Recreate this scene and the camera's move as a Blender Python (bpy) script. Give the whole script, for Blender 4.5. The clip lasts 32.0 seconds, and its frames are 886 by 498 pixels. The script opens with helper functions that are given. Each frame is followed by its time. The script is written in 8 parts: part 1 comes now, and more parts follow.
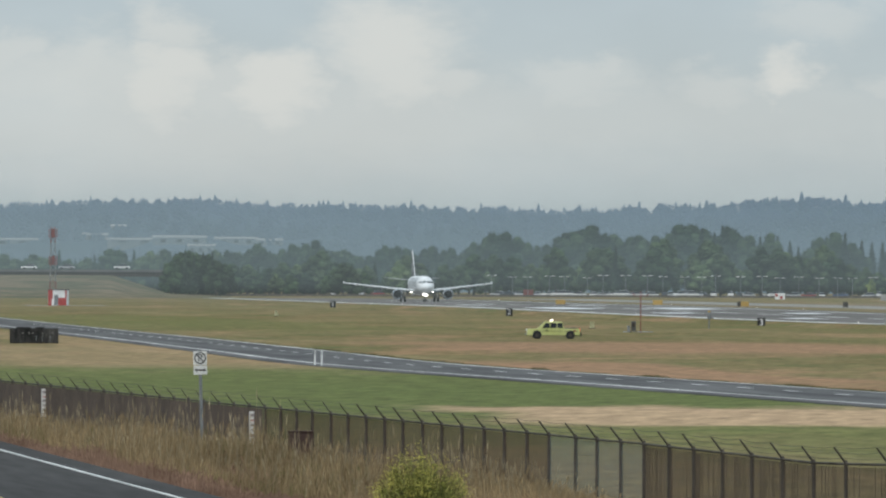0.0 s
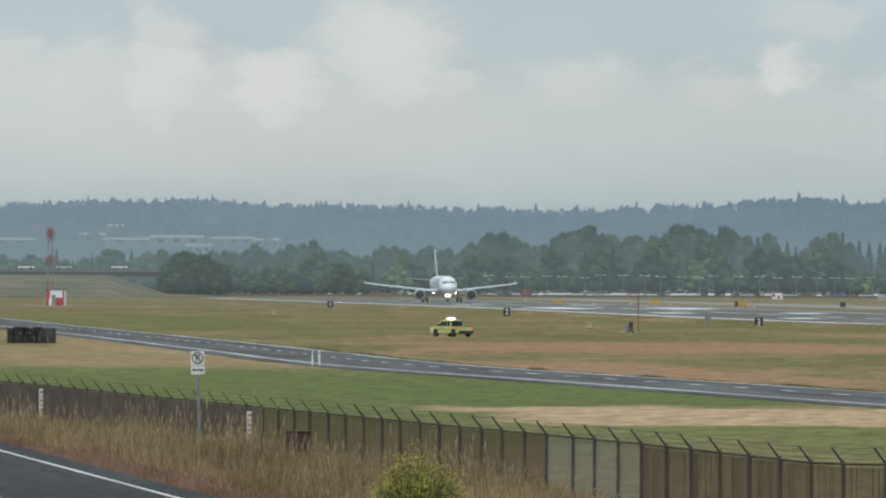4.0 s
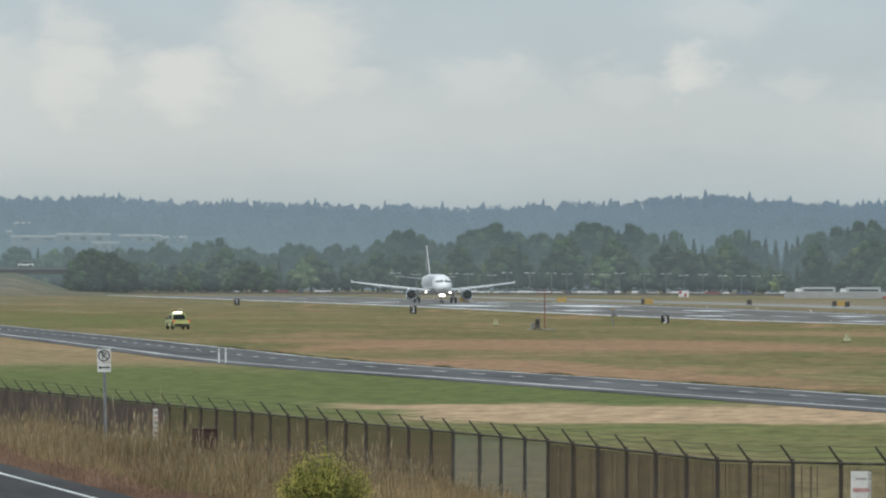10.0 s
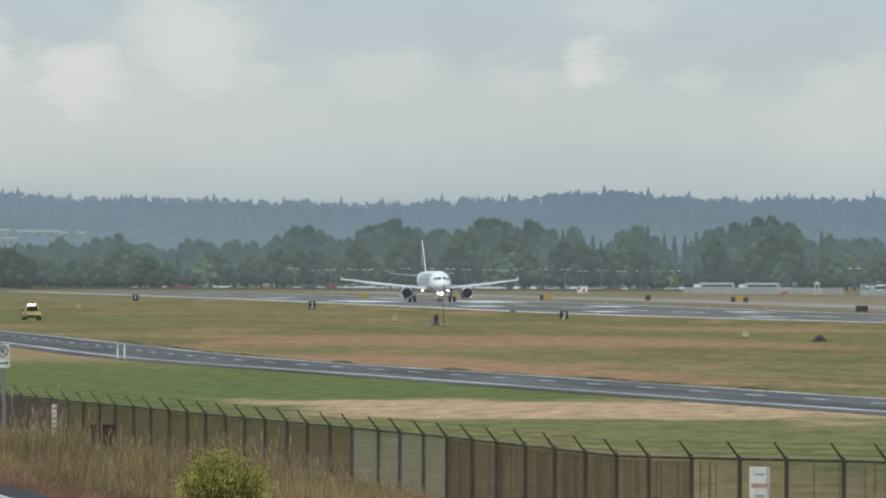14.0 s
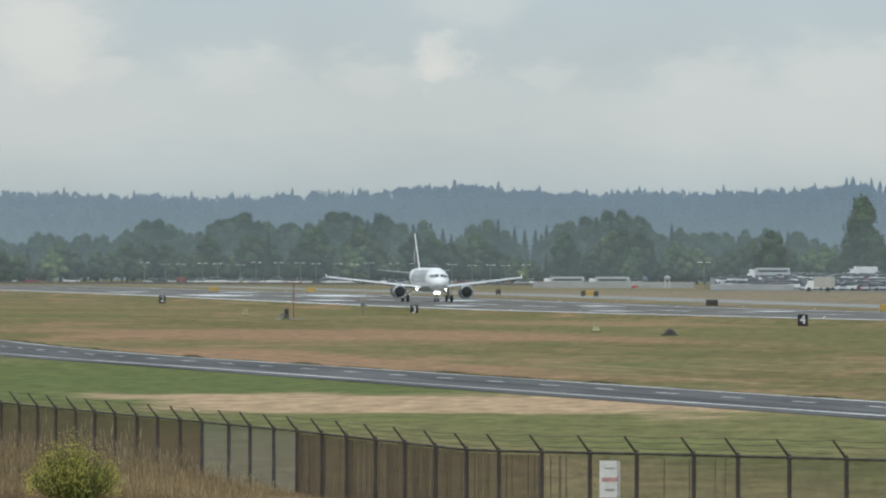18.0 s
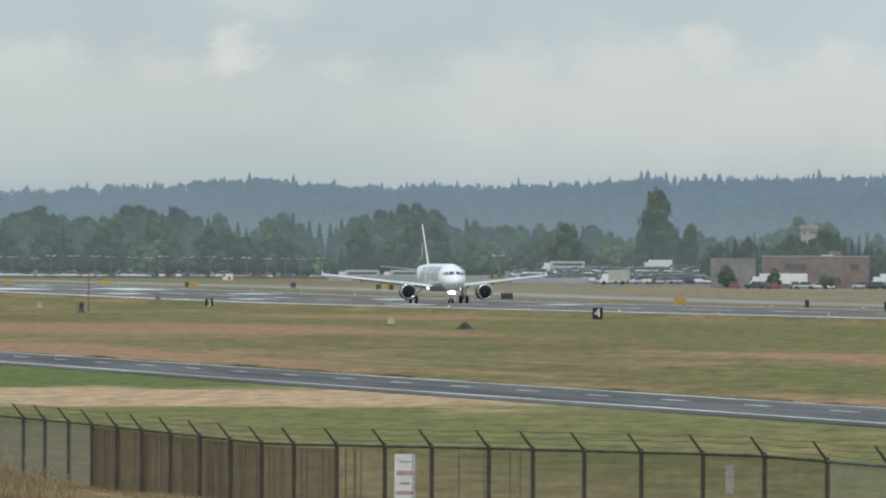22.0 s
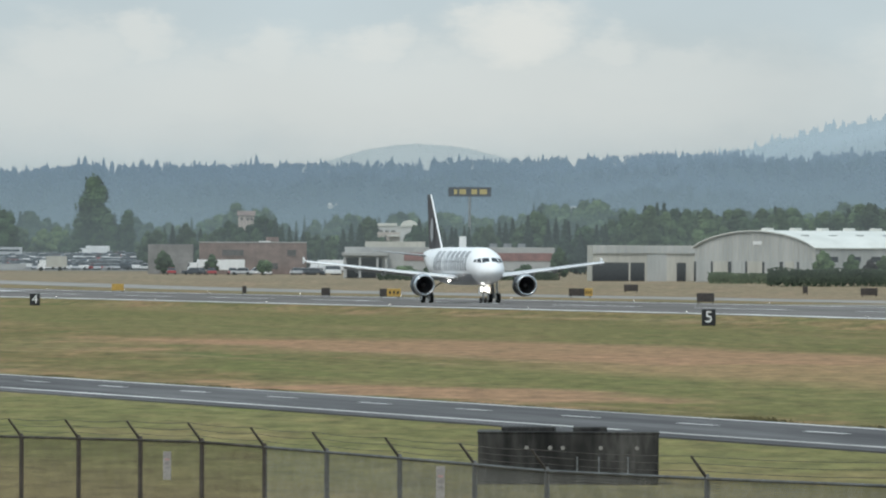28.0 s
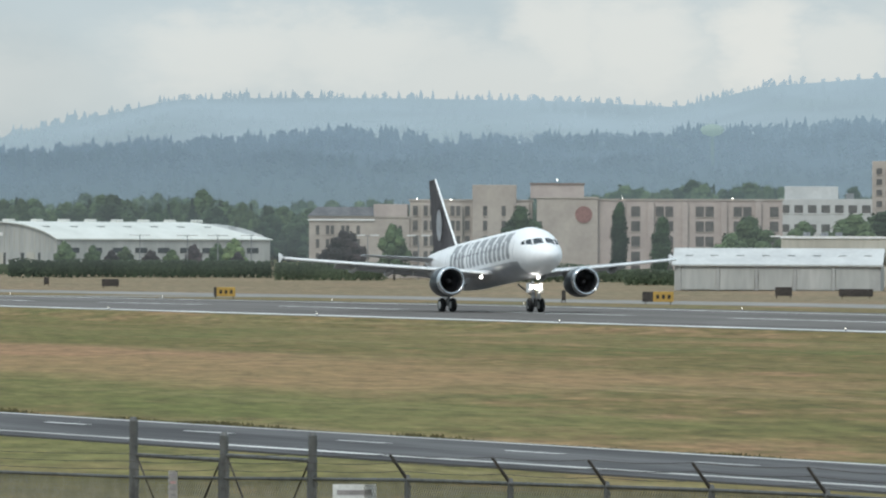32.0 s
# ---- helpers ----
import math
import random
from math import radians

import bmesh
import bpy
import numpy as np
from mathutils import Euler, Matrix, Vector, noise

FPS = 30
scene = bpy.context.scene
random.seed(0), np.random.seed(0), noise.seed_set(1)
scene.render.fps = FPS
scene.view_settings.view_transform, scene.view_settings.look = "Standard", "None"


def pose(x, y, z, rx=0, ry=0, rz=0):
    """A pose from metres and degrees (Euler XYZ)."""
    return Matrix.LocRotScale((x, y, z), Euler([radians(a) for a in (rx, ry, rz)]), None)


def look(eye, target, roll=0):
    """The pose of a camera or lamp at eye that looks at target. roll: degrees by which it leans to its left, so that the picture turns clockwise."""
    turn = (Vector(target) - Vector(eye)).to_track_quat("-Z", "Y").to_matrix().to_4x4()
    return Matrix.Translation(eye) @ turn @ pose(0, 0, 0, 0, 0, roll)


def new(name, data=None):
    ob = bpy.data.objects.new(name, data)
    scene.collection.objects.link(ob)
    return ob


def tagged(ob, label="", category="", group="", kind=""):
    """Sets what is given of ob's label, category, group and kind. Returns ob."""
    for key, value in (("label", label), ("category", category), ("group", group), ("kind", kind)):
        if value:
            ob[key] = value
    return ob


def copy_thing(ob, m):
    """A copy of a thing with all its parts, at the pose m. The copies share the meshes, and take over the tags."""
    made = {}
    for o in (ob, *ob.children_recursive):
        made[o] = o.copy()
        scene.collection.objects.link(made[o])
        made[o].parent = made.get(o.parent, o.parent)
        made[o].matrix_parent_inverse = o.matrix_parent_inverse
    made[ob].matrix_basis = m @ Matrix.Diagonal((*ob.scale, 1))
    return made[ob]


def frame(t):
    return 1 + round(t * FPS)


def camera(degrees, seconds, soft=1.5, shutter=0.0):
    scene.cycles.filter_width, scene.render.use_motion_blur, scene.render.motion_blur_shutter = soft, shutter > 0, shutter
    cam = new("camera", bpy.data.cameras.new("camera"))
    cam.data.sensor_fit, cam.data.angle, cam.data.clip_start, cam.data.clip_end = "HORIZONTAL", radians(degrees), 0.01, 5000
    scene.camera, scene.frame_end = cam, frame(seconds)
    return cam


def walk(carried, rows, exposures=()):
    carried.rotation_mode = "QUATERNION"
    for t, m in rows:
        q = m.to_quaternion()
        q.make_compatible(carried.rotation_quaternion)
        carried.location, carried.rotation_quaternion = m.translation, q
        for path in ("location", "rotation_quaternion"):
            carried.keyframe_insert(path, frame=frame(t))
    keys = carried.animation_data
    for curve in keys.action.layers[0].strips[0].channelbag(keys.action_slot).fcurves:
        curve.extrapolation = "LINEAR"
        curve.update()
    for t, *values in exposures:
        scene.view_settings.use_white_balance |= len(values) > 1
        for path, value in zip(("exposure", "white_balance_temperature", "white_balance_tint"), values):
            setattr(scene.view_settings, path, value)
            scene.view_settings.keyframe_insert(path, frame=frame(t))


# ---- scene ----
# A still eye on a tripod with a long lens that pans after an airliner's take-off run.
# World: y runs along the runway to its far end, x across it, z = 0 on the runway.
EYE = 6.0
cam = camera(5.13, 32.0, soft=2.2)
# seconds, bearing east of +y, tilt
PAN = [
    (0, 6.4053, 0.1511), (0.5, 6.4053, 0.1509), (1, 6.4053, 0.1506), (1.5, 6.4053, 0.1505), (2, 6.4053, 0.1505),
    (2.5, 6.4053, 0.1505), (4.5, 6.4404, 0.1512), (5, 6.4805, 0.1518), (5.5, 6.5357, 0.1525), (6, 6.5808, 0.1533),
    (6.5, 6.5959, 0.1532), (7, 6.6208, 0.1515), (7.5, 6.6559, 0.1494), (8, 6.7010, 0.1482), (8.5, 6.7563, 0.1470),
    (9, 6.8264, 0.1449), (9.5, 6.8916, 0.1418), (10, 6.9617, 0.1386), (10.5, 7.0219, 0.1362), (11, 7.0821, 0.1342),
    (11.5, 7.1392, 0.1319), (12, 7.2071, 0.1289), (12.5, 7.2879, 0.1260), (13, 7.3681, 0.1232), (13.5, 7.4427, 0.1197),
    (14, 7.5480, 0.1152), (14.5, 7.6582, 0.1105), (16.5, 8.0442, 0.0969), (17, 8.1394, 0.0939), (17.5, 8.2700, 0.0895),
    (18, 8.4153, 0.0837), (18.5, 8.5708, 0.0786), (19, 8.7361, 0.0742), (19.5, 8.8815, 0.0697), (20, 9.0219, 0.0664),
    (20.5, 9.1612, 0.0640), (21, 9.2975, 0.0599), (21.5, 9.4527, 0.0544), (22, 9.6033, 0.0494), (22.5, 9.7836, 0.0445),
    (23, 9.9898, 0.0390), (23.5, 10.1903, 0.0336), (24, 10.3960, 0.0277), (24.5, 10.6213, 0.0205), (26.5, 11.7242, 0.0002),
    (27, 12.0552, -0.0080), (27.5, 12.4411, -0.0147), (28, 12.8623, -0.0201), (28.5, 13.2684, -0.0256), (29, 13.7148, -0.0316),
    (29.5, 14.1755, -0.0374), (30, 14.6862, -0.0428), (30.5, 15.2827, -0.0468), (31, 15.8490, -0.0500), (31.5, 16.5161, -0.0536),
    (32, 17.2562, -0.0578),
]
walk(cam, [(t, pose(0, 0, EYE, 90 + tilt, -0.2, -bearing)) for t, bearing, tilt in PAN],
     [(0, -0.05, 6570, 11), (12, -0.03, 6570, 11), (22, -0.01, 6530, 10.3), (26, 0.01, 6500, 10), (29, 0.08, 6500, 10), (32, 0.08, 6500, 10)])


def spot(u, d):
    """Place on the plan: u counts 1/17500 rad of bearing from the left end of the view, d metres from the eye."""
    a = (u + 1172.4) / 17500
    return d * math.sin(a), d * math.cos(a)


def level(u, v, d):
    """Height at that bearing and distance for a drop v in the same small steps."""
    return EYE - (v - 487 - (u - 742) * 0.00349) * d / 17500


# ---- world, sun, haze ----
world = bpy.data.worlds.new("overcast_sky")
scene.world = world
world.use_nodes = True
wt = world.node_tree
wt.nodes.clear()


def wn(kind, operation="", data_type="", blend_type="", interpolation_type="", sky_type=""):
    n = wt.nodes.new(kind)
    if operation:
        n.operation = operation
    if data_type:
        n.data_type = data_type
    if blend_type:
        n.blend_type = blend_type
    if interpolation_type:
        n.interpolation_type = interpolation_type
    if sky_type:
        n.sky_type = sky_type
    return n


def wmath(op, a, b=None, c=None):
    n = wn("ShaderNodeMath", operation=op)
    for i, v in enumerate((a, b, c)):
        if v is None:
            continue
        if isinstance(v, (int, float)):
            n.inputs[i].default_value = v
        else:
            wt.links.new(v, n.inputs[i])
    return n.outputs[0]


w_tc = wn("ShaderNodeTexCoord")
w_sep = wn("ShaderNodeSeparateXYZ")
wt.links.new(w_tc.outputs["Generated"], w_sep.inputs[0])
w_az = wmath("ARCTAN2", w_sep.outputs[0], w_sep.outputs[1])
w_el = w_sep.outputs[2]
w_com = wn("ShaderNodeCombineXYZ")
wt.links.new(wmath("MULTIPLY", w_az, 1.0), w_com.inputs[0])
wt.links.new(wmath("MULTIPLY", w_el, 1.9), w_com.inputs[1])


def wnoise(scale, detail, rough=0.55, off=0.0):
    m = wn("ShaderNodeMapping")
    m.inputs["Location"].default_value = (off, off * 0.7, off * 1.3)
    wt.links.new(w_com.outputs[0], m.inputs[0])
    n = wn("ShaderNodeTexNoise")
    wt.links.new(m.outputs[0], n.inputs["Vector"])
    n.inputs["Scale"].default_value, n.inputs["Detail"].default_value, n.inputs["Roughness"].default_value = scale, detail, rough
    return n


w_warp = wnoise(95, 4, 0.6, 3.1)
w_fine = wnoise(240, 4, 0.6, 9.1)
w_big = wnoise(26, 5, 0.5, 0.4)
w_wsep = wn("ShaderNodeSeparateColor")
wt.links.new(w_warp.outputs["Color"], w_wsep.inputs[0])
w_fsep = wn("ShaderNodeSeparateColor")
wt.links.new(w_fine.outputs["Color"], w_fsep.inputs[0])
az2 = wmath("ADD", w_az, wmath("ADD", wmath("MULTIPLY_ADD", w_wsep.outputs[0], 0.010, -0.005), wmath("MULTIPLY_ADD", w_fsep.outputs[0], 0.005, -0.0025)))
el2 = wmath("ADD", w_el, wmath("ADD", wmath("MULTIPLY_ADD", w_wsep.outputs[1], 0.007, -0.0035), wmath("MULTIPLY_ADD", w_fsep.outputs[1], 0.004, -0.002)))
# cumulus heads: bearing count, height over the horizon, half width, half height (1/17500 rad), weight
CLOUDS = [
    (20, 392, 45, 32, 0.5), (140, 372, 75, 45, 0.55), (300, 357, 75, 48, 0.8), (288, 432, 50, 35, 0.6), (490, 342, 75, 45, 0.85), (680, 430, 95, 65, 0.8), (640, 400, 50, 60, 0.65),
    (700, 365, 90, 40, 0.75), (790, 335, 60, 28, 0.55), (1030, 350, 90, 30, 0.42), (1080, 362, 26, 24, 0.45), (1260, 335, 80, 30, 0.42), (1400, 352, 42, 38, 0.85), (1365, 345, 30, 30, 0.5),
    (1440, 470, 80, 22, 0.35), (420, 290, 520, 60, 0.42), (270, 350, 330, 42, 0.52), (1100, 300, 480, 45, 0.28), (1590, 342, 50, 25, 0.36), (1870, 334, 90, 38, 0.45), (2100, 350, 100, 45, 0.5), (2225, 382, 60, 28, 0.6),
    (2460, 350, 65, 32, 0.55), (2620, 360, 62, 25, 0.68), (2140, 285, 500, 50, 0.42), (2892, 380, 85, 42, 0.9), (2822, 392, 30, 26, 0.75), (3052, 340, 52, 30, 0.58), (3172, 320, 80, 32, 0.45),
    (2700, 290, 640, 60, 0.52), (3714, 348, 165, 52, 0.75), (3954, 353, 160, 46, 0.75), (4094, 338, 80, 40, 0.6), (4314, 380, 80, 62, 0.85), (4444, 368, 120, 62, 0.85), (4654, 358, 72, 78, 1.0),
    (4794, 353, 95, 52, 0.75), (4274, 283, 420, 60, 0.62), (5250, 380, 300, 90, 0.9), (-500, 390, 320, 70, 0.8),
]
w_cloud = None
for cu, ch, hw, hh, amount in CLOUDS:
    px = wmath("DIVIDE", wmath("SUBTRACT", az2, (cu + 1172.4) / 17500), hw * 1.35 / 17500)
    dy = wmath("DIVIDE", wmath("SUBTRACT", el2, ch / 17500), hh * 1.3 / 17500)
    py = wmath("MAXIMUM", dy, wmath("MULTIPLY", dy, -0.85 if hh < 42 and hw < 60 else -0.5))  # crisp heads, bases that melt into the veil
    r = wmath("SQRT", wmath("ADD", wmath("MULTIPLY", px, px), wmath("MULTIPLY", py, py)))
    mr = wn("ShaderNodeMapRange", interpolation_type="SMOOTHERSTEP")
    wt.links.new(r, mr.inputs[0])
    for i, v in ((1, 1.55), (2, 0.15), (3, 0.0), (4, amount * 0.9)):
        mr.inputs[i].default_value = v
    w_cloud = mr.outputs[0] if w_cloud is None else wmath("MAXIMUM", w_cloud, mr.outputs[0])
w_ramp = wn("ShaderNodeValToRGB")  # veil of cloud by elevation
wt.links.new(wmath("MULTIPLY", w_el, 20.0), w_ramp.inputs[0])
els = w_ramp.color_ramp.elements
els[0].position, els[0].color = 0.0, (0.452, 0.53, 0.56, 1)
els[1].position, els[1].color = 1.0, (0.432, 0.53, 0.585, 1)
for p, c in ((0.14, (0.457, 0.535, 0.563)), (0.28, (0.478, 0.547, 0.57)), (0.42, (0.466, 0.547, 0.583)), (0.6, (0.436, 0.53, 0.588))):
    e = els.new(p)
    e.color = (*c, 1)
w_var = wn("ShaderNodeMix", data_type="RGBA", blend_type="MULTIPLY")
w_var.inputs[0].default_value = 1.0
wt.links.new(w_ramp.outputs[0], w_var.inputs[6])
w_gr = wn("ShaderNodeMapRange")
wt.links.new(w_big.outputs[0], w_gr.inputs[0])
for i, v in ((1, 0.3), (2, 0.7), (3, 0.92), (4, 1.06)):
    w_gr.inputs[i].default_value = v
wt.links.new(w_gr.outputs[0], w_var.inputs[7])
w_mix = wn("ShaderNodeMix", data_type="RGBA")
wt.links.new(w_cloud, w_mix.inputs[0])
wt.links.new(w_var.outputs[2], w_mix.inputs[6])
w_mix.inputs[7].default_value = (0.685, 0.70, 0.675, 1)
w_sky = wn("ShaderNodeTexSky", sky_type="NISHITA")
w_sky.sun_disc, w_sky.sun_elevation, w_sky.sun_rotation = False, radians(48), radians(215)
w_bg1, w_bg2, w_add, w_out = wn("ShaderNodeBackground"), wn("ShaderNodeBackground"), wn("ShaderNodeAddShader"), wn("ShaderNodeOutputWorld")
wt.links.new(w_sky.outputs[0], w_bg1.inputs[0])
w_bg1.inputs[1].default_value = 0.012  # little clear sky comes through the overcast
wt.links.new(w_mix.outputs[2], w_bg2.inputs[0])
w_up = wn("ShaderNodeMapRange", interpolation_type="SMOOTHSTEP")  # an overcast sky is brightest overhead
wt.links.new(w_el, w_up.inputs[0])
for i, v in ((1, 0.06), (2, 0.8), (3, 0.97), (4, 2.0)):
    w_up.inputs[i].default_value = v
wt.links.new(w_up.outputs[0], w_bg2.inputs[1])
wt.links.new(w_bg1.outputs[0], w_add.inputs[0])
wt.links.new(w_bg2.outputs[0], w_add.inputs[1])
wt.links.new(w_add.outputs[0], w_out.inputs[0])

sun_data = bpy.data.lights.new("sun", "SUN")
sun_data.energy, sun_data.angle, sun_data.color = 1.4, radians(14), (1.0, 0.96, 0.9)
sun = new("sun", sun_data)
sun.matrix_world = look((-300, -400, 560), (0, 0, 0))

# ---- materials ----


def mat(name):
    m = bpy.data.materials.new(name)
    m.use_nodes = True
    nt = m.node_tree
    return m, nt, nt.nodes["Principled BSDF"]


def surface(name, c1, c2, scale=4.0, rough=0.7, bump=0.15, metal=0.0, fine=6.0, stretch=(1, 1, 1), world_space=False, dirt=0.25, random_shift=0.0, spec=0.4):
    """Two-scale mottled surface: c1 to c2 by a broad noise, a finer grain over it, fine relief."""
    m, nt, b = mat(name)
    if world_space:
        src = nt.nodes.new("ShaderNodeNewGeometry").outputs["Position"]
    else:
        src = nt.nodes.new("ShaderNodeTexCoord").outputs["Object"]
    mp = nt.nodes.new("ShaderNodeMapping")
    mp.inputs["Scale"].default_value = stretch
    nt.links.new(src, mp.inputs[0])
    n1, n2 = nt.nodes.new("ShaderNodeTexNoise"), nt.nodes.new("ShaderNodeTexNoise")
    for n, s in ((n1, scale), (n2, scale * fine)):
        nt.links.new(mp.outputs[0], n.inputs["Vector"])
        n.inputs["Scale"].default_value, n.inputs["Detail"].default_value = s, 4
    rp = nt.nodes.new("ShaderNodeValToRGB")
    rp.color_ramp.elements[0].position, rp.color_ramp.elements[1].position = 0.35, 0.65
    rp.color_ramp.elements[0].color, rp.color_ramp.elements[1].color = (*c1, 1), (*c2, 1)
    nt.links.new(n1.outputs[0], rp.inputs[0])
    mx = nt.nodes.new("ShaderNodeMix")
    mx.data_type, mx.blend_type = "RGBA", "MULTIPLY"
    mx.inputs[0].default_value = 1.0
    gr = nt.nodes.new("ShaderNodeMapRange")
    nt.links.new(n2.outputs[0], gr.inputs[0])
    for i, v in ((1, 0.3), (2, 0.7), (3, 1 - dirt), (4, 1 + dirt * 0.4)):
        gr.inputs[i].default_value = v
    nt.links.new(rp.outputs[0], mx.inputs[6])
    nt.links.new(gr.outputs[0], mx.inputs[7])
    col = mx.outputs[2]
    if random_shift:
        oi = nt.nodes.new("ShaderNodeObjectInfo")
        hs = nt.nodes.new("ShaderNodeHueSaturation")
        rr = nt.nodes.new("ShaderNodeMapRange")
        nt.links.new(oi.outputs["Random"], rr.inputs[0])
        rr.inputs[3].default_value, rr.inputs[4].default_value = 1 - random_shift, 1 + random_shift
        nt.links.new(rr.outputs[0], hs.inputs["Value"])
        nt.links.new(col, hs.inputs["Color"])
        col = hs.outputs[0]
    nt.links.new(col, b.inputs["Base Color"])
    b.inputs["Roughness"].default_value, b.inputs["Metallic"].default_value = rough, metal
    b.inputs["Specular IOR Level"].default_value = spec
    if bump:
        bp = nt.nodes.new("ShaderNodeBump")
        bp.inputs["Strength"].default_value, bp.inputs["Distance"].default_value = bump, 0.02
        nt.links.new(n2.outputs[0], bp.inputs["Height"])
        nt.links.new(bp.outputs[0], b.inputs["Normal"])
    return m


def glow(name, colour, strength):
    m, nt, b = mat(name)
    b.inputs["Base Color"].default_value = (*colour, 1)
    b.inputs["Emission Color"].default_value = (*colour, 1)
    b.inputs["Emission Strength"].default_value = strength
    return m


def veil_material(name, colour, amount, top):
    """Haze as a glowing sheet: lets most through, fades out with height."""
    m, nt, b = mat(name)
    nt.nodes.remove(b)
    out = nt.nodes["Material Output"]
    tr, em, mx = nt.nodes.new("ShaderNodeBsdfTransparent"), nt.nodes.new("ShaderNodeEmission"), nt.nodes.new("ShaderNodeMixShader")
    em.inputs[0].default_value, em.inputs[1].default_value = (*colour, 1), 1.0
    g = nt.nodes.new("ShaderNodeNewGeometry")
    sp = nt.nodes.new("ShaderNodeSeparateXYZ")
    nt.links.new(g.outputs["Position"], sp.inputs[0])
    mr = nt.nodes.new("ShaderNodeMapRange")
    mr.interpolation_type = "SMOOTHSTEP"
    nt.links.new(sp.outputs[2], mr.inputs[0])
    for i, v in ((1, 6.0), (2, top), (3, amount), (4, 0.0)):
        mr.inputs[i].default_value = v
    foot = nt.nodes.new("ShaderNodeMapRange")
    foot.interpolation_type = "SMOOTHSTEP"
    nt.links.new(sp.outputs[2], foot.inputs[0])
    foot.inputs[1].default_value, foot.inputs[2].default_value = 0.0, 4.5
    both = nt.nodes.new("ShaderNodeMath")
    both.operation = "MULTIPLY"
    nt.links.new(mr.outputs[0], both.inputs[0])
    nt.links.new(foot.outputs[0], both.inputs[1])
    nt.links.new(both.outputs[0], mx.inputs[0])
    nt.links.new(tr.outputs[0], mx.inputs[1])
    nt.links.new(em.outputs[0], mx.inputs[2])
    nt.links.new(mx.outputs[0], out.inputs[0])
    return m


def leaf_material(name, c1, c2, rough=0.7, scale=0.14, low=0.55, high=1.45):
    m, nt, b = mat(name)
    g, oi = nt.nodes.new("ShaderNodeNewGeometry"), nt.nodes.new("ShaderNodeObjectInfo")
    rp = nt.nodes.new("ShaderNodeValToRGB")
    rp.color_ramp.elements[0].color, rp.color_ramp.elements[1].color = (*c1, 1), (*c2, 1)
    nt.links.new(g.outputs["Random Per Island"], rp.inputs[0])
    hs = nt.nodes.new("ShaderNodeHueSaturation")
    rr = nt.nodes.new("ShaderNodeMapRange")
    nt.links.new(oi.outputs["Random"], rr.inputs[0])
    rr.inputs[3].default_value, rr.inputs[4].default_value = 0.65, 1.3
    nt.links.new(rr.outputs[0], hs.inputs["Value"])
    rh = nt.nodes.new("ShaderNodeMapRange")
    nt.links.new(oi.outputs["Random"], rh.inputs[0])
    rh.inputs[3].default_value, rh.inputs[4].default_value = 0.515, 0.485
    nt.links.new(rh.outputs[0], hs.inputs["Hue"])
    nt.links.new(rp.outputs[0], hs.inputs["Color"])
    nz, tone, mx = nt.nodes.new("ShaderNodeTexNoise"), nt.nodes.new("ShaderNodeMapRange"), nt.nodes.new("ShaderNodeMix")
    nt.links.new(g.outputs["Position"], nz.inputs["Vector"])
    nz.inputs["Scale"].default_value, nz.inputs["Detail"].default_value = scale, 3
    nt.links.new(nz.outputs[0], tone.inputs[0])
    for i, v in ((1, 0.36), (2, 0.64), (3, low), (4, high)):
        tone.inputs[i].default_value = v
    mx.data_type, mx.blend_type = "RGBA", "MULTIPLY"
    mx.inputs[0].default_value = 1.0
    nt.links.new(hs.outputs[0], mx.inputs[6])
    nt.links.new(tone.outputs[0], mx.inputs[7])
    nt.links.new(mx.outputs[2], b.inputs["Base Color"])
    b.inputs["Roughness"].default_value = rough
    b.inputs["Specular IOR Level"].default_value = 0.2
    return m


ASPHALT = surface("asphalt", (0.122, 0.111, 0.104), (0.18, 0.168, 0.157), 0.1, 0.9, 0.0, spec=0.06, stretch=(1, 0.1, 1), world_space=True, fine=9)
ROAD_ASPHALT = surface("road_asphalt", (0.072, 0.07, 0.071), (0.142, 0.138, 0.138), 0.22, 0.9, 0.0, stretch=(1.8, 0.1, 1), world_space=True, fine=7, spec=0.06)
NEAR_ASPHALT = surface("near_asphalt", (0.05, 0.047, 0.046), (0.072, 0.069, 0.067), 0.3, 0.9, 0.0, stretch=(1.5, 0.1, 1), world_space=True, fine=9, spec=0.06)
CONCRETE_PAVE = surface("concrete_paving", (0.22, 0.21, 0.195), (0.30, 0.285, 0.265), 0.1, 0.8, 0.0, stretch=(1, 0.3, 1), world_space=True, spec=0.08)
PAINT_WHITE = surface("road_paint", (0.5, 0.5, 0.48), (0.76, 0.75, 0.73), 0.3, 0.9, 0.0, stretch=(1, 0.2, 1), world_space=True, spec=0.1)
PAINT_WORN = surface("worn_road_paint", (0.34, 0.335, 0.315), (0.7, 0.69, 0.66), 0.25, 0.9, 0.0, stretch=(1, 0.12, 1), world_space=True, spec=0.1)
PAINT_YELLOW = surface("yellow_paint", (0.45, 0.30, 0.06), (0.6, 0.42, 0.09), 0.6, 0.6, 0.0, world_space=True)
CONCRETE_DARK = surface("stained_concrete", (0.005, 0.005, 0.005), (0.075, 0.072, 0.067), 0.8, 0.9, 0.4, stretch=(1.3, 1.3, 0.35), dirt=0.5)
STEEL = surface("galvanised_steel", (0.20, 0.21, 0.22), (0.32, 0.33, 0.34), 3, 0.45, 0.05, metal=0.6)
STEEL_MID = surface("dull_grey_steel", (0.085, 0.085, 0.082), (0.15, 0.15, 0.145), 2, 0.6, 0.1, metal=0.3)
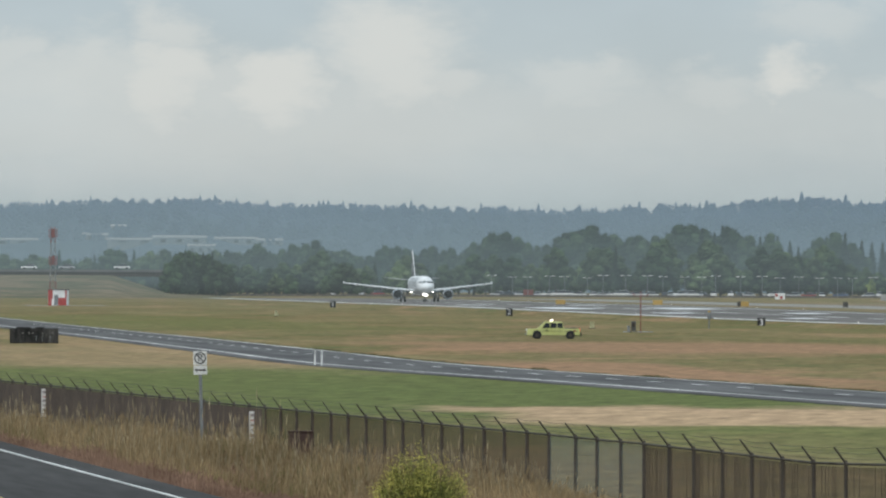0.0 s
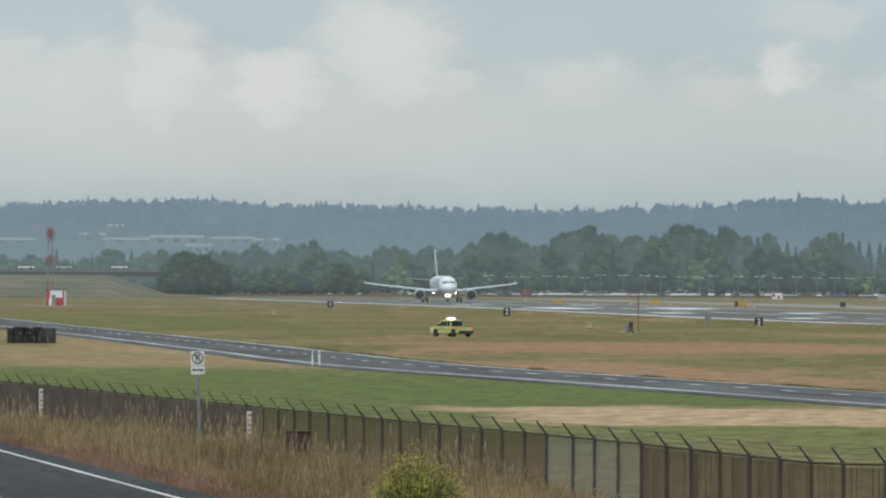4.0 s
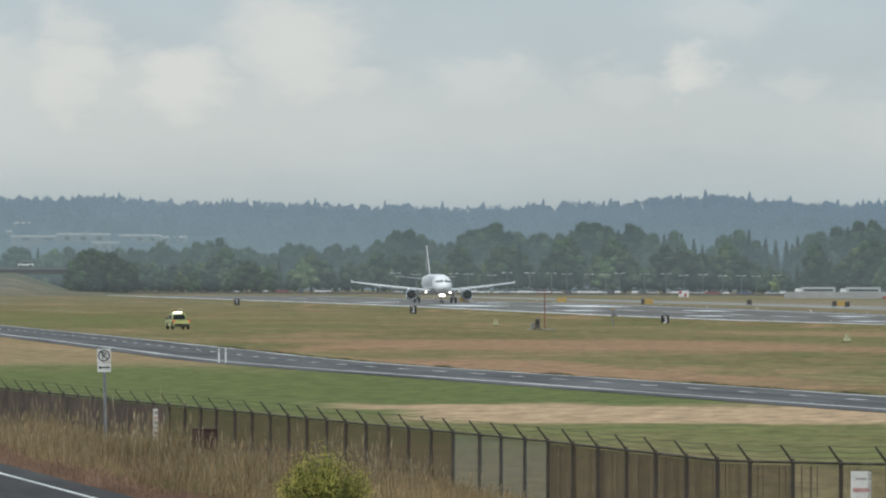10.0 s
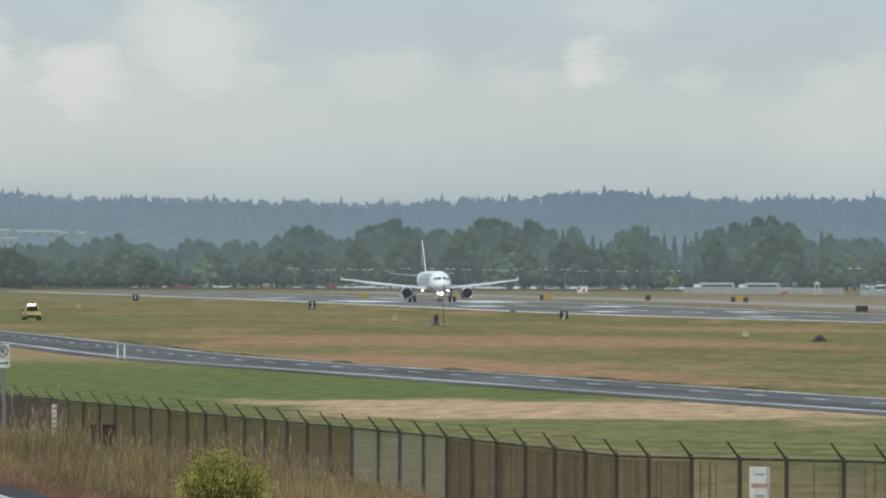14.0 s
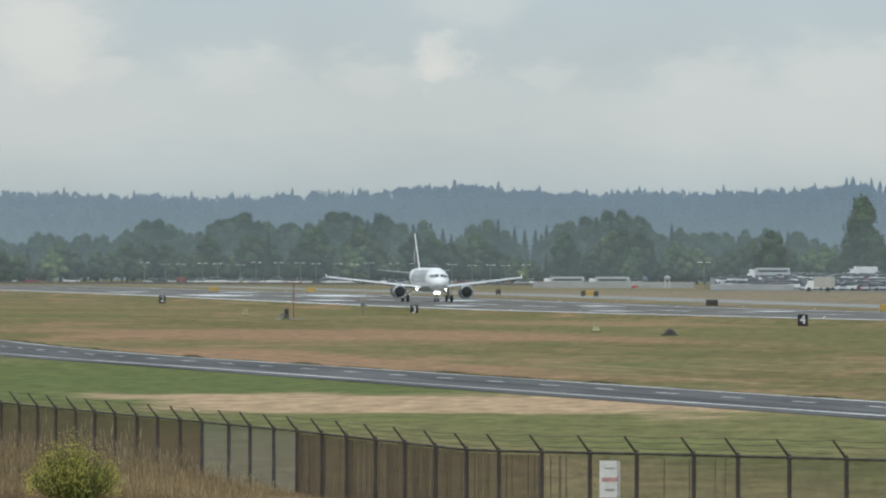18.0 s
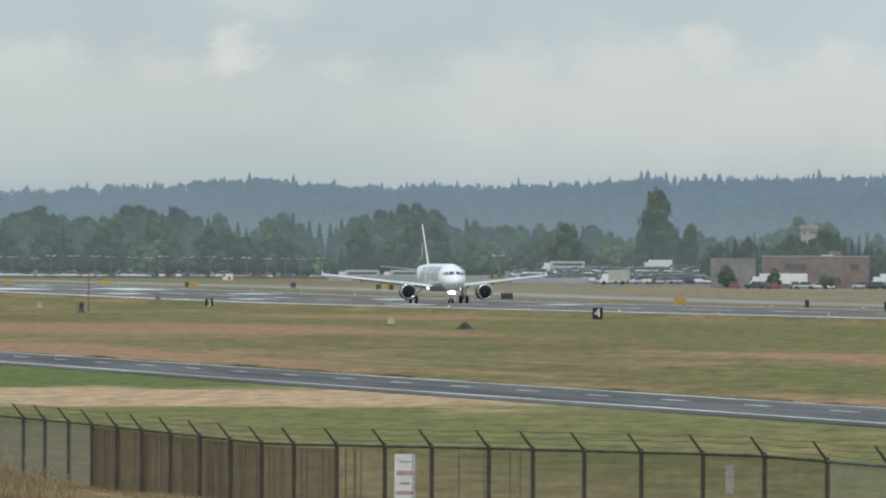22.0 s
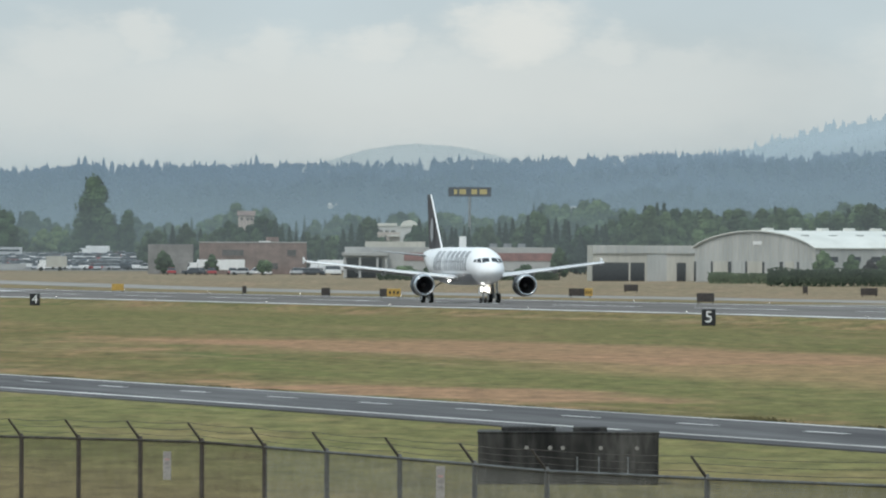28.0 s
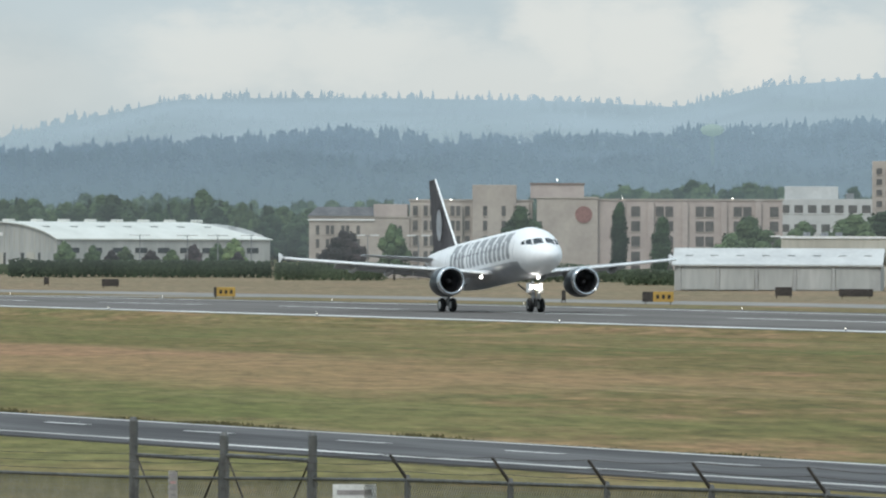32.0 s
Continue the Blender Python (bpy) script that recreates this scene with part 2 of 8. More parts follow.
STEEL_DARK = surface("weathered_steel", (0.042, 0.036, 0.032), (0.092, 0.08, 0.07), 2, 0.8, 0.1, spec=0.2)
# black parts, and the shade painted in the buildings' openings
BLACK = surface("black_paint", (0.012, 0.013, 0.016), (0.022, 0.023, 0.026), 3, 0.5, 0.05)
WHITE = surface("white_paint", (0.72, 0.72, 0.71), (0.82, 0.82, 0.81), 1.2, 0.4, 0.02, dirt=0.08)
RED = surface("red_paint", (0.36, 0.035, 0.03), (0.45, 0.06, 0.05), 2, 0.5, 0.03)
RED_DULL = surface("faded_red_paint", (0.17, 0.045, 0.04), (0.25, 0.07, 0.06), 2, 0.7, 0.03)
ORANGE = surface("orange_paint", (0.42, 0.26, 0.06), (0.5, 0.32, 0.08), 2, 0.5, 0.03)
BRONZE = surface("dark_brown_metal", (0.03, 0.026, 0.022), (0.06, 0.05, 0.045), 3, 0.6, 0.05)
GLASS_DARK = surface("dark_glass", (0.02, 0.024, 0.03), (0.04, 0.046, 0.055), 2, 0.12, 0.0, dirt=0.1)
RUBBER = surface("rubber", (0.012, 0.012, 0.013), (0.02, 0.02, 0.02), 5, 0.8, 0.1)
BARK = surface("bark", (0.05, 0.04, 0.03), (0.10, 0.085, 0.07), 3, 0.9, 0.4)
LAMP_ON = glow("lit_lamp", (1.0, 0.97, 0.9), 12.0)

# ---- mesh helpers ----


def bm_box(bm, cx, cy, cz, sx, sy, sz, m=None, bevel=0.0):
    """A box of full sizes sx, sy, sz about a centre, optionally bevelled, placed by m."""
    vs = [bm.verts.new((cx + sx * i, cy + sy * j, cz + sz * k)) for i in (-0.5, 0.5) for j in (-0.5, 0.5) for k in (-0.5, 0.5)]
    fs = [bm.faces.new([vs[i] for i in q]) for q in ((0, 1, 3, 2), (4, 6, 7, 5), (0, 4, 5, 1), (2, 3, 7, 6), (0, 2, 6, 4), (1, 5, 7, 3))]
    if bevel:
        es = list({e for f in fs for e in f.edges})
        r = bmesh.ops.bevel(bm, geom=es, offset=bevel, segments=1, affect="EDGES")
        vs = list({v for v in r["verts"]} | {v for f in fs if f.is_valid for v in f.verts})
    if m is not None:
        bmesh.ops.transform(bm, matrix=m, verts=[v for v in vs if v.is_valid])


def bm_tube(bm, rings, closed=True):
    """Joins rings of points (lists of equal length) into a skin, with end caps."""
    made = [[bm.verts.new(p) for p in ring] for ring in rings]
    n = len(made[0])
    for a, b in zip(made, made[1:]):
        for i in range(n):
            bm.faces.new((a[i], a[(i + 1) % n], b[(i + 1) % n], b[i]))
    if closed:
        bm.faces.new(made[0][::-1])
        bm.faces.new(made[-1])


def ring(c, axis, r, n=8, rx=None):
    """A circle (or an ellipse) of points about c, square to axis."""
    q = Vector(axis).normalized().to_track_quat("Z", "Y")
    return [tuple(Vector(c) + q @ Vector((r * math.cos(2 * math.pi * i / n), (rx or r) * math.sin(2 * math.pi * i / n), 0))) for i in range(n)]


def bm_rod(bm, a, b, r1, r2=None, n=8):
    ax = Vector(b) - Vector(a)
    bm_tube(bm, [ring(a, ax, r1, n), ring(b, ax, r2 or r1, n)])


def mesh_of(name, bm, material, smooth=False):
    bmesh.ops.recalc_face_normals(bm, faces=bm.faces)
    me = bpy.data.meshes.new(name)
    bm.to_mesh(me)
    bm.free()
    for m in material if isinstance(material, (list, tuple)) else (material,):
        me.materials.append(m)
    if smooth:
        for p in me.polygons:
            p.use_smooth = True
    return me


def part(name, bm, material, parent=None, label="", smooth=False):
    ob = new(name, mesh_of(name, bm, material, smooth))
    ob.parent = parent
    if label:
        ob["label"] = label
    return ob


def share(name, me, parent, x=0, y=0, z=0, rz=0):
    """Another object on the same mesh, under parent."""
    ob = new(name, me)
    ob.parent = parent
    ob.matrix_basis = pose(x, y, z, 0, 0, rz)
    return ob


def empty(name, m, label, category, group="", kind=""):
    ob = new(name)
    ob.matrix_world = m
    return tagged(ob, label, category, group, kind)


def box_part(name, c, s, material, parent, bevel=0.0, label=""):
    bm = bmesh.new()
    bm_box(bm, *c, *s, bevel=bevel)
    return part(name, bm, material, parent, label)


def digits(name, text, size, depth, material, parent, m, label=""):
    """Lettering in the built-in font, as a mesh part."""
    cu = bpy.data.curves.new(name, "FONT")
    cu.body, cu.size, cu.extrude, cu.align_x, cu.align_y = text, size, depth, "CENTER", "CENTER"
    cu.resolution_u = 4
    tmp = new(name + "_tmp", cu)
    dg = bpy.context.evaluated_depsgraph_get()
    me = bpy.data.meshes.new_from_object(tmp.evaluated_get(dg))
    bpy.data.objects.remove(tmp)
    me.materials.clear()
    me.materials.append(material)
    ob = new(name, me)
    ob.parent = parent
    ob.matrix_basis = m
    if label:
        ob["label"] = label
    return ob

# ---- ground, runway, roads ----
# bearing count, distance, height of the top rail
FENCE_RUN = [(-700, 420, 3.0), (0, 281, 2.96), (392, 240, 2.87), (784, 212, 2.79), (1140, 190, 2.77), (1450, 171, 2.77), (1830, 160, 2.92), (2307, 147, 3.08), (2750, 136, 3.03), (2965, 131, 3.0), (3540, 120, 3.1), (4037, 112, 3.27), (4700, 102, 3.4), (5600, 90, 3.4)]
FENCE_LINE = [(*spot(u, d), z) for u, d, z in FENCE_RUN]


def fence_x(y, which=0):
    """x (or, with which=1, the rail's height) of the fence line at y."""
    which *= 2
    pts = FENCE_LINE
    if y >= pts[0][1]:
        return pts[0][which]
    for p, q in zip(pts, pts[1:]):
        if y >= q[1]:
            return q[which] + (p[which] - q[which]) * (y - q[1]) / (p[1] - q[1])
    return pts[-1][which]


def smooth(a, b, v):
    """Soft step from 0 at a to 1 at b (b may be the lesser)."""
    k = min(1.0, max(0.0, (v - a) / (b - a)))
    return k * k * (3 - 2 * k)


SAG = [(840, 0), (1133, -0.44), (1300, -0.7), (1451, -0.84), (1560, -0.78), (1685, -0.58), (1907, -0.22), (2160, -0.1), (2400, 0)]


def knot(y):
    if y <= SAG[0][0] or y >= SAG[-1][0]:
        return 0.0
    for (ya, za), (yb, zb) in zip(SAG, SAG[1:]):
        if y <= yb:
            return za + (zb - za) * (y - ya) / (yb - ya)


def sag(y):
    """The runway's long gentle dip, in straight grades of 60 m."""
    k = math.floor(y / 60)
    f = y / 60 - k
    return knot(60 * k) * (1 - f) + knot(60 * k + 60) * f


def dip(x, y):
    """The dip and the falling shoulder at the runway's near side."""
    inner = smooth(170, 205, x) * (1 - smooth(330, 395, x))
    return sag(y) * inner - 0.55 * smooth(170, 195, x) * smooth(217, 208, x) * smooth(500, 700, y) * (1 - smooth(2050, 2300, y))


def ground_z(x, y):
    """Near level airfield; a low bank with a road on it on the eye's side of the fence."""
    s = x - fence_x(y)
    foot = fence_x(y, 1) - 2.47
    z = foot * (1 - smooth(4, 34, s))
    k = smooth(330, 430, y)
    bank = foot + (2.35 - foot) * (1 - smooth(-7.4, -2.4, s)) + 0.45 * (1 - smooth(12.6, 14.3, x))
    if s < -1.2:
        z = z * k + bank * (1 - k)
    near = math.hypot(x, y)
    return z + dip(x, y) + 1.6 * (1 - smooth(5, 16, near))


def ground_material():
    m, nt, b = mat("airfield_grass")
    L, N = nt.links, nt.nodes
    pos = N.new("ShaderNodeNewGeometry").outputs["Position"]
    turned = N.new("ShaderNodeVectorRotate")
    turned.rotation_type = "Z_AXIS"
    turned.inputs["Angle"].default_value = 0.22
    L.new(pos, turned.inputs["Vector"])
    sep = N.new("ShaderNodeSeparateXYZ")
    L.new(pos, sep.inputs[0])

    def math_node(op, a, c=None):
        n = N.new("ShaderNodeMath")
        n.operation = op
        for i, v in enumerate((a, c)):
            if v is None:
                continue
            if isinstance(v, (int, float)):
                n.inputs[i].default_value = v
            else:
                L.new(v, n.inputs[i])
        return n.outputs[0]

    def noise_node(scale, stretch, detail=5, rough=0.6):
        mp, n = N.new("ShaderNodeMapping"), N.new("ShaderNodeTexNoise")
        mp.inputs["Scale"].default_value = stretch
        L.new(turned.outputs[0], mp.inputs[0])
        L.new(mp.outputs[0], n.inputs["Vector"])
        n.inputs["Scale"].default_value, n.inputs["Detail"].default_value, n.inputs["Roughness"].default_value = scale, detail, rough
        return n.outputs[0]

    def step_node(v, lo, hi):
        n = N.new("ShaderNodeMapRange")
        n.interpolation_type = "SMOOTHSTEP"
        L.new(v, n.inputs[0])
        n.inputs[1].default_value, n.inputs[2].default_value = lo, hi
        return n.outputs[0]

    def mix_node(f, c1, c2, blend="MIX"):
        n = N.new("ShaderNodeMix")
        n.data_type, n.blend_type = "RGBA", blend
        for i, v in ((0, f), (6, c1), (7, c2)):
            if isinstance(v, tuple):
                n.inputs[i].default_value = (*v, 1)
            elif isinstance(v, (int, float)):
                n.inputs[i].default_value = v
            else:
                L.new(v, n.inputs[i])
        return n.outputs[2]

    broad = noise_node(0.03, (1.0, 0.25, 1))
    mid = noise_node(0.08, (1.0, 0.27, 1), 6, 0.62)
    fine = noise_node(0.8, (1, 0.2, 1), 6, 0.75)
    green, olive, tan, straw = (0.098, 0.116, 0.042), (0.165, 0.142, 0.064), (0.34, 0.22, 0.13), (0.42, 0.305, 0.19)
    blotch = noise_node(0.05, (1.0, 0.22, 1), 7, 0.7)
    scrub = noise_node(0.3, (1.0, 0.22, 1), 7, 0.75)
    col = mix_node(step_node(broad, 0.44, 0.56), olive, (0.14, 0.119, 0.05))
    col = mix_node(math_node("MULTIPLY", step_node(blotch, 0.54, 0.64), 0.75), col, (0.3, 0.195, 0.11))
    col = mix_node(math_node("MULTIPLY", step_node(blotch, 0.46, 0.38), 0.6), col, (0.116, 0.11, 0.042))
    col = mix_node(math_node("MULTIPLY", step_node(mid, 0.54, 0.7), 0.75), col, tan)
    col = mix_node(math_node("MULTIPLY", step_node(mid, 0.48, 0.34), 0.75), col, green)
    col = mix_node(math_node("MULTIPLY", step_node(scrub, 0.52, 0.62), 0.55), col, (0.28, 0.19, 0.1))
    col = mix_node(math_node("MULTIPLY", step_node(scrub, 0.46, 0.36), 0.55), col, (0.085, 0.09, 0.034))
    mp, mow = N.new("ShaderNodeMapping"), N.new("ShaderNodeTexNoise")
    mp.inputs["Scale"].default_value = (1, 0.016, 1)
    L.new(pos, mp.inputs[0])
    L.new(mp.outputs[0], mow.inputs["Vector"])
    mow.inputs["Scale"].default_value, mow.inputs["Detail"].default_value = 0.4, 4
    col = mix_node(math_node("MULTIPLY", step_node(mow.outputs[0], 0.58, 0.68), 0.5), col, (0.29, 0.235, 0.13))
    col = mix_node(math_node("MULTIPLY", step_node(mow.outputs[0], 0.42, 0.33), 0.4), col, (0.11, 0.105, 0.042))
    wob = math_node("SUBTRACT", mid, 0.5)
    xs, ys = math_node("ADD", sep.outputs[0], math_node("MULTIPLY", wob, 16.0)), math_node("ADD", sep.outputs[1], math_node("MULTIPLY", wob, 95.0))

    def patch(c, colour, cx, hx, cy, hy, amount, soft=0.35):
        fx = step_node(math_node("DIVIDE", math_node("ABSOLUTE", math_node("SUBTRACT", xs, cx)), hx), 1 + soft, 1 - soft)
        fy = step_node(math_node("DIVIDE", math_node("ABSOLUTE", math_node("SUBTRACT", ys, cy)), hy), 1 + soft, 1 - soft)
        return mix_node(math_node("MULTIPLY", math_node("MULTIPLY", fx, fy), amount), c, colour)

    bright = (0.1, 0.122, 0.042)
    pink, dusty = (0.3, 0.19, 0.115), (0.27, 0.2, 0.115)
    col = patch(col, bright, 52, 20, 520, 120, 0.9)
    col = patch(col, bright, 62, 12, 470, 70, 0.7)
    col = patch(col, (0.14, 0.15, 0.055), 55, 24, 320, 80, 0.6)
    col = patch(col, (0.125, 0.135, 0.048), 104, 11, 440, 60, 0.6)
    col = patch(col, (0.13, 0.135, 0.05), 99, 9, 340, 50, 0.65)
    col = patch(col, (0.125, 0.125, 0.047), 155, 24, 740, 190, 0.6)
    col = patch(col, (0.13, 0.125, 0.048), 182, 22, 1000, 330, 0.55)
    col = patch(col, (0.12, 0.13, 0.045), 100, 22, 1250, 190, 0.6)
    col = patch(col, pink, 131, 13, 545, 70, 0.7)
    col = patch(col, (0.29, 0.2, 0.11), 126, 15, 425, 55, 0.6)
    col = patch(col, pink, 112, 22, 815, 70, 0.75)
    col = patch(col, pink, 89, 7, 393, 20, 0.8)
    col = patch(col, pink, 82, 6, 610, 75, 0.8)
    col = patch(col, (0.33, 0.245, 0.145), 57, 13, 720, 95, 0.5)
    col = patch(col, (0.33, 0.24, 0.14), 66, 5, 900, 130, 0.5)
    col = patch(col, straw, 55, 6.5, 420, 26, 0.9)
    col = patch(col, straw, 66, 6.5, 420, 27, 0.9)
    col = patch(col, dusty, 40, 16, 850, 70, 0.6)
    col = patch(col, tan, 172, 22, 985, 40, 0.5)
    col = patch(col, (0.235, 0.19, 0.135), 560, 270, 900, 1300, 0.65, 0.1)
    col = patch(col, (0.225, 0.165, 0.09), 37, 11, 250, 75, 0.75)
    col = patch(col, (0.2, 0.18, 0.08), 50, 13, 210, 60, 0.6)
    col = patch(col, (0.25, 0.19, 0.10), 18, 9, 230, 110, 0.75)
    gr = N.new("ShaderNodeMapRange")
    L.new(fine, gr.inputs[0])
    for i, v in ((1, 0.3), (2, 0.7), (3, 0.48), (4, 1.46)):
        gr.inputs[i].default_value = v
    col = mix_node(1.0, col, gr.outputs[0], "MULTIPLY")
    hs = N.new("ShaderNodeHueSaturation")
    hs.inputs["Saturation"].default_value, hs.inputs["Hue"].default_value = 1.08, 0.49
    L.new(col, hs.inputs["Color"])
    L.new(hs.outputs[0], b.inputs["Base Color"])
    b.inputs["Roughness"].default_value = 0.95
    b.inputs["Specular IOR Level"].default_value = 0.1
    bp = N.new("ShaderNodeBump")
    bp.inputs["Strength"].default_value, bp.inputs["Distance"].default_value = 0.6, 0.15
    L.new(fine, bp.inputs["Height"])
    L.new(bp.outputs[0], b.inputs["Normal"])
    return m


GRASS_GROUND = ground_material()


def grid_object(name, xs, ys, zf, material):
    verts = [(x, y, zf(x, y)) for y in ys for x in xs]
    n = len(xs)
    faces = [(j * n + i, j * n + i + 1, (j + 1) * n + i + 1, (j + 1) * n + i) for j in range(len(ys) - 1) for i in range(n - 1)]
    me = bpy.data.meshes.new(name)
    me.from_pydata(verts, [], faces)
    me.materials.append(material)
    for p in me.polygons:
        p.use_smooth = True
    return new(name, me)


g_xs = [-6000, -2000, -600, -150, -60, -25, -12, -6, -3] + [i * 0.75 for i in range(0, 56)] + [44, 48, 54, 62, 75, 100, 150, 170, 177, 184, 190, 195, 205, 208, 211, 214, 217, 280, 330, 345, 360, 375, 395, 450, 700, 1200, 2200, 4000, 6500]
g_ys = [-6000, -1500, -300, -80, -30, -12, -6, 0, 6, 12, 20, 35] + list(range(50, 450, 8)) + [460] + list(range(480, 2760, 60)) + [3000, 4000, 6500]
ground = tagged(grid_object("ground", g_xs, g_ys, ground_z, GRASS_GROUND), "mown airfield grass, green with dry straw-coloured patches", "ground", kind="structure")


def strip(name, x1, x2, y1, y2, z, material, label, category="road", bend=None, n=8, kind="structure", parent=None, sags=False):
    """A strip along y; bend gives the shift of x at y; sags: follows the runway's dip."""
    bm = bmesh.new()
    ys = [y1 + (y2 - y1) * i / n for i in range(n + 1)]
    if sags:
        ys = [y1] + [60 * i for i in range(math.floor(y1 / 60) + 1, math.ceil(y2 / 60))] + [y2]
    rows = [[bm.verts.new((x + (bend(y) if bend else 0), y, h + (sag(y) if sags else 0))) for x, h in ((x1, z - 0.2), (x1, z), (x2, z), (x2, z - 0.2))] for y in ys]
    for p, q in zip(rows, rows[1:]):
        for i in range(3):
            bm.faces.new((p[i], q[i], q[i + 1], p[i + 1]))
    ob = part(name, bm, material, parent, label if parent else "")
    return ob if parent else tagged(ob, label, category, kind=kind)


RW = 245.0
runway = strip("runway", RW - 28, RW + 30, -500, 2480, 0.03, ASPHALT, "grey grooved asphalt runway with painted lines", "runway", sags=True)
strip("edge_line", RW - 27.3, RW - 24.7, -500, 2480, 0.045, PAINT_WHITE, "white painted edge line", parent=runway, sags=True)
strip("edge_line", RW + 23.0, RW + 23.9, -500, 2480, 0.045, PAINT_WHITE, "white painted edge line", parent=runway, sags=True)
for i in range(40):
    strip("centre_dash", RW - 0.45, RW + 0.45, 2300 - 61 * i - 36, 2300 - 61 * i, 0.045, PAINT_WHITE, "", n=1, parent=runway, sags=True)
for y1, y2, w in ((2010, 2033, 3.0), (1845, 1900, 4.5), (1700, 1726, 3.0), (1550, 1574, 2.2), (1395, 1419, 2.2)):
    for side in (-1, 1):
        strip("touchdown_mark", RW + side * 11.5 - w, RW + side * 11.5 + w, y1, y2, 0.05, WHITE, "", n=1, parent=runway, sags=True)
taxiway = strip("taxiway", 296, 316, -500, 2500, 0.02, CONCRETE_PAVE, "pale concrete taxiway beyond the runway", "taxiway", sags=True)
for y0 in (560, 1010, 1620, 2050):
    strip("taxiway_link", 0, 26, 0, 22, 0.015, CONCRETE_PAVE, "pale concrete link between runway and taxiway", "taxiway").matrix_world = pose(272, y0, sag(y0))

ROAD_LINE = [(60, 95), (240, 84.6), (270, 83.2), (300, 81.9), (340, 80.3), (385, 79.0), (435, 76.6), (500, 74.7), (565, 72.6), (620, 70.5), (660, 69.8), (700, 70.7), (760, 72.6), (810, 73.6), (905, 76.0), (1000, 77.6), (1100, 79.6), (1300, 84), (1960, 106)]


def road_at(y):
    for (ya, xa), (yb, xb) in zip(ROAD_LINE, ROAD_LINE[1:]):
        if y <= yb:
            return xa + (xb - xa) * (y - ya) / (yb - ya)


def road_bend(y):
    """x of the perimeter road's middle: the line above, its corners eased."""
    y = 20 * round(y / 20) if abs(y - 20 * round(y / 20)) < 0.01 else y
    lo = 20 * math.floor(y / 20)
    ends = [sum(road_at(q + o) for o in (-30, -15, 0, 15, 30)) / 5 for q in (lo, lo + 20)]
    return ends[0] + (ends[1] - ends[0]) * (y - lo) / 20


service_road = strip("service_road", -6.4, 4.9, 120, 1900, 0.05, ROAD_ASPHALT, "dark asphalt perimeter road with dashed white line", "road", road_bend, 89)
strip("edge_line", -4.75, -4.3, 120, 1900, 0.06, PAINT_WORN, "", bend=road_bend, n=89, parent=service_road)
strip("edge_line", 4.2, 4.55, 120, 1900, 0.06, PAINT_WORN, "", bend=road_bend, n=89, parent=service_road)
for i in range(70):
    y = 160 + 14.4 * i
    strip("lane_dash", 0.75, 0.97, y, y + 4.4, 0.06, PAINT_WHITE, "", bend=road_bend, n=1, parent=service_road)

near_road = strip("near_road", 2.0, 12.45, 60, 420, 2.86, NEAR_ASPHALT, "grey asphalt public road on the bank", "road", n=12)
strip("edge_line", 11.77, 11.84, 60, 420, 2.87, PAINT_WHITE, "", n=12, parent=near_road)
strip("centre_line", 8.95, 9.05, 60, 420, 2.87, PAINT_YELLOW, "yellow painted centre line", n=12, parent=near_road)
strip("centre_line", 9.2, 9.3, 60, 420, 2.87, PAINT_YELLOW, "yellow painted centre line", n=12, parent=near_road)

# ---- airliner ----
PLANE_WHITE = surface("aircraft_white", (0.82, 0.82, 0.82), (0.88, 0.88, 0.88), 0.5, 0.28, 0.0, dirt=0.05, spec=0.5)
PLANE_GREY = surface("aircraft_silver", (0.36, 0.37, 0.385), (0.45, 0.46, 0.475), 0.6, 0.3, 0.0, metal=0.2, dirt=0.1)
PLANE_DARK = surface("aircraft_dark_grey", (0.06, 0.056, 0.06), (0.10, 0.093, 0.096), 0.6, 0.6, 0.0, dirt=0.2, spec=0.2)
TITLE_GREY = surface("title_grey", (0.27, 0.28, 0.295), (0.38, 0.39, 0.405), 0.9, 0.4, 0.0, dirt=0.2)
WING_GREY = surface("wing_grey", (0.46, 0.47, 0.48), (0.58, 0.59, 0.60), 0.5, 0.4, 0.0, dirt=0.15)
NACELLE = surface("nacelle_blue_black", (0.02, 0.026, 0.032), (0.05, 0.06, 0.066), 0.8, 0.35, 0.0, dirt=0.2)
CHROME = surface("polished_lip", (0.5, 0.52, 0.54), (0.62, 0.63, 0.65), 2, 0.25, 0.0, metal=0.9, dirt=0.1)
FAN = surface("fan_blades", (0.03, 0.03, 0.033), (0.07, 0.07, 0.075), 2, 0.4, 0.0, metal=0.5)

# stations from the nose: half width, half height, centre height
HULL = [(0.0, 0.05, 0.04, 3.22), (0.1, 0.38, 0.3, 3.22), (0.4, 0.78, 0.58, 3.24), (0.9, 1.14, 0.87, 3.25), (1.5, 1.44, 1.10, 3.28), (2.3, 1.70, 1.52, 3.47), (3.4, 1.89, 1.90, 3.69),
        (5.0, 1.975, 2.07, 3.80), (20.0, 1.975, 2.07, 3.80), (23.0, 1.92, 1.98, 3.87), (26.0, 1.63, 1.66, 4.13), (29.0, 1.18, 1.2, 4.5), (31.5, 0.74, 0.78, 4.8), (33.2, 0.38, 0.4, 5.0), (33.84, 0.14, 0.16, 5.05)]
NOSE = -16.1


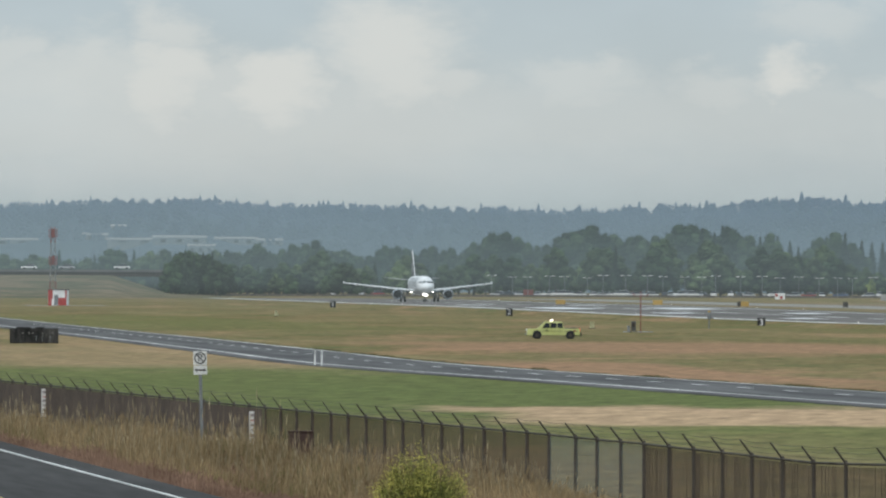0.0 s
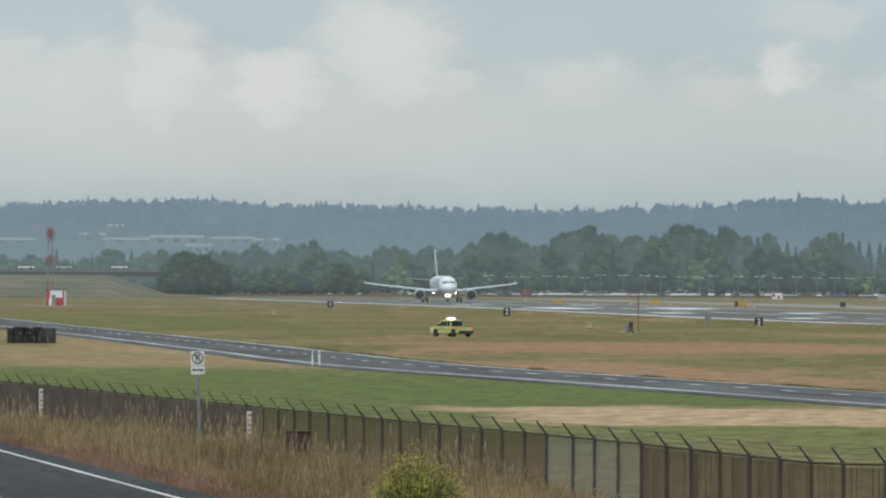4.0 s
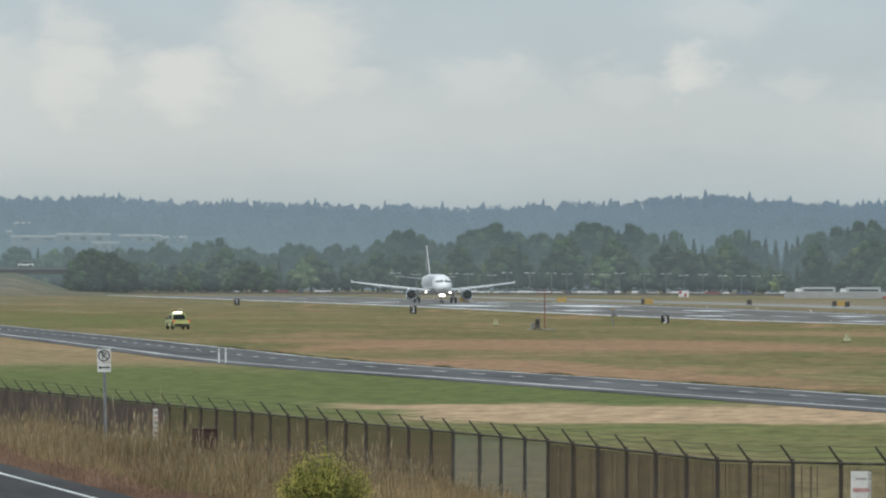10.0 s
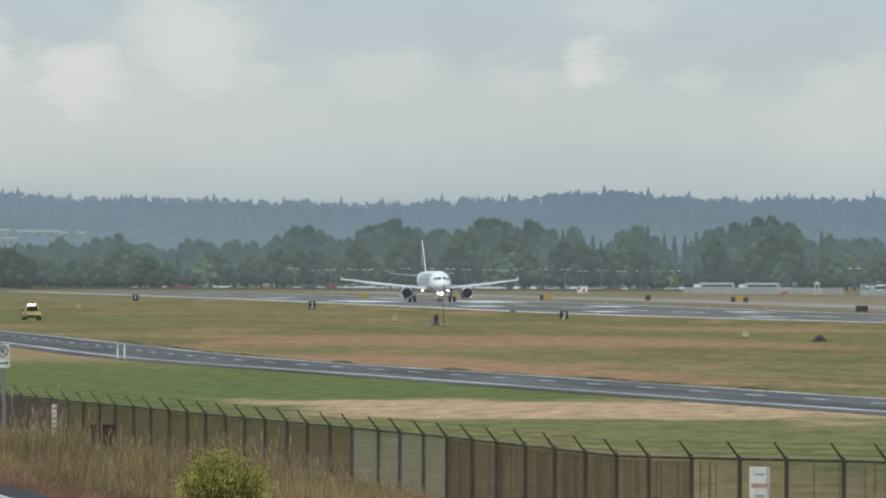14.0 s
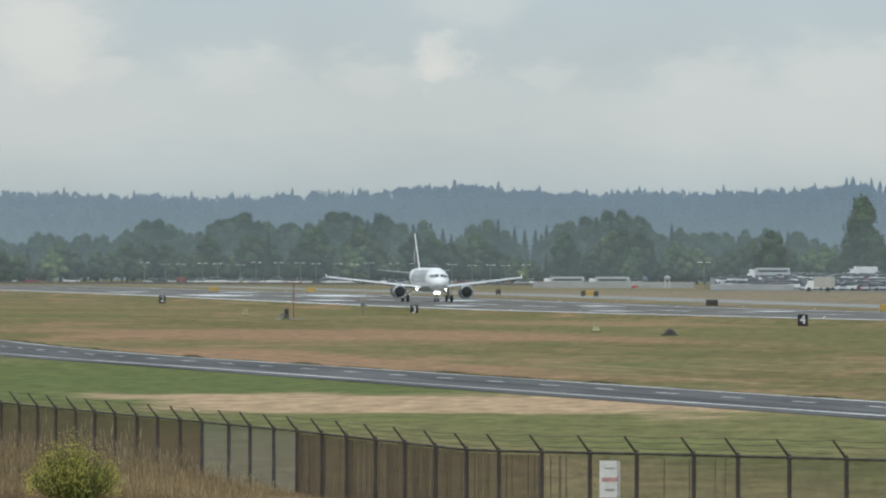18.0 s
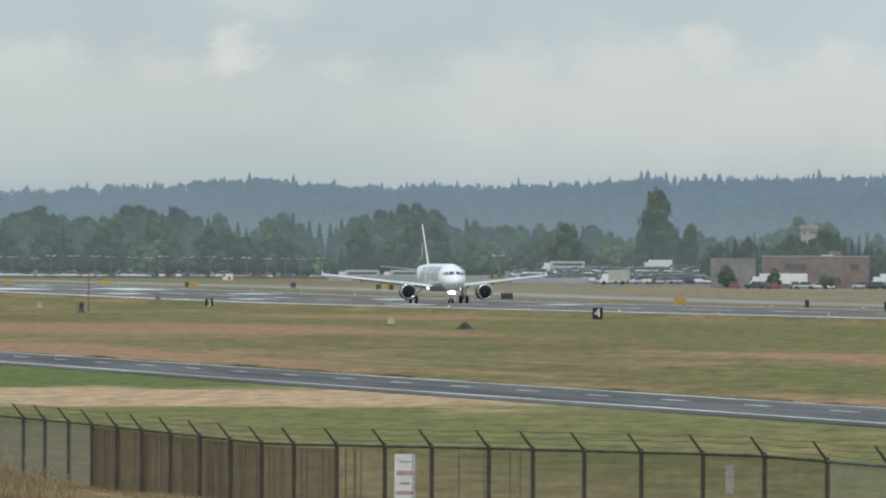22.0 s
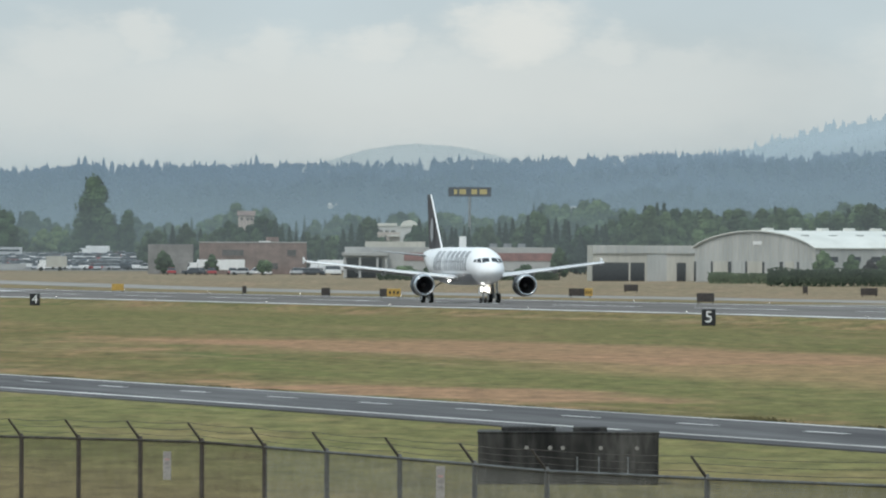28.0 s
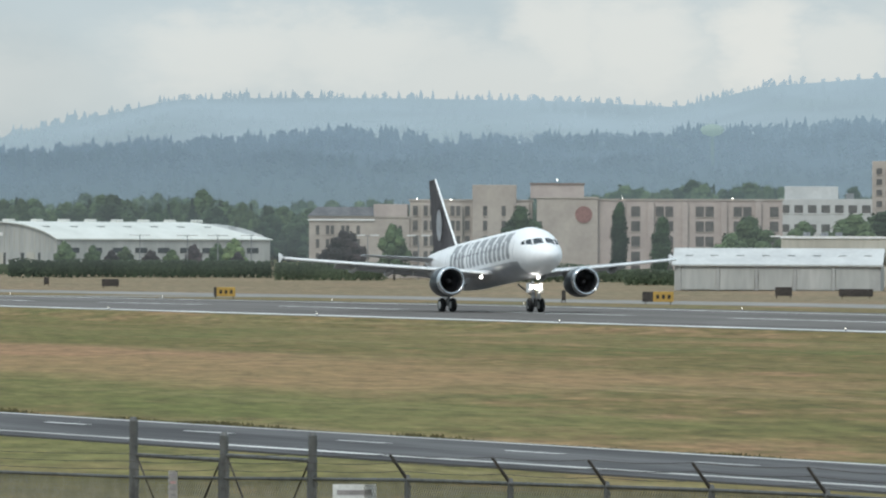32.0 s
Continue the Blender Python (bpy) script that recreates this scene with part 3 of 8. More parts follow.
def hull(s, a, lift=0.0):
    """A point of the skin at station s; a runs in degrees from the top towards the plane's right side."""
    for p, q in zip(HULL, HULL[1:]):
        if s <= q[0]:
            break
    k = (s - p[0]) / (q[0] - p[0])
    w, h, zc = (p[i] + (q[i] - p[i]) * k for i in (1, 2, 3))
    return (-(w + lift) * math.sin(radians(a)), NOSE + s, zc + (h + lift) * math.cos(radians(a)))


def hull_patch(s1, s2, a1, a2, lift=0.012, ns=2, na=3, slant=0.0):
    """A thin plate that follows the skin; slant shifts its upper edge back."""
    bm = bmesh.new()
    g = [[bm.verts.new(hull(s1 + (s2 - s1) * i / ns + slant * (1 - j / na), a1 + (a2 - a1) * j / na, lift)) for j in range(na + 1)] for i in range(ns + 1)]
    for i in range(ns):
        for j in range(na):
            bm.faces.new((g[i][j], g[i + 1][j], g[i + 1][j + 1], g[i][j + 1]))
    return bm


def pane_patch(corners, side, n=3, lift=0.02):
    """A pane between four corners (station, angle): lower inner, lower outer, upper outer, upper inner."""
    bm = bmesh.new()

    def at(i, j):
        k, m = i / n, j / n
        w = ((1 - k) * (1 - m), k * (1 - m), k * m, (1 - k) * m)
        return hull(sum(q * c[0] for q, c in zip(w, corners)), side * sum(q * c[1] for q, c in zip(w, corners)), lift)

    g = [[bm.verts.new(at(i, j)) for j in range(n + 1)] for i in range(n + 1)]
    for i in range(n):
        for j in range(n):
            bm.faces.new((g[i][j], g[i + 1][j], g[i + 1][j + 1], g[i][j + 1]))
    return bm


def aerofoil(x, y_le, chord, thick, z, n=7):
    """A closed section in the y-z plane (leading edge first)."""
    pts = []
    for k in (0, 0.04, 0.15, 0.35, 0.6, 0.85, 1.0):
        t = thick * chord * 1.9 * (k ** 0.5) * (1 - k) ** 0.8 * 0.75 + 0.008
        pts.append((k, t))
    up = [(x, y_le + k * chord, z + t * 0.6) for k, t in pts]
    lo = [(x, y_le + k * chord, z - t * 0.45) for k, t in pts[::-1][:-1]]
    return up + lo


def wing_half(side, stations, thick):
    bm = bmesh.new()
    bm_tube(bm, [aerofoil(side * x, y, c, thick, z) for x, y, c, z in stations])
    return bm


plane = empty("airliner", pose(RW, 2230, 0), "white and silver twin-engine airliner with dark tail rolling for take-off", "airplane")
bm = bmesh.new()
fine_stations = [0.0, 0.1, 0.4, 0.9, 1.5, 2.3, 3.4, 5.0, 8, 11, 14, 17, 20, 21.5, 23, 24.5, 26, 27.5, 29, 31.5, 33.2, 33.84]
bm_tube(bm, [[hull(s, 360 * i / 32) for i in range(32)] for s in fine_stations])
fus = part("fuselage", bm, [PLANE_WHITE, PLANE_GREY], plane, "white upper and silver lower fuselage", smooth=True)
for p in fus.data.polygons:
    if p.center.z < 3.15 and p.center.y > NOSE + 3:
        p.material_index = 1
WING = [(0.6, -5.9, 7.2, 2.45), (1.95, -5.2, 6.3, 2.6), (6.4, -2.85, 3.95, 3.1), (11.5, -0.2, 2.75, 3.68), (16.9, 2.6, 1.5, 4.32)]
MAIN_GEAR = {}
for side in (-1, 1):
    wing = part("wing", wing_half(side, WING, 0.125), WING_GREY, plane, "light grey swept wing", smooth=True)
    bm = bmesh.new()  # leading edge slat
    bm_tube(bm, [ring((side * x, y - 0.12, z - 0.1), (1, 0, 0), 0.16, 8, 0.1) for x, y, c, z in WING[1:]])
    part("slat", bm, PLANE_WHITE, wing, "white extended slat")
    for (xa, ya, ca, za), (xb, yb, cb, zb) in ((WING[1], WING[2]), (WING[2], (12.6, 0.37, 2.5, 3.81))):
        bm = bmesh.new()  # trailing flap, lowered
        bm_tube(bm, [[(side * x, y + c * k, z - dz) for k, dz in ((0.86, 0.02), (0.95, 0.06), (1.1, 0.30), (1.09, 0.36), (0.93, 0.2), (0.86, 0.1))] for x, y, c, z in ((xa + 0.05, ya, ca, za), (xb - 0.05, yb, cb, zb))])
        part("flap", bm, WING_GREY, wing, "lowered grey flap")
    for x in (4.6, 8.4, 11.2):
        k = (x - 6.4) / 5.1 if x > 6.4 else (x - 6.4) / 4.45
        y_te = 1.1 + (1.45 * k if k > 0 else -0.0 * k)
        z = 2.85 + 0.115 * (x - 4.6)
        bm = bmesh.new()
        bm_tube(bm, [ring((side * x, y, z - 0.28 + dz), (0, 1, 0), r, 8, r * 1.5) for y, r, dz in ((y_te - 1.8, 0.03, 0.12), (y_te - 1.2, 0.16, 0), (y_te - 0.2, 0.2, -0.05), (y_te + 0.9, 0.04, -0.1))])
        part("flap_fairing", bm, WING_GREY, wing, smooth=True)
    bm = bmesh.new()  # tip fence
    bm_tube(bm, [[(side * 16.9 + dx, y, z) for y, z in ((2.9, 4.35), (3.9, 4.74), (4.3, 4.74), (4.2, 4.32), (4.2, 4.02), (3.9, 4.0))] for dx in (-0.03, 0.03)])
    part("wingtip_fence", bm, PLANE_WHITE, wing)
    # engine
    ex, ez, e0 = side * 5.75, 1.72, -7.6
    prof = [(0.0, 1.0), (0.05, 1.12), (0.35, 1.2), (1.2, 1.24), (2.3, 1.16), (3.2, 0.94), (3.3, 0.9)]
    bm = bmesh.new()
    bm_tube(bm, [ring((ex, e0 + y, ez), (0, 1, 0), r, 28) for y, r in prof[1:]], closed=False)
    eng = part("engine", bm, NACELLE, plane, "dark engine nacelle with a polished intake lip", smooth=True)
    bm = bmesh.new()
    bm_tube(bm, [ring((ex, e0 + y, ez), (0, 1, 0), r, 28) for y, r in ((0.35, 1.205), (0.05, 1.13), (-0.02, 1.06), (0.0, 0.98), (0.15, 0.92), (0.5, 0.9))], closed=False)
    part("intake_lip", bm, CHROME, eng, "polished metal ring", smooth=True)
    bm = bmesh.new()
    bm_tube(bm, [ring((ex, e0 + y, ez), (0, 1, 0), r, 28) for y, r in ((0.5, 0.9), (1.1, 0.88), (1.11, 0.02))], closed=False)
    part("intake_duct", bm, BLACK, eng, smooth=True)
    for i in range(18):
        bm = bmesh.new()
        q = Matrix.Translation((ex, e0 + 0.95, ez)) @ Matrix.Rotation(2 * math.pi * i / 18, 4, "Y")
        vs = [bm.verts.new(q @ Vector(p)) for p in ((-0.05, 0.06, 0.25), (0.06, -0.08, 0.25), (0.13, -0.06, 0.86), (-0.13, 0.06, 0.86))]
        bm.faces.new(vs)
        bmesh.ops.solidify(bm, geom=bm.faces[:], thickness=0.012)
        part("fan_blade", bm, FAN, eng)
    bm = bmesh.new()
    bm_tube(bm, [ring((ex, e0 + y, ez), (0, 1, 0), r, 14) for y, r in ((0.5, 0.02), (0.62, 0.12), (0.95, 0.27))])
    part("spinner", bm, FAN, eng, smooth=True)
    bm = bmesh.new()
    bm_tube(bm, [ring((ex, e0 + y, ez), (0, 1, 0), r, 18) for y, r in ((2.8, 0.8), (3.6, 0.62), (4.3, 0.5), (4.9, 0.12))])
    part("exhaust_cone", bm, STEEL_DARK, eng, smooth=True)
    bm = bmesh.new()
    bm_tube(bm, [[(ex + dx, y, z) for y, z in ((e0 + 1.0, 2.9), (-3.0, 2.95), (-1.2, 2.75), (-2.6, 2.3), (e0 + 3.0, 2.55))] for dx in (-0.16, 0.16)])
    part("pylon", bm, WING_GREY, eng)
    # tailplane
    part("tailplane", wing_half(side, [(0.4, 11.6, 3.9, 4.85), (6.2, 15.2, 1.5, 5.45)], 0.1), PLANE_GREY, plane, "grey tailplane", smooth=True)
    # main gear
    gear = MAIN_GEAR[side] = part("main_gear", (lambda b: (bm_rod(b, (side * 3.8, 0, 0.55), (side * 3.55, 0.1, 2.5), 0.14, 0.17, 10), bm_rod(b, (side * 3.75, -0.05, 1.2), (side * 2.2, -0.3, 2.3), 0.07), b)[2])(bmesh.new()), STEEL, plane, "grey steel gear leg")
    bm = bmesh.new()
    bm_box(bm, side * 4.1, 0.05, 1.7, 0.06, 0.9, 1.5)
    part("gear_door", bm, PLANE_WHITE, gear, "white gear door")
    for dx in (-0.46, 0.46):
        bm = bmesh.new()
        cx = side * 3.8 + dx
        bm_tube(bm, [ring((cx + o, 0, 0.585), (1, 0, 0), r, 24) for o, r in ((-0.2, 0.44), (-0.19, 0.54), (-0.1, 0.585), (0.1, 0.585), (0.19, 0.54), (0.2, 0.44))])
        part("tyre", bm, RUBBER, gear, "black tyre", smooth=False)
        bm = bmesh.new()
        bm_tube(bm, [ring((cx + o, 0, 0.585), (1, 0, 0), r, 16) for o, r in ((-0.205, 0.3), (0.205, 0.3))])
        part("wheel_rim", bm, WHITE, gear)
    # wing root landing lamp
    bm = bmesh.new()
    bmesh.ops.create_uvsphere(bm, u_segments=12, v_segments=8, radius=0.13, matrix=Matrix.Translation((side * 2.45, -5.1, 2.2)))
    part("landing_lamp", bm, LAMP_ON, plane, "lit landing lamp", smooth=True)
    # titles: plain slanted blocks on both flanks
    s0 = 4.9
    for wide in (1.9, 2.0, 1.9, 1.9, 1.6, 0.7, 1.6, 1.9):
        part("title_block", hull_patch(s0, s0 + wide * 0.42, -side * 38, -side * 104, 0.015, 1, 6, 0.5), TITLE_GREY, fus)
        if wide > 1:
            part("title_block", hull_patch(s0 + wide * 0.36, s0 + wide, -side * 38, -side * 62, 0.015, 1, 3, 0.25), TITLE_GREY, fus)
            part("title_block", hull_patch(s0 + wide * 0.62, s0 + wide * 0.98, -side * 63, -side * 104, 0.015, 1, 4, 0.3), TITLE_GREY, fus)
        s0 += wide + 0.38
# cabin windows
bm = hull_patch(9.0, 9.16, 74, 78.5, 0.022, 1, 2)
for v in bm.verts:
    v.co.y -= NOSE + 9.0
win_r = mesh_of("cabin_window", bm, GLASS_DARK)
bm = hull_patch(9.0, 9.16, -74, -78.5, 0.022, 1, 2)
for v in bm.verts:
    v.co.y -= NOSE + 9.0
win_l = mesh_of("cabin_window", bm, GLASS_DARK)
for i in range(26):
    for me in (win_r, win_l):
        share("cabin_window", me, fus, 0, NOSE + 6.3 + 0.533 * i, 0)
for side in (-1, 1):
    for corners in (((1.3, 5), (1.52, 38), (2.12, 31), (1.95, 5)), ((1.6, 42), (2.16, 57), (2.52, 48), (2.2, 34)), ((2.26, 60), (2.8, 66), (2.9, 58), (2.62, 50))):
        part("cockpit_window", pane_patch(corners, side), GLASS_DARK, fus, "dark cockpit pane")
    for s0, h in ((4.05, 1), (22.4, 1)):
        part("door_outline", hull_patch(s0, s0 + 0.05, side * 62, side * 108, 0.02, 1, 5), TITLE_GREY, fus)
# fin
bm = bmesh.new()
bm_tube(bm, [[(0.17 * k, 10.0, 5.6), (0.0, 9.2, 5.7), (-0.17 * k, 10.0, 5.6), (-0.2 * k, 12.5, 5.6), (0, 15.8, 5.7), (0.2 * k, 12.5, 5.6)] if i == 0 else
             [(0.09, 15.1, 11.76), (0.0, 14.85, 11.76), (-0.09, 15.1, 11.76), (-0.08, 15.9, 11.76), (0, 16.75, 11.76), (0.08, 15.9, 11.76)] for i, k in ((0, 1), (1, 1))])
fin = part("fin", bm, PLANE_DARK, plane, "dark brown-grey tail fin")
bm = bmesh.new()
bm_tube(bm, [ring((0, 9.25, 5.72), (0, 0.65, 0.75), 0.1, 8), ring((0, 14.88, 11.74), (0, 0.65, 0.75), 0.08, 8)])
part("fin_leading_edge", bm, PLANE_WHITE, fin, "white leading edge")
for side in (-1, 1):  # plain pale shape of the tail picture
    bm = bmesh.new()
    bmesh.ops.create_circle(bm, cap_ends=True, radius=1.05, segments=18, matrix=Matrix.Translation((side * 0.24, 13.3, 7.8)) @ Matrix.Rotation(math.pi / 2, 4, "Y") @ Matrix.Diagonal((1.25, 0.7, 1, 1)))
    bmesh.ops.solidify(bm, geom=bm.faces[:], thickness=0.02)
    part("tail_picture", bm, TITLE_GREY, fin, "plain pale oval on the fin")
# nose gear
bm = bmesh.new()
bm_rod(bm, (0, -11.04, 0.38), (0, -11.2, 2.2), 0.1, 0.12, 10)
bm_rod(bm, (0, -11.1, 1.1), (0, -10.0, 2.1), 0.06)
nose_gear = part("nose_gear", bm, STEEL, plane, "grey steel nose leg")
for dx in (-0.25, 0.25):
    bm = bmesh.new()
    bm_tube(bm, [ring((dx + o, -11.04, 0.38), (1, 0, 0), r, 20) for o, r in ((-0.11, 0.28), (-0.1, 0.35), (-0.05, 0.38), (0.05, 0.38), (0.1, 0.35), (0.11, 0.28))])
    part("tyre", bm, RUBBER, nose_gear, "black tyre")
    bm = bmesh.new()
    bmesh.ops.create_uvsphere(bm, u_segments=12, v_segments=8, radius=0.2, matrix=Matrix.Translation((dx * 1.1, -11.35, 1.62)))
    part("take_off_lamp", bm, LAMP_ON, nose_gear, "lit take-off lamp", smooth=True)
    bm = bmesh.new()
    bm_box(bm, dx * 2.1, -11.6, 1.55, 0.04, 0.9, 0.75)
    part("gear_door", bm, PLANE_WHITE, nose_gear, "white nose gear door")

# ---- pickup truck ----
LIME = surface("lime_yellow_paint", (0.46, 0.48, 0.165), (0.55, 0.57, 0.235), 1.0, 0.35, 0.0, dirt=0.12)
TAIL_RED = glow("tail_lamp_red", (0.6, 0.03, 0.02), 0.8)
AMBER = glow("beacon_amber", (1.0, 0.88, 0.75), 4.0)
# seconds, bearing count, distance, heading
TRUCK = [(0, 980, 936, 84), (1, 948, 938, 83), (2, 906, 942, 80), (2.5, 873, 946, 74), (3.5, 826, 955, 45), (4.5, 781, 970, 14), (5.25, 740, 979, 11), (6, 698, 990, 9), (7.5, 606, 1006, 7),
         (9, 526, 1022, 5), (10, 485, 1035, 4), (11, 457, 1052, 2), (12, 435, 1074, 1), (13, 419, 1099, 0), (14.5, 400, 1142, 0), (17, 376, 1212, 0), (32, 300, 1640, 0)]


def pickup_body(bm, y1, y2, z1, z2, w, top_in, f_in, r_in):
    """A tapered box: lower outline y1..y2, upper outline drawn in at sides, front and rear."""
    lo = [(-w, y1), (w, y1), (w, y2), (-w, y2)]
    hi = [(-w + top_in, y1 + r_in), (w - top_in, y1 + r_in), (w - top_in, y2 - f_in), (-w + top_in, y2 - f_in)]
    bm_tube(bm, [[(x, y, z1) for x, y in lo], [(x, y, z2) for x, y in hi]])


pickup = empty("pickup_truck", pose(0, 0, 0), "lime-yellow airport pickup with long cab and lit roof beacons", "truck")
bm = bmesh.new()
pickup_body(bm, -2.75, 2.85, 0.38, 1.04, 0.98, 0.04, 0.1, 0.03)
bmesh.ops.bevel(bm, geom=bm.edges[:], offset=0.05, segments=2, affect="EDGES")
body = part("body", bm, LIME, pickup, "lime-yellow body")
bm = bmesh.new()
pickup_body(bm, -1.1, 1.75, 1.04, 1.76, 0.93, 0.2, 0.85, 0.22)
bmesh.ops.bevel(bm, geom=bm.edges[:], offset=0.05, segments=2, affect="EDGES")
part("cab", bm, LIME, pickup)
box_part("bed_floor", (0, -1.92, 1.03), (1.64, 1.5, 0.05), BLACK, pickup, label="dark bed liner")
for side in (-1, 1):
    for y1, y2 in ((0.44, 1.2), (-0.3, 0.36), (-0.98, -0.38)):
        bm = bmesh.new()
        q = [(side * 0.925, y1, 1.12), (side * 0.925, y2, 1.12), (side * 0.79, y2 - (0.34 if y2 > 0.9 else 0), 1.62), (side * 0.79, y1 + (0.1 if y1 < -0.8 else 0), 1.62)]
        bm.faces.new([bm.verts.new(p) for p in q])
        bmesh.ops.solidify(bm, geom=bm.faces[:], thickness=0.03)
        part("side_window", bm, GLASS_DARK, pickup)
    box_part("mirror", (side * 1.08, 1.05, 1.22), (0.22, 0.1, 0.2), BLACK, pickup, 0.02)
    box_part("tail_lamp", (side * 0.9, -2.76, 0.95), (0.14, 0.04, 0.28), TAIL_RED, pickup, label="lit red tail lamp")
    box_part("headlamp", (side * 0.78, 2.84, 0.9), (0.32, 0.05, 0.2), WHITE, pickup)
    for y in (-1.75, 1.75):
        bm = bmesh.new()
        cx = side * 0.91
        bm_tube(bm, [ring((cx + o, y, 0.37), (1, 0, 0), r, 20) for o, r in ((-0.13, 0.3), (-0.11, 0.37), (0.11, 0.37), (0.13, 0.3))])
        wheel = part("wheel", bm, RUBBER, pickup, "black tyre")
        bm = bmesh.new()
        bm_tube(bm, [ring((cx + side * o, y, 0.37), (1, 0, 0), r, 14) for o, r in ((0.1, 0.22), (0.14, 0.2))])
        part("rim", bm, STEEL_DARK, wheel)
    box_part("side_stripe", (side * 0.985, -0.2, 0.78), (0.01, 4.6, 0.04), BRONZE, pickup, label="dark side stripe")
bm = bmesh.new()
pts = [(-0.76, -1.11, 1.12), (0.76, -1.11, 1.12), (0.66, -0.93, 1.66), (-0.66, -0.93, 1.66)]
bm.faces.new([bm.verts.new(p) for p in pts])
bmesh.ops.solidify(bm, geom=bm.faces[:], thickness=0.03)
part("rear_window", bm, GLASS_DARK, pickup)
bm = bmesh.new()
pts = [(-0.8, 1.71, 1.1), (0.8, 1.71, 1.1), (0.68, 1.03, 1.67), (-0.68, 1.03, 1.67)]
bm.faces.new([bm.verts.new(p) for p in pts])
bmesh.ops.solidify(bm, geom=bm.faces[:], thickness=0.03)
part("windscreen", bm, GLASS_DARK, pickup)
box_part("rear_bumper", (0, -2.82, 0.5), (1.8, 0.24, 0.3), STEEL_DARK, pickup, 0.03)
box_part("tailgate_step", (0, -2.5, 0.36), (1.7, 0.9, 0.12), STEEL_DARK, pickup, 0.02)
for side in (-1, 1):
    box_part("door_emblem", (side * 0.99, 0.75, 0.86), (0.01, 0.2, 0.16), BRONZE, pickup, label="plain dark mark")
    box_part("rear_mark", (side * 0.99, -2.2, 0.82), (0.01, 0.2, 0.22), RED_DULL, pickup, label="plain red mark")
    box_part("bed_rail", (side * 0.88, -1.95, 1.1), (0.07, 1.5, 0.06), STEEL_MID, pickup, 0.02)
    for y in (-1.75, 1.75):
        bm = bmesh.new()
        bm_tube(bm, [ring((side * 0.955 + o, y, 0.4), (1, 0, 0), 0.47, 20) for o in (-0.03, 0.035)])
        part("wheel_arch", bm, BLACK, pickup, "dark wheel arch")
box_part("front_bumper", (0, 2.86, 0.5), (1.85, 0.14, 0.24), STEEL, pickup, 0.03)
bar = box_part("light_bar", (0, 0.2, 1.78), (1.0, 0.24, 0.1), WHITE, pickup, 0.04, "white roof light bar")
for x in (-0.36, 0, 0.36):
    box_part("beacon", (x, 0.2, 1.89), (0.26, 0.24, 0.14), AMBER, bar, 0.03, "lit beacon")

# ---- trees ----
LEAF_DARK = leaf_material("leaves_dark", (0.014, 0.032, 0.012), (0.036, 0.066, 0.024))
LEAF_MID = leaf_material("leaves_mid", (0.028, 0.05, 0.02), (0.065, 0.098, 0.042))
LEAF_LIGHT = leaf_material("leaves_light", (0.048, 0.08, 0.028), (0.088, 0.125, 0.05))
LEAF_FRESH = leaf_material("leaves_fresh", (0.10, 0.15, 0.03), (0.2, 0.26, 0.06))
NEEDLES = leaf_material("needles", (0.012, 0.026, 0.016), (0.03, 0.05, 0.028))
PLUM = leaf_material("leaves_plum", (0.02, 0.014, 0.016), (0.045, 0.03, 0.032))


def leaf_mesh(name, centres, sizes, material, rng, faced=None, cores=()):
    """Many bent leaf clumps, each its own island; faced: the way each one faces; cores: dense inner lobes (x, y, z, r, rz)."""
    verts, faces = [], []
    for x, y, z, r, rz in cores:
        k, n = len(verts), 9
        verts.append((x, y, z - rz))
        for lat in (-0.55, 0.0, 0.55, 0.86):
            w = math.sqrt(1 - lat * lat)
            verts += [(x + r * w * math.cos(6.2832 * (q + lat) / n) * rng.uniform(0.85, 1.1), y + r * w * math.sin(6.2832 * (q + lat) / n) * rng.uniform(0.85, 1.1), z + rz * lat) for q in range(n)]
        verts.append((x, y, z + rz))
        for q in range(n):
            q1 = (q + 1) % n
            faces.append((k, k + 1 + q1, k + 1 + q))
            faces += [(k + 1 + m * n + q, k + 1 + m * n + q1, k + 1 + m * n + n + q1, k + 1 + m * n + n + q) for m in range(3)]
            faces.append((k + 1 + 3 * n + q, k + 1 + 3 * n + q1, k + 1 + 4 * n))
    for i, ((x, y, z), s) in enumerate(zip(centres, sizes)):
        for _ in range(1 if faced else 2):
            out = Vector((rng.gauss(0, 1), rng.gauss(0, 1), rng.gauss(0, 1)))
            if faced:
                out = Vector(faced[i]) * 1.6 + out * 0.45
            d = out.cross(Vector((rng.gauss(0, 1), rng.gauss(0, 1), rng.gauss(0, 1)))).normalized()
            e = d.cross(out).normalized()
            c = Vector((x, y, z)) + Vector((rng.uniform(-0.3, 0.3), rng.uniform(-0.3, 0.3), rng.uniform(-0.3, 0.3))) * s
            n = out.normalized() * s * 0.3
            k = len(verts)
            verts += [tuple(c - d * s), tuple(c - e * s * 0.7 - n), tuple(c + d * s), tuple(c + e * s * 0.7 - n)]
            faces += [(k, k + 1, k + 2), (k, k + 2, k + 3)]
    me = bpy.data.meshes.new(name)
    me.from_pydata(verts, [], faces)
    me.materials.append(material)
    return me


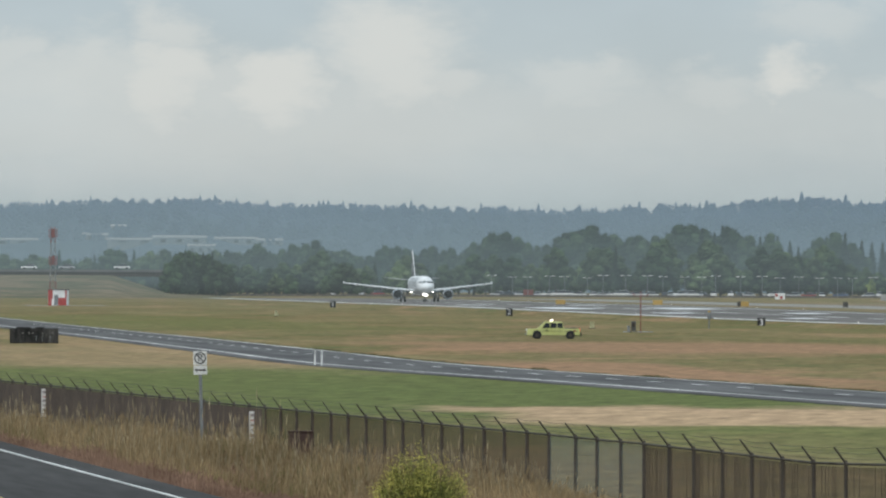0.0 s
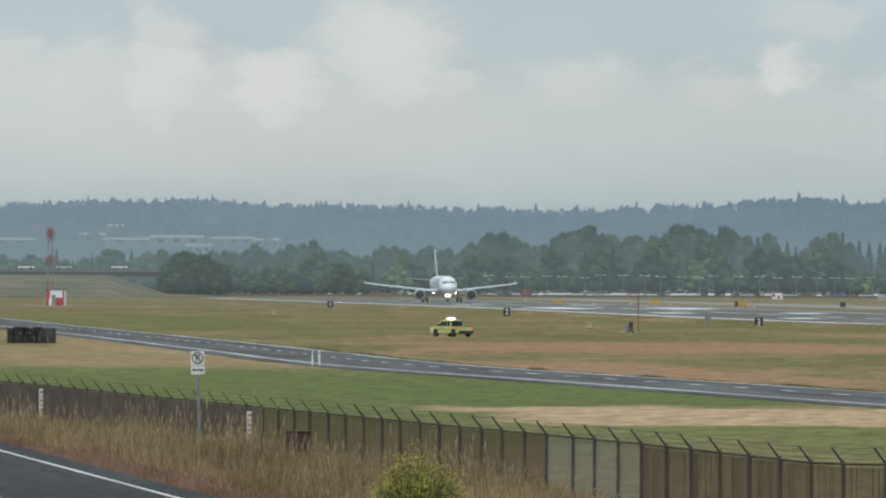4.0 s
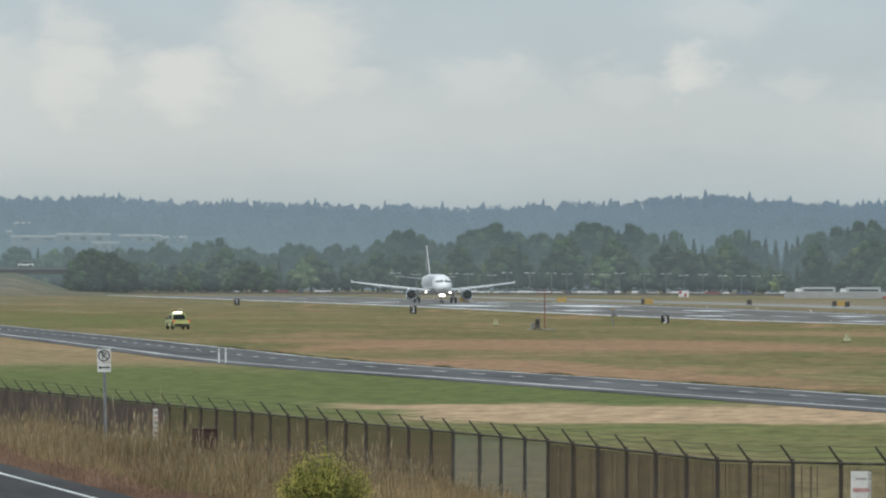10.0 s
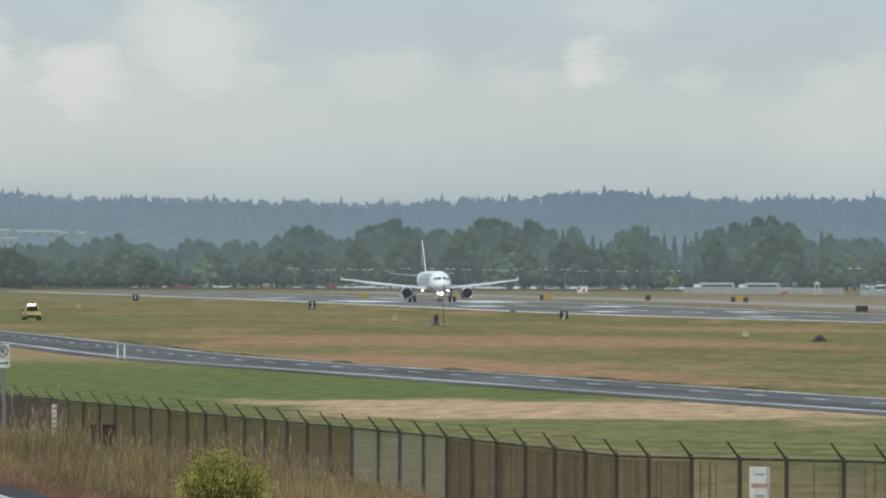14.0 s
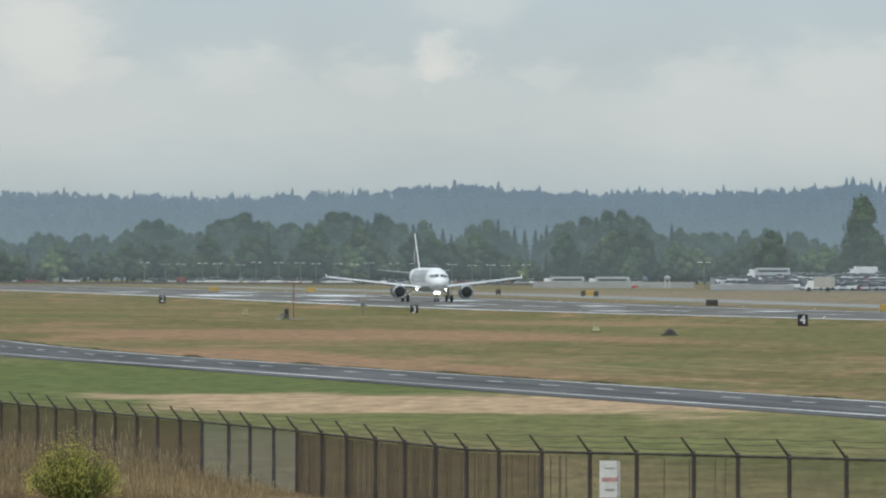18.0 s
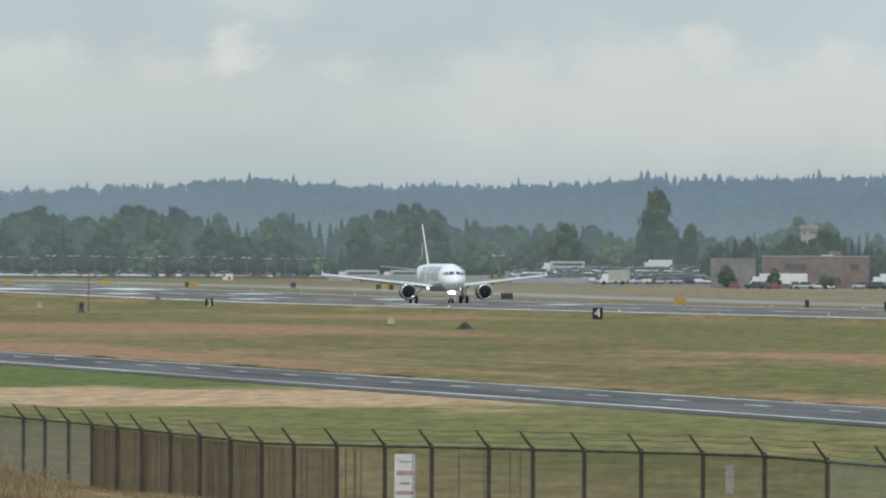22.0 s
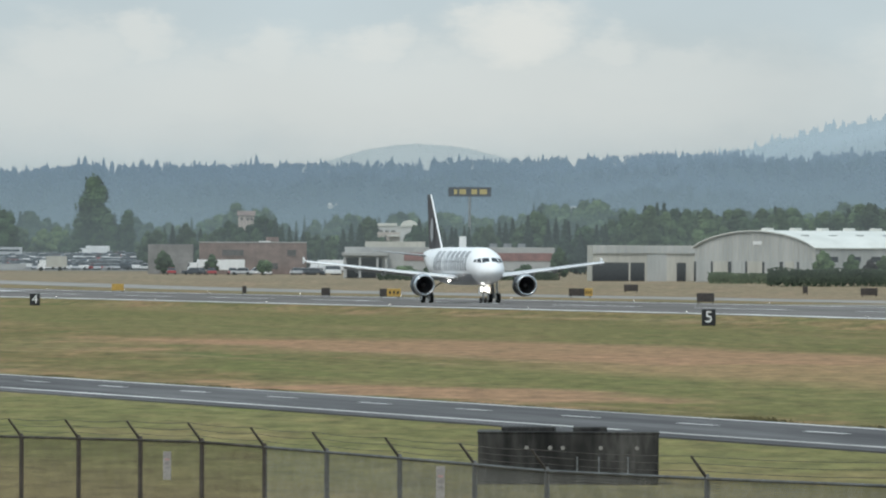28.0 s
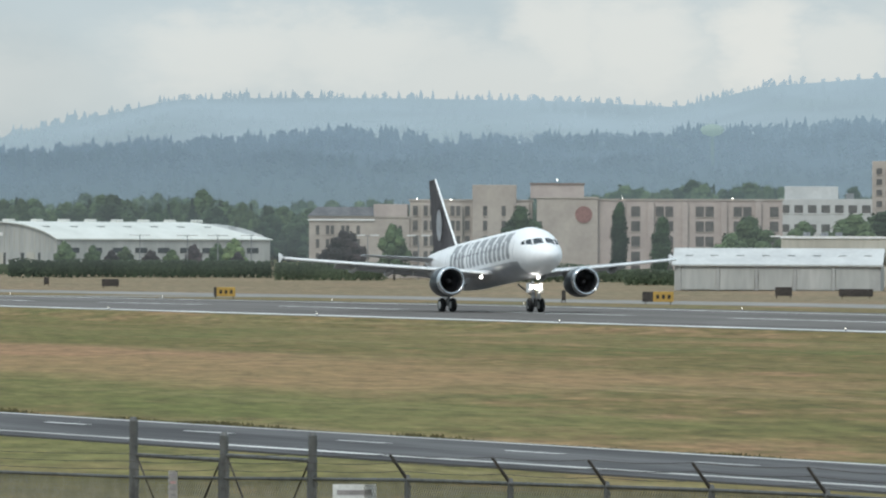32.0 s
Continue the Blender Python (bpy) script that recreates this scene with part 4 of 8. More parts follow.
def make_tree(seed, shape, material, label, clumps=420, name="tree"):
    """A tree 10 m high: tapered trunk, limbs, a crown of leaf clumps in uneven lobes round dense cores."""
    rng = random.Random(seed)
    top = empty(name, pose(0, -900 - 40 * seed, -60), label, "tree")
    bm = bmesh.new()
    lean = rng.uniform(-0.3, 0.3)
    h_trunk = {"broad": 6.5, "poplar": 9.0, "conifer": 9.6, "bush": 1.5}[shape]
    bm_tube(bm, [ring((lean * z / 10, 0, z), (0, 0, 1), r, 7) for z, r in ((0, 0.26), (h_trunk * 0.3, 0.19), (h_trunk * 0.7, 0.12), (h_trunk, 0.03))])
    lobes = []
    if shape == "broad":
        n = rng.randint(11, 14)
        for i in range(n):
            a, k = 2.4 * i + rng.uniform(-0.4, 0.4), (i + 0.5) / n
            z = 1.6 + 6.7 * k
            rad = 2.75 * math.sin(math.pi * (0.2 + 0.75 * k)) ** 0.8 * rng.uniform(0.75, 1.1)
            lobes.append((rad * math.cos(a), rad * math.sin(a), z, rng.uniform(1.25, 1.75) * (1.1 - 0.3 * k), rng.uniform(1.05, 1.5)))
        lobes.append((rng.uniform(-0.6, 0.6), rng.uniform(-0.4, 0.4), 8.7, 1.15, 1.25))
        lobes.append((0, 0, 4.8, 2.6, 3.0))
        lobes.append((0, 0, 7.0, 2.0, 1.7))
    elif shape == "poplar":
        for i in range(11):
            z = 1.2 + 0.78 * i
            lobes.append((rng.uniform(-0.55, 0.55), rng.uniform(-0.5, 0.5), z, 0.5 + 1.75 * math.sin(math.pi * min(0.97, (z + 0.9) / 10.9)) ** 0.6, 1.1))
    elif shape == "bush":
        for i in range(10):
            a = 2.4 * i
            lobes.append((2.4 * math.cos(a) * rng.uniform(0.3, 1), 2.4 * math.sin(a) * rng.uniform(0.3, 1), rng.uniform(2.2, 6.4), rng.uniform(1.7, 2.4), rng.uniform(1.8, 2.5)))
    for (x, y, z, r, rz) in lobes[:7]:
        if shape in ("broad", "bush"):
            bm_rod(bm, (lean * 0.3, 0, z * 0.45), (x * 0.8, y * 0.8, z), 0.09, 0.02, 5)
    pts, sizes, faced = [], [], []
    if shape == "conifer":
        for _ in range(clumps):
            k = rng.random() ** 0.8
            z = 0.8 + 9.1 * k
            rad = (1 - k) * 1.75 * (0.72 + 0.28 * math.sin(z * 7.5)) + 0.08
            a = rng.uniform(0, 6.283)
            q = rad * rng.uniform(0.55, 1.05)
            pts.append((q * math.cos(a) + lean * z / 10, q * math.sin(a), z - 0.15 * q))
            faced.append((math.cos(a), math.sin(a), 0.55))
            sizes.append(rng.uniform(0.24, 0.44) * (1.15 - 0.88 * k))
    else:
        tot = sum(l[3] ** 2 for l in lobes)
        for x, y, z, r, rz in lobes:
            for _ in range(int(clumps * r * r / tot)):
                v = Vector((rng.gauss(0, 1), rng.gauss(0, 1), rng.gauss(0, 1) + 0.25)).normalized()
                q = rng.uniform(0.86, 1.08)
                pts.append((x + v.x * r * q, y + v.y * r * q, z + v.z * rz * q))
                faced.append(tuple(v))
                sizes.append(rng.uniform(0.17, 0.36))
    part("trunk", bm, BARK, top, "brown trunk and limbs")
    cores = [(x, y, z, r * 0.88, rz * 0.88) for x, y, z, r, rz in lobes]
    if shape == "conifer":
        cores = [(lean * z / 10, 0, z, (10 - z) * 0.12, 1.0) for z in (1.6, 2.8, 4.0, 5.2, 6.4, 7.6)]
    crown = new("crown", leaf_mesh("crown", pts, sizes, material, rng, faced, cores))
    crown.parent = top
    return top


def plant(proto, u, d, height, rng, width=1.0):
    x, y = spot(u, d)
    s = height / 10
    ob = copy_thing(proto, pose(x, y, 0, 0, 0, rng.uniform(0, 360)))
    ob.scale = (s * width, s * width, s)
    ob.location.z = ground_z(x, y) - 0.05
    return ob


def envelope(pts, u):
    for (ua, va), (ub, vb) in zip(pts, pts[1:]):
        if ua <= u <= ub:
            return va + (vb - va) * (u - ua) / (ub - ua)
    return pts[-1][1]


BROAD = [make_tree(i, "broad", (LEAF_MID, LEAF_DARK, LEAF_MID, LEAF_MID)[i], "leafy deciduous tree in full dark green leaf", 900) for i in range(4)]
LIGHT_TREE = make_tree(5, "broad", LEAF_LIGHT, "leafy tree with lighter green leaves", 800)
FRESH_TREE = make_tree(12, "broad", LEAF_FRESH, "young tree with light yellow-green leaves", 700)
POPLAR = make_tree(6, "poplar", LEAF_DARK, "tall dark green columnar tree", 1300)
CONIFER = [make_tree(i, "conifer", NEEDLES, "dark green conifer with a pointed top", 700) for i in (7, 8)]
BUSH = make_tree(9, "bush", LEAF_MID, "rounded leafy green shrub", 600, "shrub")
PLUM_TREE = make_tree(10, "broad", PLUM, "small tree with dark purple leaves", 700)

TOPS = [(250, 470), (308, 460), (331, 441), (367, 447), (390, 460), (408, 437), (461, 430), (503, 438), (556, 420), (592, 444), (639, 448), (686, 432), (763, 435), (784, 430), (820, 444), (867, 406),
        (926, 418), (973, 418), (1003, 406), (1056, 394), (1092, 409), (1133, 415), (1163, 394), (1222, 391), (1287, 400), (1334, 403), (1385, 414), (1420, 430), (1473, 406), (1530, 422), (1561, 427),
        (1592, 418), (1633, 405), (1680, 392), (1737, 395), (1768, 424), (1850, 419), (1890, 429), (1930, 428), (1980, 426), (2042, 426), (2104, 455), (2197, 433), (2233, 456), (2300, 470)]
rng = random.Random(4)


def wood(name, places, label):
    """Many trees that cannot be counted from here, as one object."""
    blocks, faces, marks, n = [], [], [], 0
    for proto, u, d, height, width in places:
        x, y = spot(u, d)
        a, s = rng.uniform(0, 6.283), height / 10
        ca, sa = math.cos(a) * s * width, math.sin(a) * s * width
        for child in sorted(proto.children, key=lambda c: c.name):
            me = child.data
            co = np.empty(len(me.vertices) * 3)
            me.vertices.foreach_get("co", co)
            co = co.reshape(-1, 3)
            blocks.append(np.column_stack((x + ca * co[:, 0] - sa * co[:, 1], y + sa * co[:, 0] + ca * co[:, 1], s * co[:, 2] - 0.05)))
            faces += [tuple(n + i for i in p.vertices) for p in me.polygons]
            n += len(co)
            marks += [(BARK if "trunk" in child.name else me.materials[0]).name] * len(me.polygons)
    me = bpy.data.meshes.new(name)
    me.from_pydata(np.concatenate(blocks), [], faces)
    used = sorted(set(marks))
    for m in used:
        me.materials.append(bpy.data.materials[m])
    me.polygons.foreach_set("material_index", [used.index(m) for m in marks])
    return tagged(new(name, me), label, "forest", kind="stuff")


places = []
u = 262.0
while u < 2290:  # the wood beyond the car parks
    d = rng.uniform(3060, 3330)
    pointed = rng.random() < 0.12 + 0.2 * smooth(1100, 1500, u)
    places.append((rng.choice(CONIFER if pointed else BROAD), u, d, level(u, envelope(TOPS, u), d) * rng.uniform(0.84, 1.03), rng.uniform(1.2, 1.6) if pointed else rng.uniform(0.75, 1.1)))
    u += rng.uniform(9, 22)
wood("far_wood", places, "dense dark green deciduous wood beyond the car parks")
places = []
u = -380.0
while u < 640:  # belt of trees in the valley below the far warehouses
    d = rng.uniform(3240, 3390)
    places.append((rng.choice(BROAD + BROAD + CONIFER), u, d, level(u, rng.uniform(438, 458), d), rng.uniform(0.9, 1.5)))
    u += rng.uniform(8, 20)
wood("valley_wood", places, "dim belt of trees in the valley under the warehouses")
u = 305.0
while u < 2290:  # front rows, lower and greener
    d = rng.uniform(2860, 3020)
    k = rng.uniform(0.36, 0.86) if u > 640 else rng.uniform(0.5, 0.85)
    pick = rng.random()
    plant(LIGHT_TREE if pick < 0.2 else rng.choice(CONIFER) if pick < 0.26 else rng.choice(BROAD), u, d, level(u, envelope(TOPS, u), d) * k, rng, rng.uniform(0.9, 1.4))
    u += rng.uniform(12, 27)
for i in range(13):  # dark clump at the end of the embankment
    u = 303 + 8.0 * i
    plant((BROAD[1], CONIFER[0], BROAD[1], CONIFER[1])[i % 4], u, rng.uniform(2690, 2750), level(u, rng.uniform(441, 452) if 318 < u < 380 else rng.uniform(454, 466), 2720), rng, rng.uniform(0.9, 1.2))
for i in range(20):  # lower, lighter scrub beside it
    u = 398 + 13 * i
    plant((BUSH, BROAD[1], LIGHT_TREE, BROAD[0], BROAD[1])[i % 5], u, rng.uniform(2760, 2850), level(u, rng.uniform(462, 486), 2800), rng, rng.uniform(1.0, 1.5))
plant(BROAD[1], 1980, 2760, level(1980, 428, 2760), rng, 0.95)
plant(POPLAR, 2137, 2800, level(2137, 370, 2800), rng, 0.85)
plant(POPLAR, 2112, 2790, level(2112, 452, 2790), rng, 0.9)
plant(POPLAR, 2166, 2790, level(2166, 436, 2790), rng, 0.9)
plant(POPLAR, 2196, 2790, level(2196, 430, 2790), rng, 0.75)
plant(FRESH_TREE, 1541, 2850, 5.6, rng, 0.8)

# ---- wooded hills with painted haze, glowing haze sheets ----
NEAR_RIDGE = [(-1500, 372), (0, 367), (130, 355), (480, 362), (760, 368), (1000, 374), (1262, 364), (1450, 353), (1568, 365), (1750, 366), (1950, 362), (2150, 354), (2472, 352), (2700, 348), (2900, 344), (3172, 333), (3317, 337),
              (3500, 329), (3717, 319), (3917, 303), (4117, 317), (4400, 315), (4600, 303), (4885, 283), (6500, 290)]
FAR_RIDGE = [(-1500, 400), (2300, 400), (3000, 370), (3100, 347), (3262, 324), (3400, 288), (3540, 261), (3617, 243), (3800, 239), (4017, 240), (4317, 245), (4517, 256), (4667, 219), (4885, 203), (6500, 200)]


HILL_Z = {}


def hill(name, tops, d0, d1, tree, count, seed, label, material, clear=False, rough=0.0):
    """A wooded slope: a ground sheet from its foot at d0 to the crest at d1 with folds in it, and trees all over it."""
    us = [-1500 + 30 * i for i in range(268)]

    def z_at(u, k):
        fold = noise.noise(Vector((u * 0.0045, k * 3.2, seed))) + 0.5 * noise.noise(Vector((u * 0.013, k * 7, seed + 5)))
        return max(0.0, level(u, envelope(tops, u), d1) - tree * 0.42) * (k ** 0.55) + rough * fold * min(1.0, 6 * k) * (1 - k) ** 0.5

    verts, faces = [], []
    for j in range(31):
        for u in us:
            verts.append((*spot(u, d0 + (d1 - d0) * j / 30), z_at(u, j / 30) - 0.5))
    n = len(us)
    for j in range(30):
        for i in range(n - 1):
            faces.append((j * n + i, j * n + i + 1, (j + 1) * n + i + 1, (j + 1) * n + i))
    me = bpy.data.meshes.new(name)
    me.from_pydata(verts, [], faces)
    me.materials.append(material)
    tagged(new(name, me), label, "hill", kind="structure")
    HILL_Z[name] = z_at
    r = random.Random(seed)
    verts, faces = [], []
    for i in range(count):
        k = 1 - r.random() ** 1.5
        u = r.uniform(-400, 5400)
        if clear and u < 560 and 0.1 < k < 0.42 and r.random() < 0.93:
            continue
        x, y = spot(u, d0 + (d1 - d0) * k)
        z = z_at(u, k) - 0.6
        lump = 0.5 + 0.5 * noise.noise(Vector((u * 0.02, k * 6, seed + 9)))
        spire = r.random() < 0.12 + 0.35 * lump * lump + 0.22 * smooth(1300, 2200, u)
        h = tree * r.uniform(0.55, 0.95) * (0.6 + 0.6 * lump) * (r.uniform(1.0, 1.45) if spire else 1.0)
        b0 = r.uniform(0, 6.28)
        if spire:
            w = h * r.uniform(0.2, 0.3)
            for z1, z2, rr in ((0.05, 0.5, 1.0), (0.25, 0.7, 0.85), (0.45, 0.86, 0.62), (0.65, 1.0, 0.4)):
                m0 = len(verts)
                for q in range(6):
                    a = b0 + z1 + q * 1.0472
                    ww = w * rr * r.uniform(0.7, 1.2)
                    verts.append((x + ww * math.cos(a), y + ww * math.sin(a), z + h * (z1 + r.uniform(-0.04, 0.04))))
                verts.append((x, y, z + h * z2))
                faces += [(m0 + q, m0 + (q + 1) % 6, m0 + 6) for q in range(6)]
        else:  # rounded crown of several lobes
            w = h * r.uniform(0.34, 0.5)
            for q in range(6):
                a, e = b0 + 2.4 * q, (q + 0.5) / 6
                off = w * 0.62 * math.sin(math.pi * (0.25 + 0.68 * e))
                cx, cy, cz, lr = x + off * math.cos(a), y + off * math.sin(a), z + h * (0.1 + 0.74 * e), w * r.uniform(0.42, 0.62) * (1.15 - 0.4 * e)
                m0 = len(verts)
                verts.append((cx, cy, cz - lr))
                verts += [(cx + lr * r.uniform(0.8, 1.15) * math.cos(b0 + p * 1.2566), cy + lr * r.uniform(0.8, 1.15) * math.sin(b0 + p * 1.2566), cz + lr * r.uniform(-0.15, 0.35)) for p in range(5)]
                verts.append((cx + lr * r.uniform(-0.3, 0.3), cy, cz + lr))
                for p in range(5):
                    p1 = (p + 1) % 5
                    faces += [(m0, m0 + 1 + p1, m0 + 1 + p), (m0 + 1 + p, m0 + 1 + p1, m0 + 6)]
    me = bpy.data.meshes.new(name + "_trees")
    me.from_pydata(verts, [], faces)
    me.materials.append(material)
    tagged(new(name + "_trees", me), "dense mixed wood on a distant slope", "forest", kind="stuff")


def paint_haze(material, colour, haze_share, middle=None, east=None, near=None, deep=(3430, 4150)):
    """Paints haze into a distant backdrop material as glow, which grows with the distance, is tinted to the east and
    varies in banks.
    """
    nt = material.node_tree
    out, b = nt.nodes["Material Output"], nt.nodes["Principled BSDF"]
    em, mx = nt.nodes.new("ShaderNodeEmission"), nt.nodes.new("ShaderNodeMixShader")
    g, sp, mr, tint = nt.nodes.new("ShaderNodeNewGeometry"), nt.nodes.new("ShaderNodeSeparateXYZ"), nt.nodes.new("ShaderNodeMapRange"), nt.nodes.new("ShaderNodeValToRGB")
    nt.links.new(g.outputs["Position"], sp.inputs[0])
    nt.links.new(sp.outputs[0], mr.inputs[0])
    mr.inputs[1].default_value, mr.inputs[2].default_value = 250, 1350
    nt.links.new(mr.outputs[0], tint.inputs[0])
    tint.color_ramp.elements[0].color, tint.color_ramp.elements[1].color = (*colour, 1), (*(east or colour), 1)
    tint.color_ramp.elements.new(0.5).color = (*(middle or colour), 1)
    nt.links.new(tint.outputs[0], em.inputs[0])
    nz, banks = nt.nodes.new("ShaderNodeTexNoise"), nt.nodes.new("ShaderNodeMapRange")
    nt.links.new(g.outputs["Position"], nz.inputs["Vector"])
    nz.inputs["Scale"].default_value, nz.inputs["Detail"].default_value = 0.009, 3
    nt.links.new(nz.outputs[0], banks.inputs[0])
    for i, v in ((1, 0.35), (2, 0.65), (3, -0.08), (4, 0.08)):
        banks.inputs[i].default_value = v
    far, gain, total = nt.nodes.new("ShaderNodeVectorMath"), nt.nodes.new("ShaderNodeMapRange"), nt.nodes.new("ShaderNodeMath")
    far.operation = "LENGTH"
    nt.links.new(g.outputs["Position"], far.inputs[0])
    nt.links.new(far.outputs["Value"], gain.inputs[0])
    for i, v in ((1, deep[0]), (2, deep[1]), (3, near or haze_share), (4, haze_share)):
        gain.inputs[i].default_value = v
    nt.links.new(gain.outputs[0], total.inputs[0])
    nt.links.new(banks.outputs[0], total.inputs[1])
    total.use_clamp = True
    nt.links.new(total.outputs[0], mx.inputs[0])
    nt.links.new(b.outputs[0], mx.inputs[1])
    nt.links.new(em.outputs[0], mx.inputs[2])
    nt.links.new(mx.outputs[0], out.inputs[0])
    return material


# hill woods with the haze mixed into their colour as emission
HILL_WOOD = paint_haze(leaf_material("hill_wood", (0.022, 0.038, 0.022), (0.036, 0.055, 0.03), scale=0.05, low=0.2, high=1.9), (0.186, 0.264, 0.328), 0.9, (0.148, 0.222, 0.295), (0.235, 0.335, 0.415), 0.77)
FAR_WOOD = paint_haze(leaf_material("far_hill_wood", (0.025, 0.04, 0.022), (0.04, 0.06, 0.032), scale=0.03, low=0.2, high=1.9), (0.29, 0.395, 0.455), 0.93, (0.32, 0.425, 0.49), (0.375, 0.495, 0.57), 0.86, (4300, 4700))
FARTHEST_WOOD = paint_haze(leaf_material("farthest_hill_wood", (0.02, 0.036, 0.02), (0.06, 0.085, 0.045)), (0.4, 0.485, 0.515), 0.95)
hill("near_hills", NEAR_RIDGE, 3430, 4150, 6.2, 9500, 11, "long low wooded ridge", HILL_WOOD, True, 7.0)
hill("far_hills", FAR_RIDGE, 4300, 4700, 5.0, 5000, 12, "higher wooded hills behind with haze painted in", FAR_WOOD, False, 3.0)
hill("farthest_hill", [(-1500, 440), (2350, 410), (2480, 362), (2540, 344), (2620, 320), (2692, 310), (2780, 314), (2880, 338), (2990, 362), (3150, 400), (6500, 420)], 4750, 4990, 1.6, 5000, 13, "faint round hill with thick haze painted in", FARTHEST_WOOD)


# an added upright sheet that glows in place of haze, without a shadow
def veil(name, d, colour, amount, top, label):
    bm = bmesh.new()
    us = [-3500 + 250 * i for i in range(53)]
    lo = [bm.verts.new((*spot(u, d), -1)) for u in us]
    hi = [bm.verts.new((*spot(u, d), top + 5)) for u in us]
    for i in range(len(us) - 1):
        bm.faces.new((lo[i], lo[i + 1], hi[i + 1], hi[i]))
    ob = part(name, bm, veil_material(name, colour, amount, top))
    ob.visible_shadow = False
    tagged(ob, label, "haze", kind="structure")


veil("haze_slope", 3400, (0.2, 0.285, 0.33), 0.34, 34, "glowing grey sheet as haze at the foot of the hills")
veil("haze_wood", 3045, (0.17, 0.25, 0.28), 0.26, 34, "thin glowing grey sheet as haze in the wood")
veil("haze_front", 2780, (0.17, 0.25, 0.28), 0.1, 34, "thin glowing grey sheet as haze before the wood")
veil("haze_mid", 2030, (0.26, 0.345, 0.385), 0.1, 32, "thin glowing grey sheet as haze over the middle distance")
veil("haze_low", 1290, (0.3, 0.36, 0.37), 0.16, 30, "faint glowing grey sheet as haze over the airfield")

# ---- perimeter fence ----
SLAT_BROWN = surface("brown_slats", (0.064, 0.045, 0.035), (0.112, 0.08, 0.062), 0.8, 0.8, 0.1, dirt=0.35)
SLAT_WORN = surface("worn_slats", (0.07, 0.05, 0.034), (0.125, 0.092, 0.064), 0.8, 0.8, 0.1, dirt=0.3)
WIRE_BROWN = surface("rusty_wire", (0.075, 0.056, 0.038), (0.12, 0.092, 0.066), 3, 0.7, 0.0)
WIRE_GREY = surface("galvanised_wire", (0.15, 0.148, 0.135), (0.23, 0.225, 0.21), 3, 0.6, 0.0)


def screen_material(name, c1, c2, open_share):
    """Woven windscreen fabric: part of it is holes."""
    m = surface(name, c1, c2, 0.9, 0.9, 0.0, stretch=(1, 1, 2.5), dirt=0.15, spec=0.1)
    nt = m.node_tree
    out, b = nt.nodes["Material Output"], nt.nodes["Principled BSDF"]
    tr, mx = nt.nodes.new("ShaderNodeBsdfTransparent"), nt.nodes.new("ShaderNodeMixShader")
    mx.inputs[0].default_value = open_share
    nt.links.new(b.outputs[0], mx.inputs[1])
    nt.links.new(tr.outputs[0], mx.inputs[2])
    nt.links.new(mx.outputs[0], out.inputs[0])
    return m


SCREEN_BROWN = screen_material("brown_screen", (0.066, 0.042, 0.031), (0.125, 0.084, 0.06), 0.55)
SCREEN_THIN = screen_material("thin_brown_screen", (0.075, 0.048, 0.032), (0.135, 0.09, 0.06), 0.75)
SCREEN_GREEN = screen_material("pale_green_mesh_screen", (0.13, 0.15, 0.14), (0.2, 0.225, 0.2), 0.66)
fence = tagged(new("perimeter_fence"), "tall chain-link airport fence with barbed wire arms", "fence")
H_FAB = 2.45


def fence_place(u):
    """Point of the fence line at that bearing, its direction, the rail's height, the distance."""
    for (ua, da, za), (ub, db, zb) in zip(FENCE_RUN, FENCE_RUN[1:]):
        if ua <= u <= ub:
            k = (u - ua) / (ub - ua)
            d = 1 / ((1 - k) / da + k / db)
            xa, ya = spot(ua, da)
            xb, yb = spot(ub, db)
            return (*spot(u, d), math.atan2(xa - xb, ya - yb), za + (zb - za) * k, d)


# bays are uneven where pull posts stand
POST_U = [5000, 4780, 4575, 4390, 4219, 4037, 3869, 3712, 3552, 3225, 2942, 2814, 2681, 2552, 2442, 2331, 2222, 2113, 2012, 1921, 1843, 1742, 1659, 1574, 1498, 1441, 1386, 1332, 1280, 1229, 1185, 1141, 1100, 1058, 1020, 973, 934, 894, 858, 819,
          783, 749, 714, 682, 649, 617, 587, 554, 526, 498]
while POST_U[-1] > -450:
    POST_U.append(POST_U[-1] - 21.5 - 6.5 * max(0.0, POST_U[-1]) / 498)
POSTS = [fence_place(u) for u in POST_U]
bm = bmesh.new()
bm_rod(bm, (0, 0, -0.3), (0, 0, H_FAB), 0.038, n=8)
bm_rod(bm, (0, 0, H_FAB), (0, 0, H_FAB + 0.06), 0.045, 0.02, 8)
post_dark = mesh_of("post", bm, STEEL_DARK)
bm = bmesh.new()
bm_rod(bm, (0, 0, -0.3), (0, 0, H_FAB), 0.038, n=8)
bm_rod(bm, (0, 0, H_FAB), (0, 0, H_FAB + 0.06), 0.045, 0.02, 8)
post_grey = mesh_of("post", bm, STEEL_MID)
bm = bmesh.new()
bm_rod(bm, (0, 0, H_FAB), (-0.22, 0, H_FAB + 0.29), 0.022, 0.016, 6)
arm_mesh = mesh_of("barb_arm", bm, STEEL_DARK)
bm = bmesh.new()
bm_rod(bm, (0, 0, H_FAB), (-0.2, 0, H_FAB + 0.27), 0.013, 0.01, 6)
slim_arm = mesh_of("barb_arm", bm, STEEL_DARK)
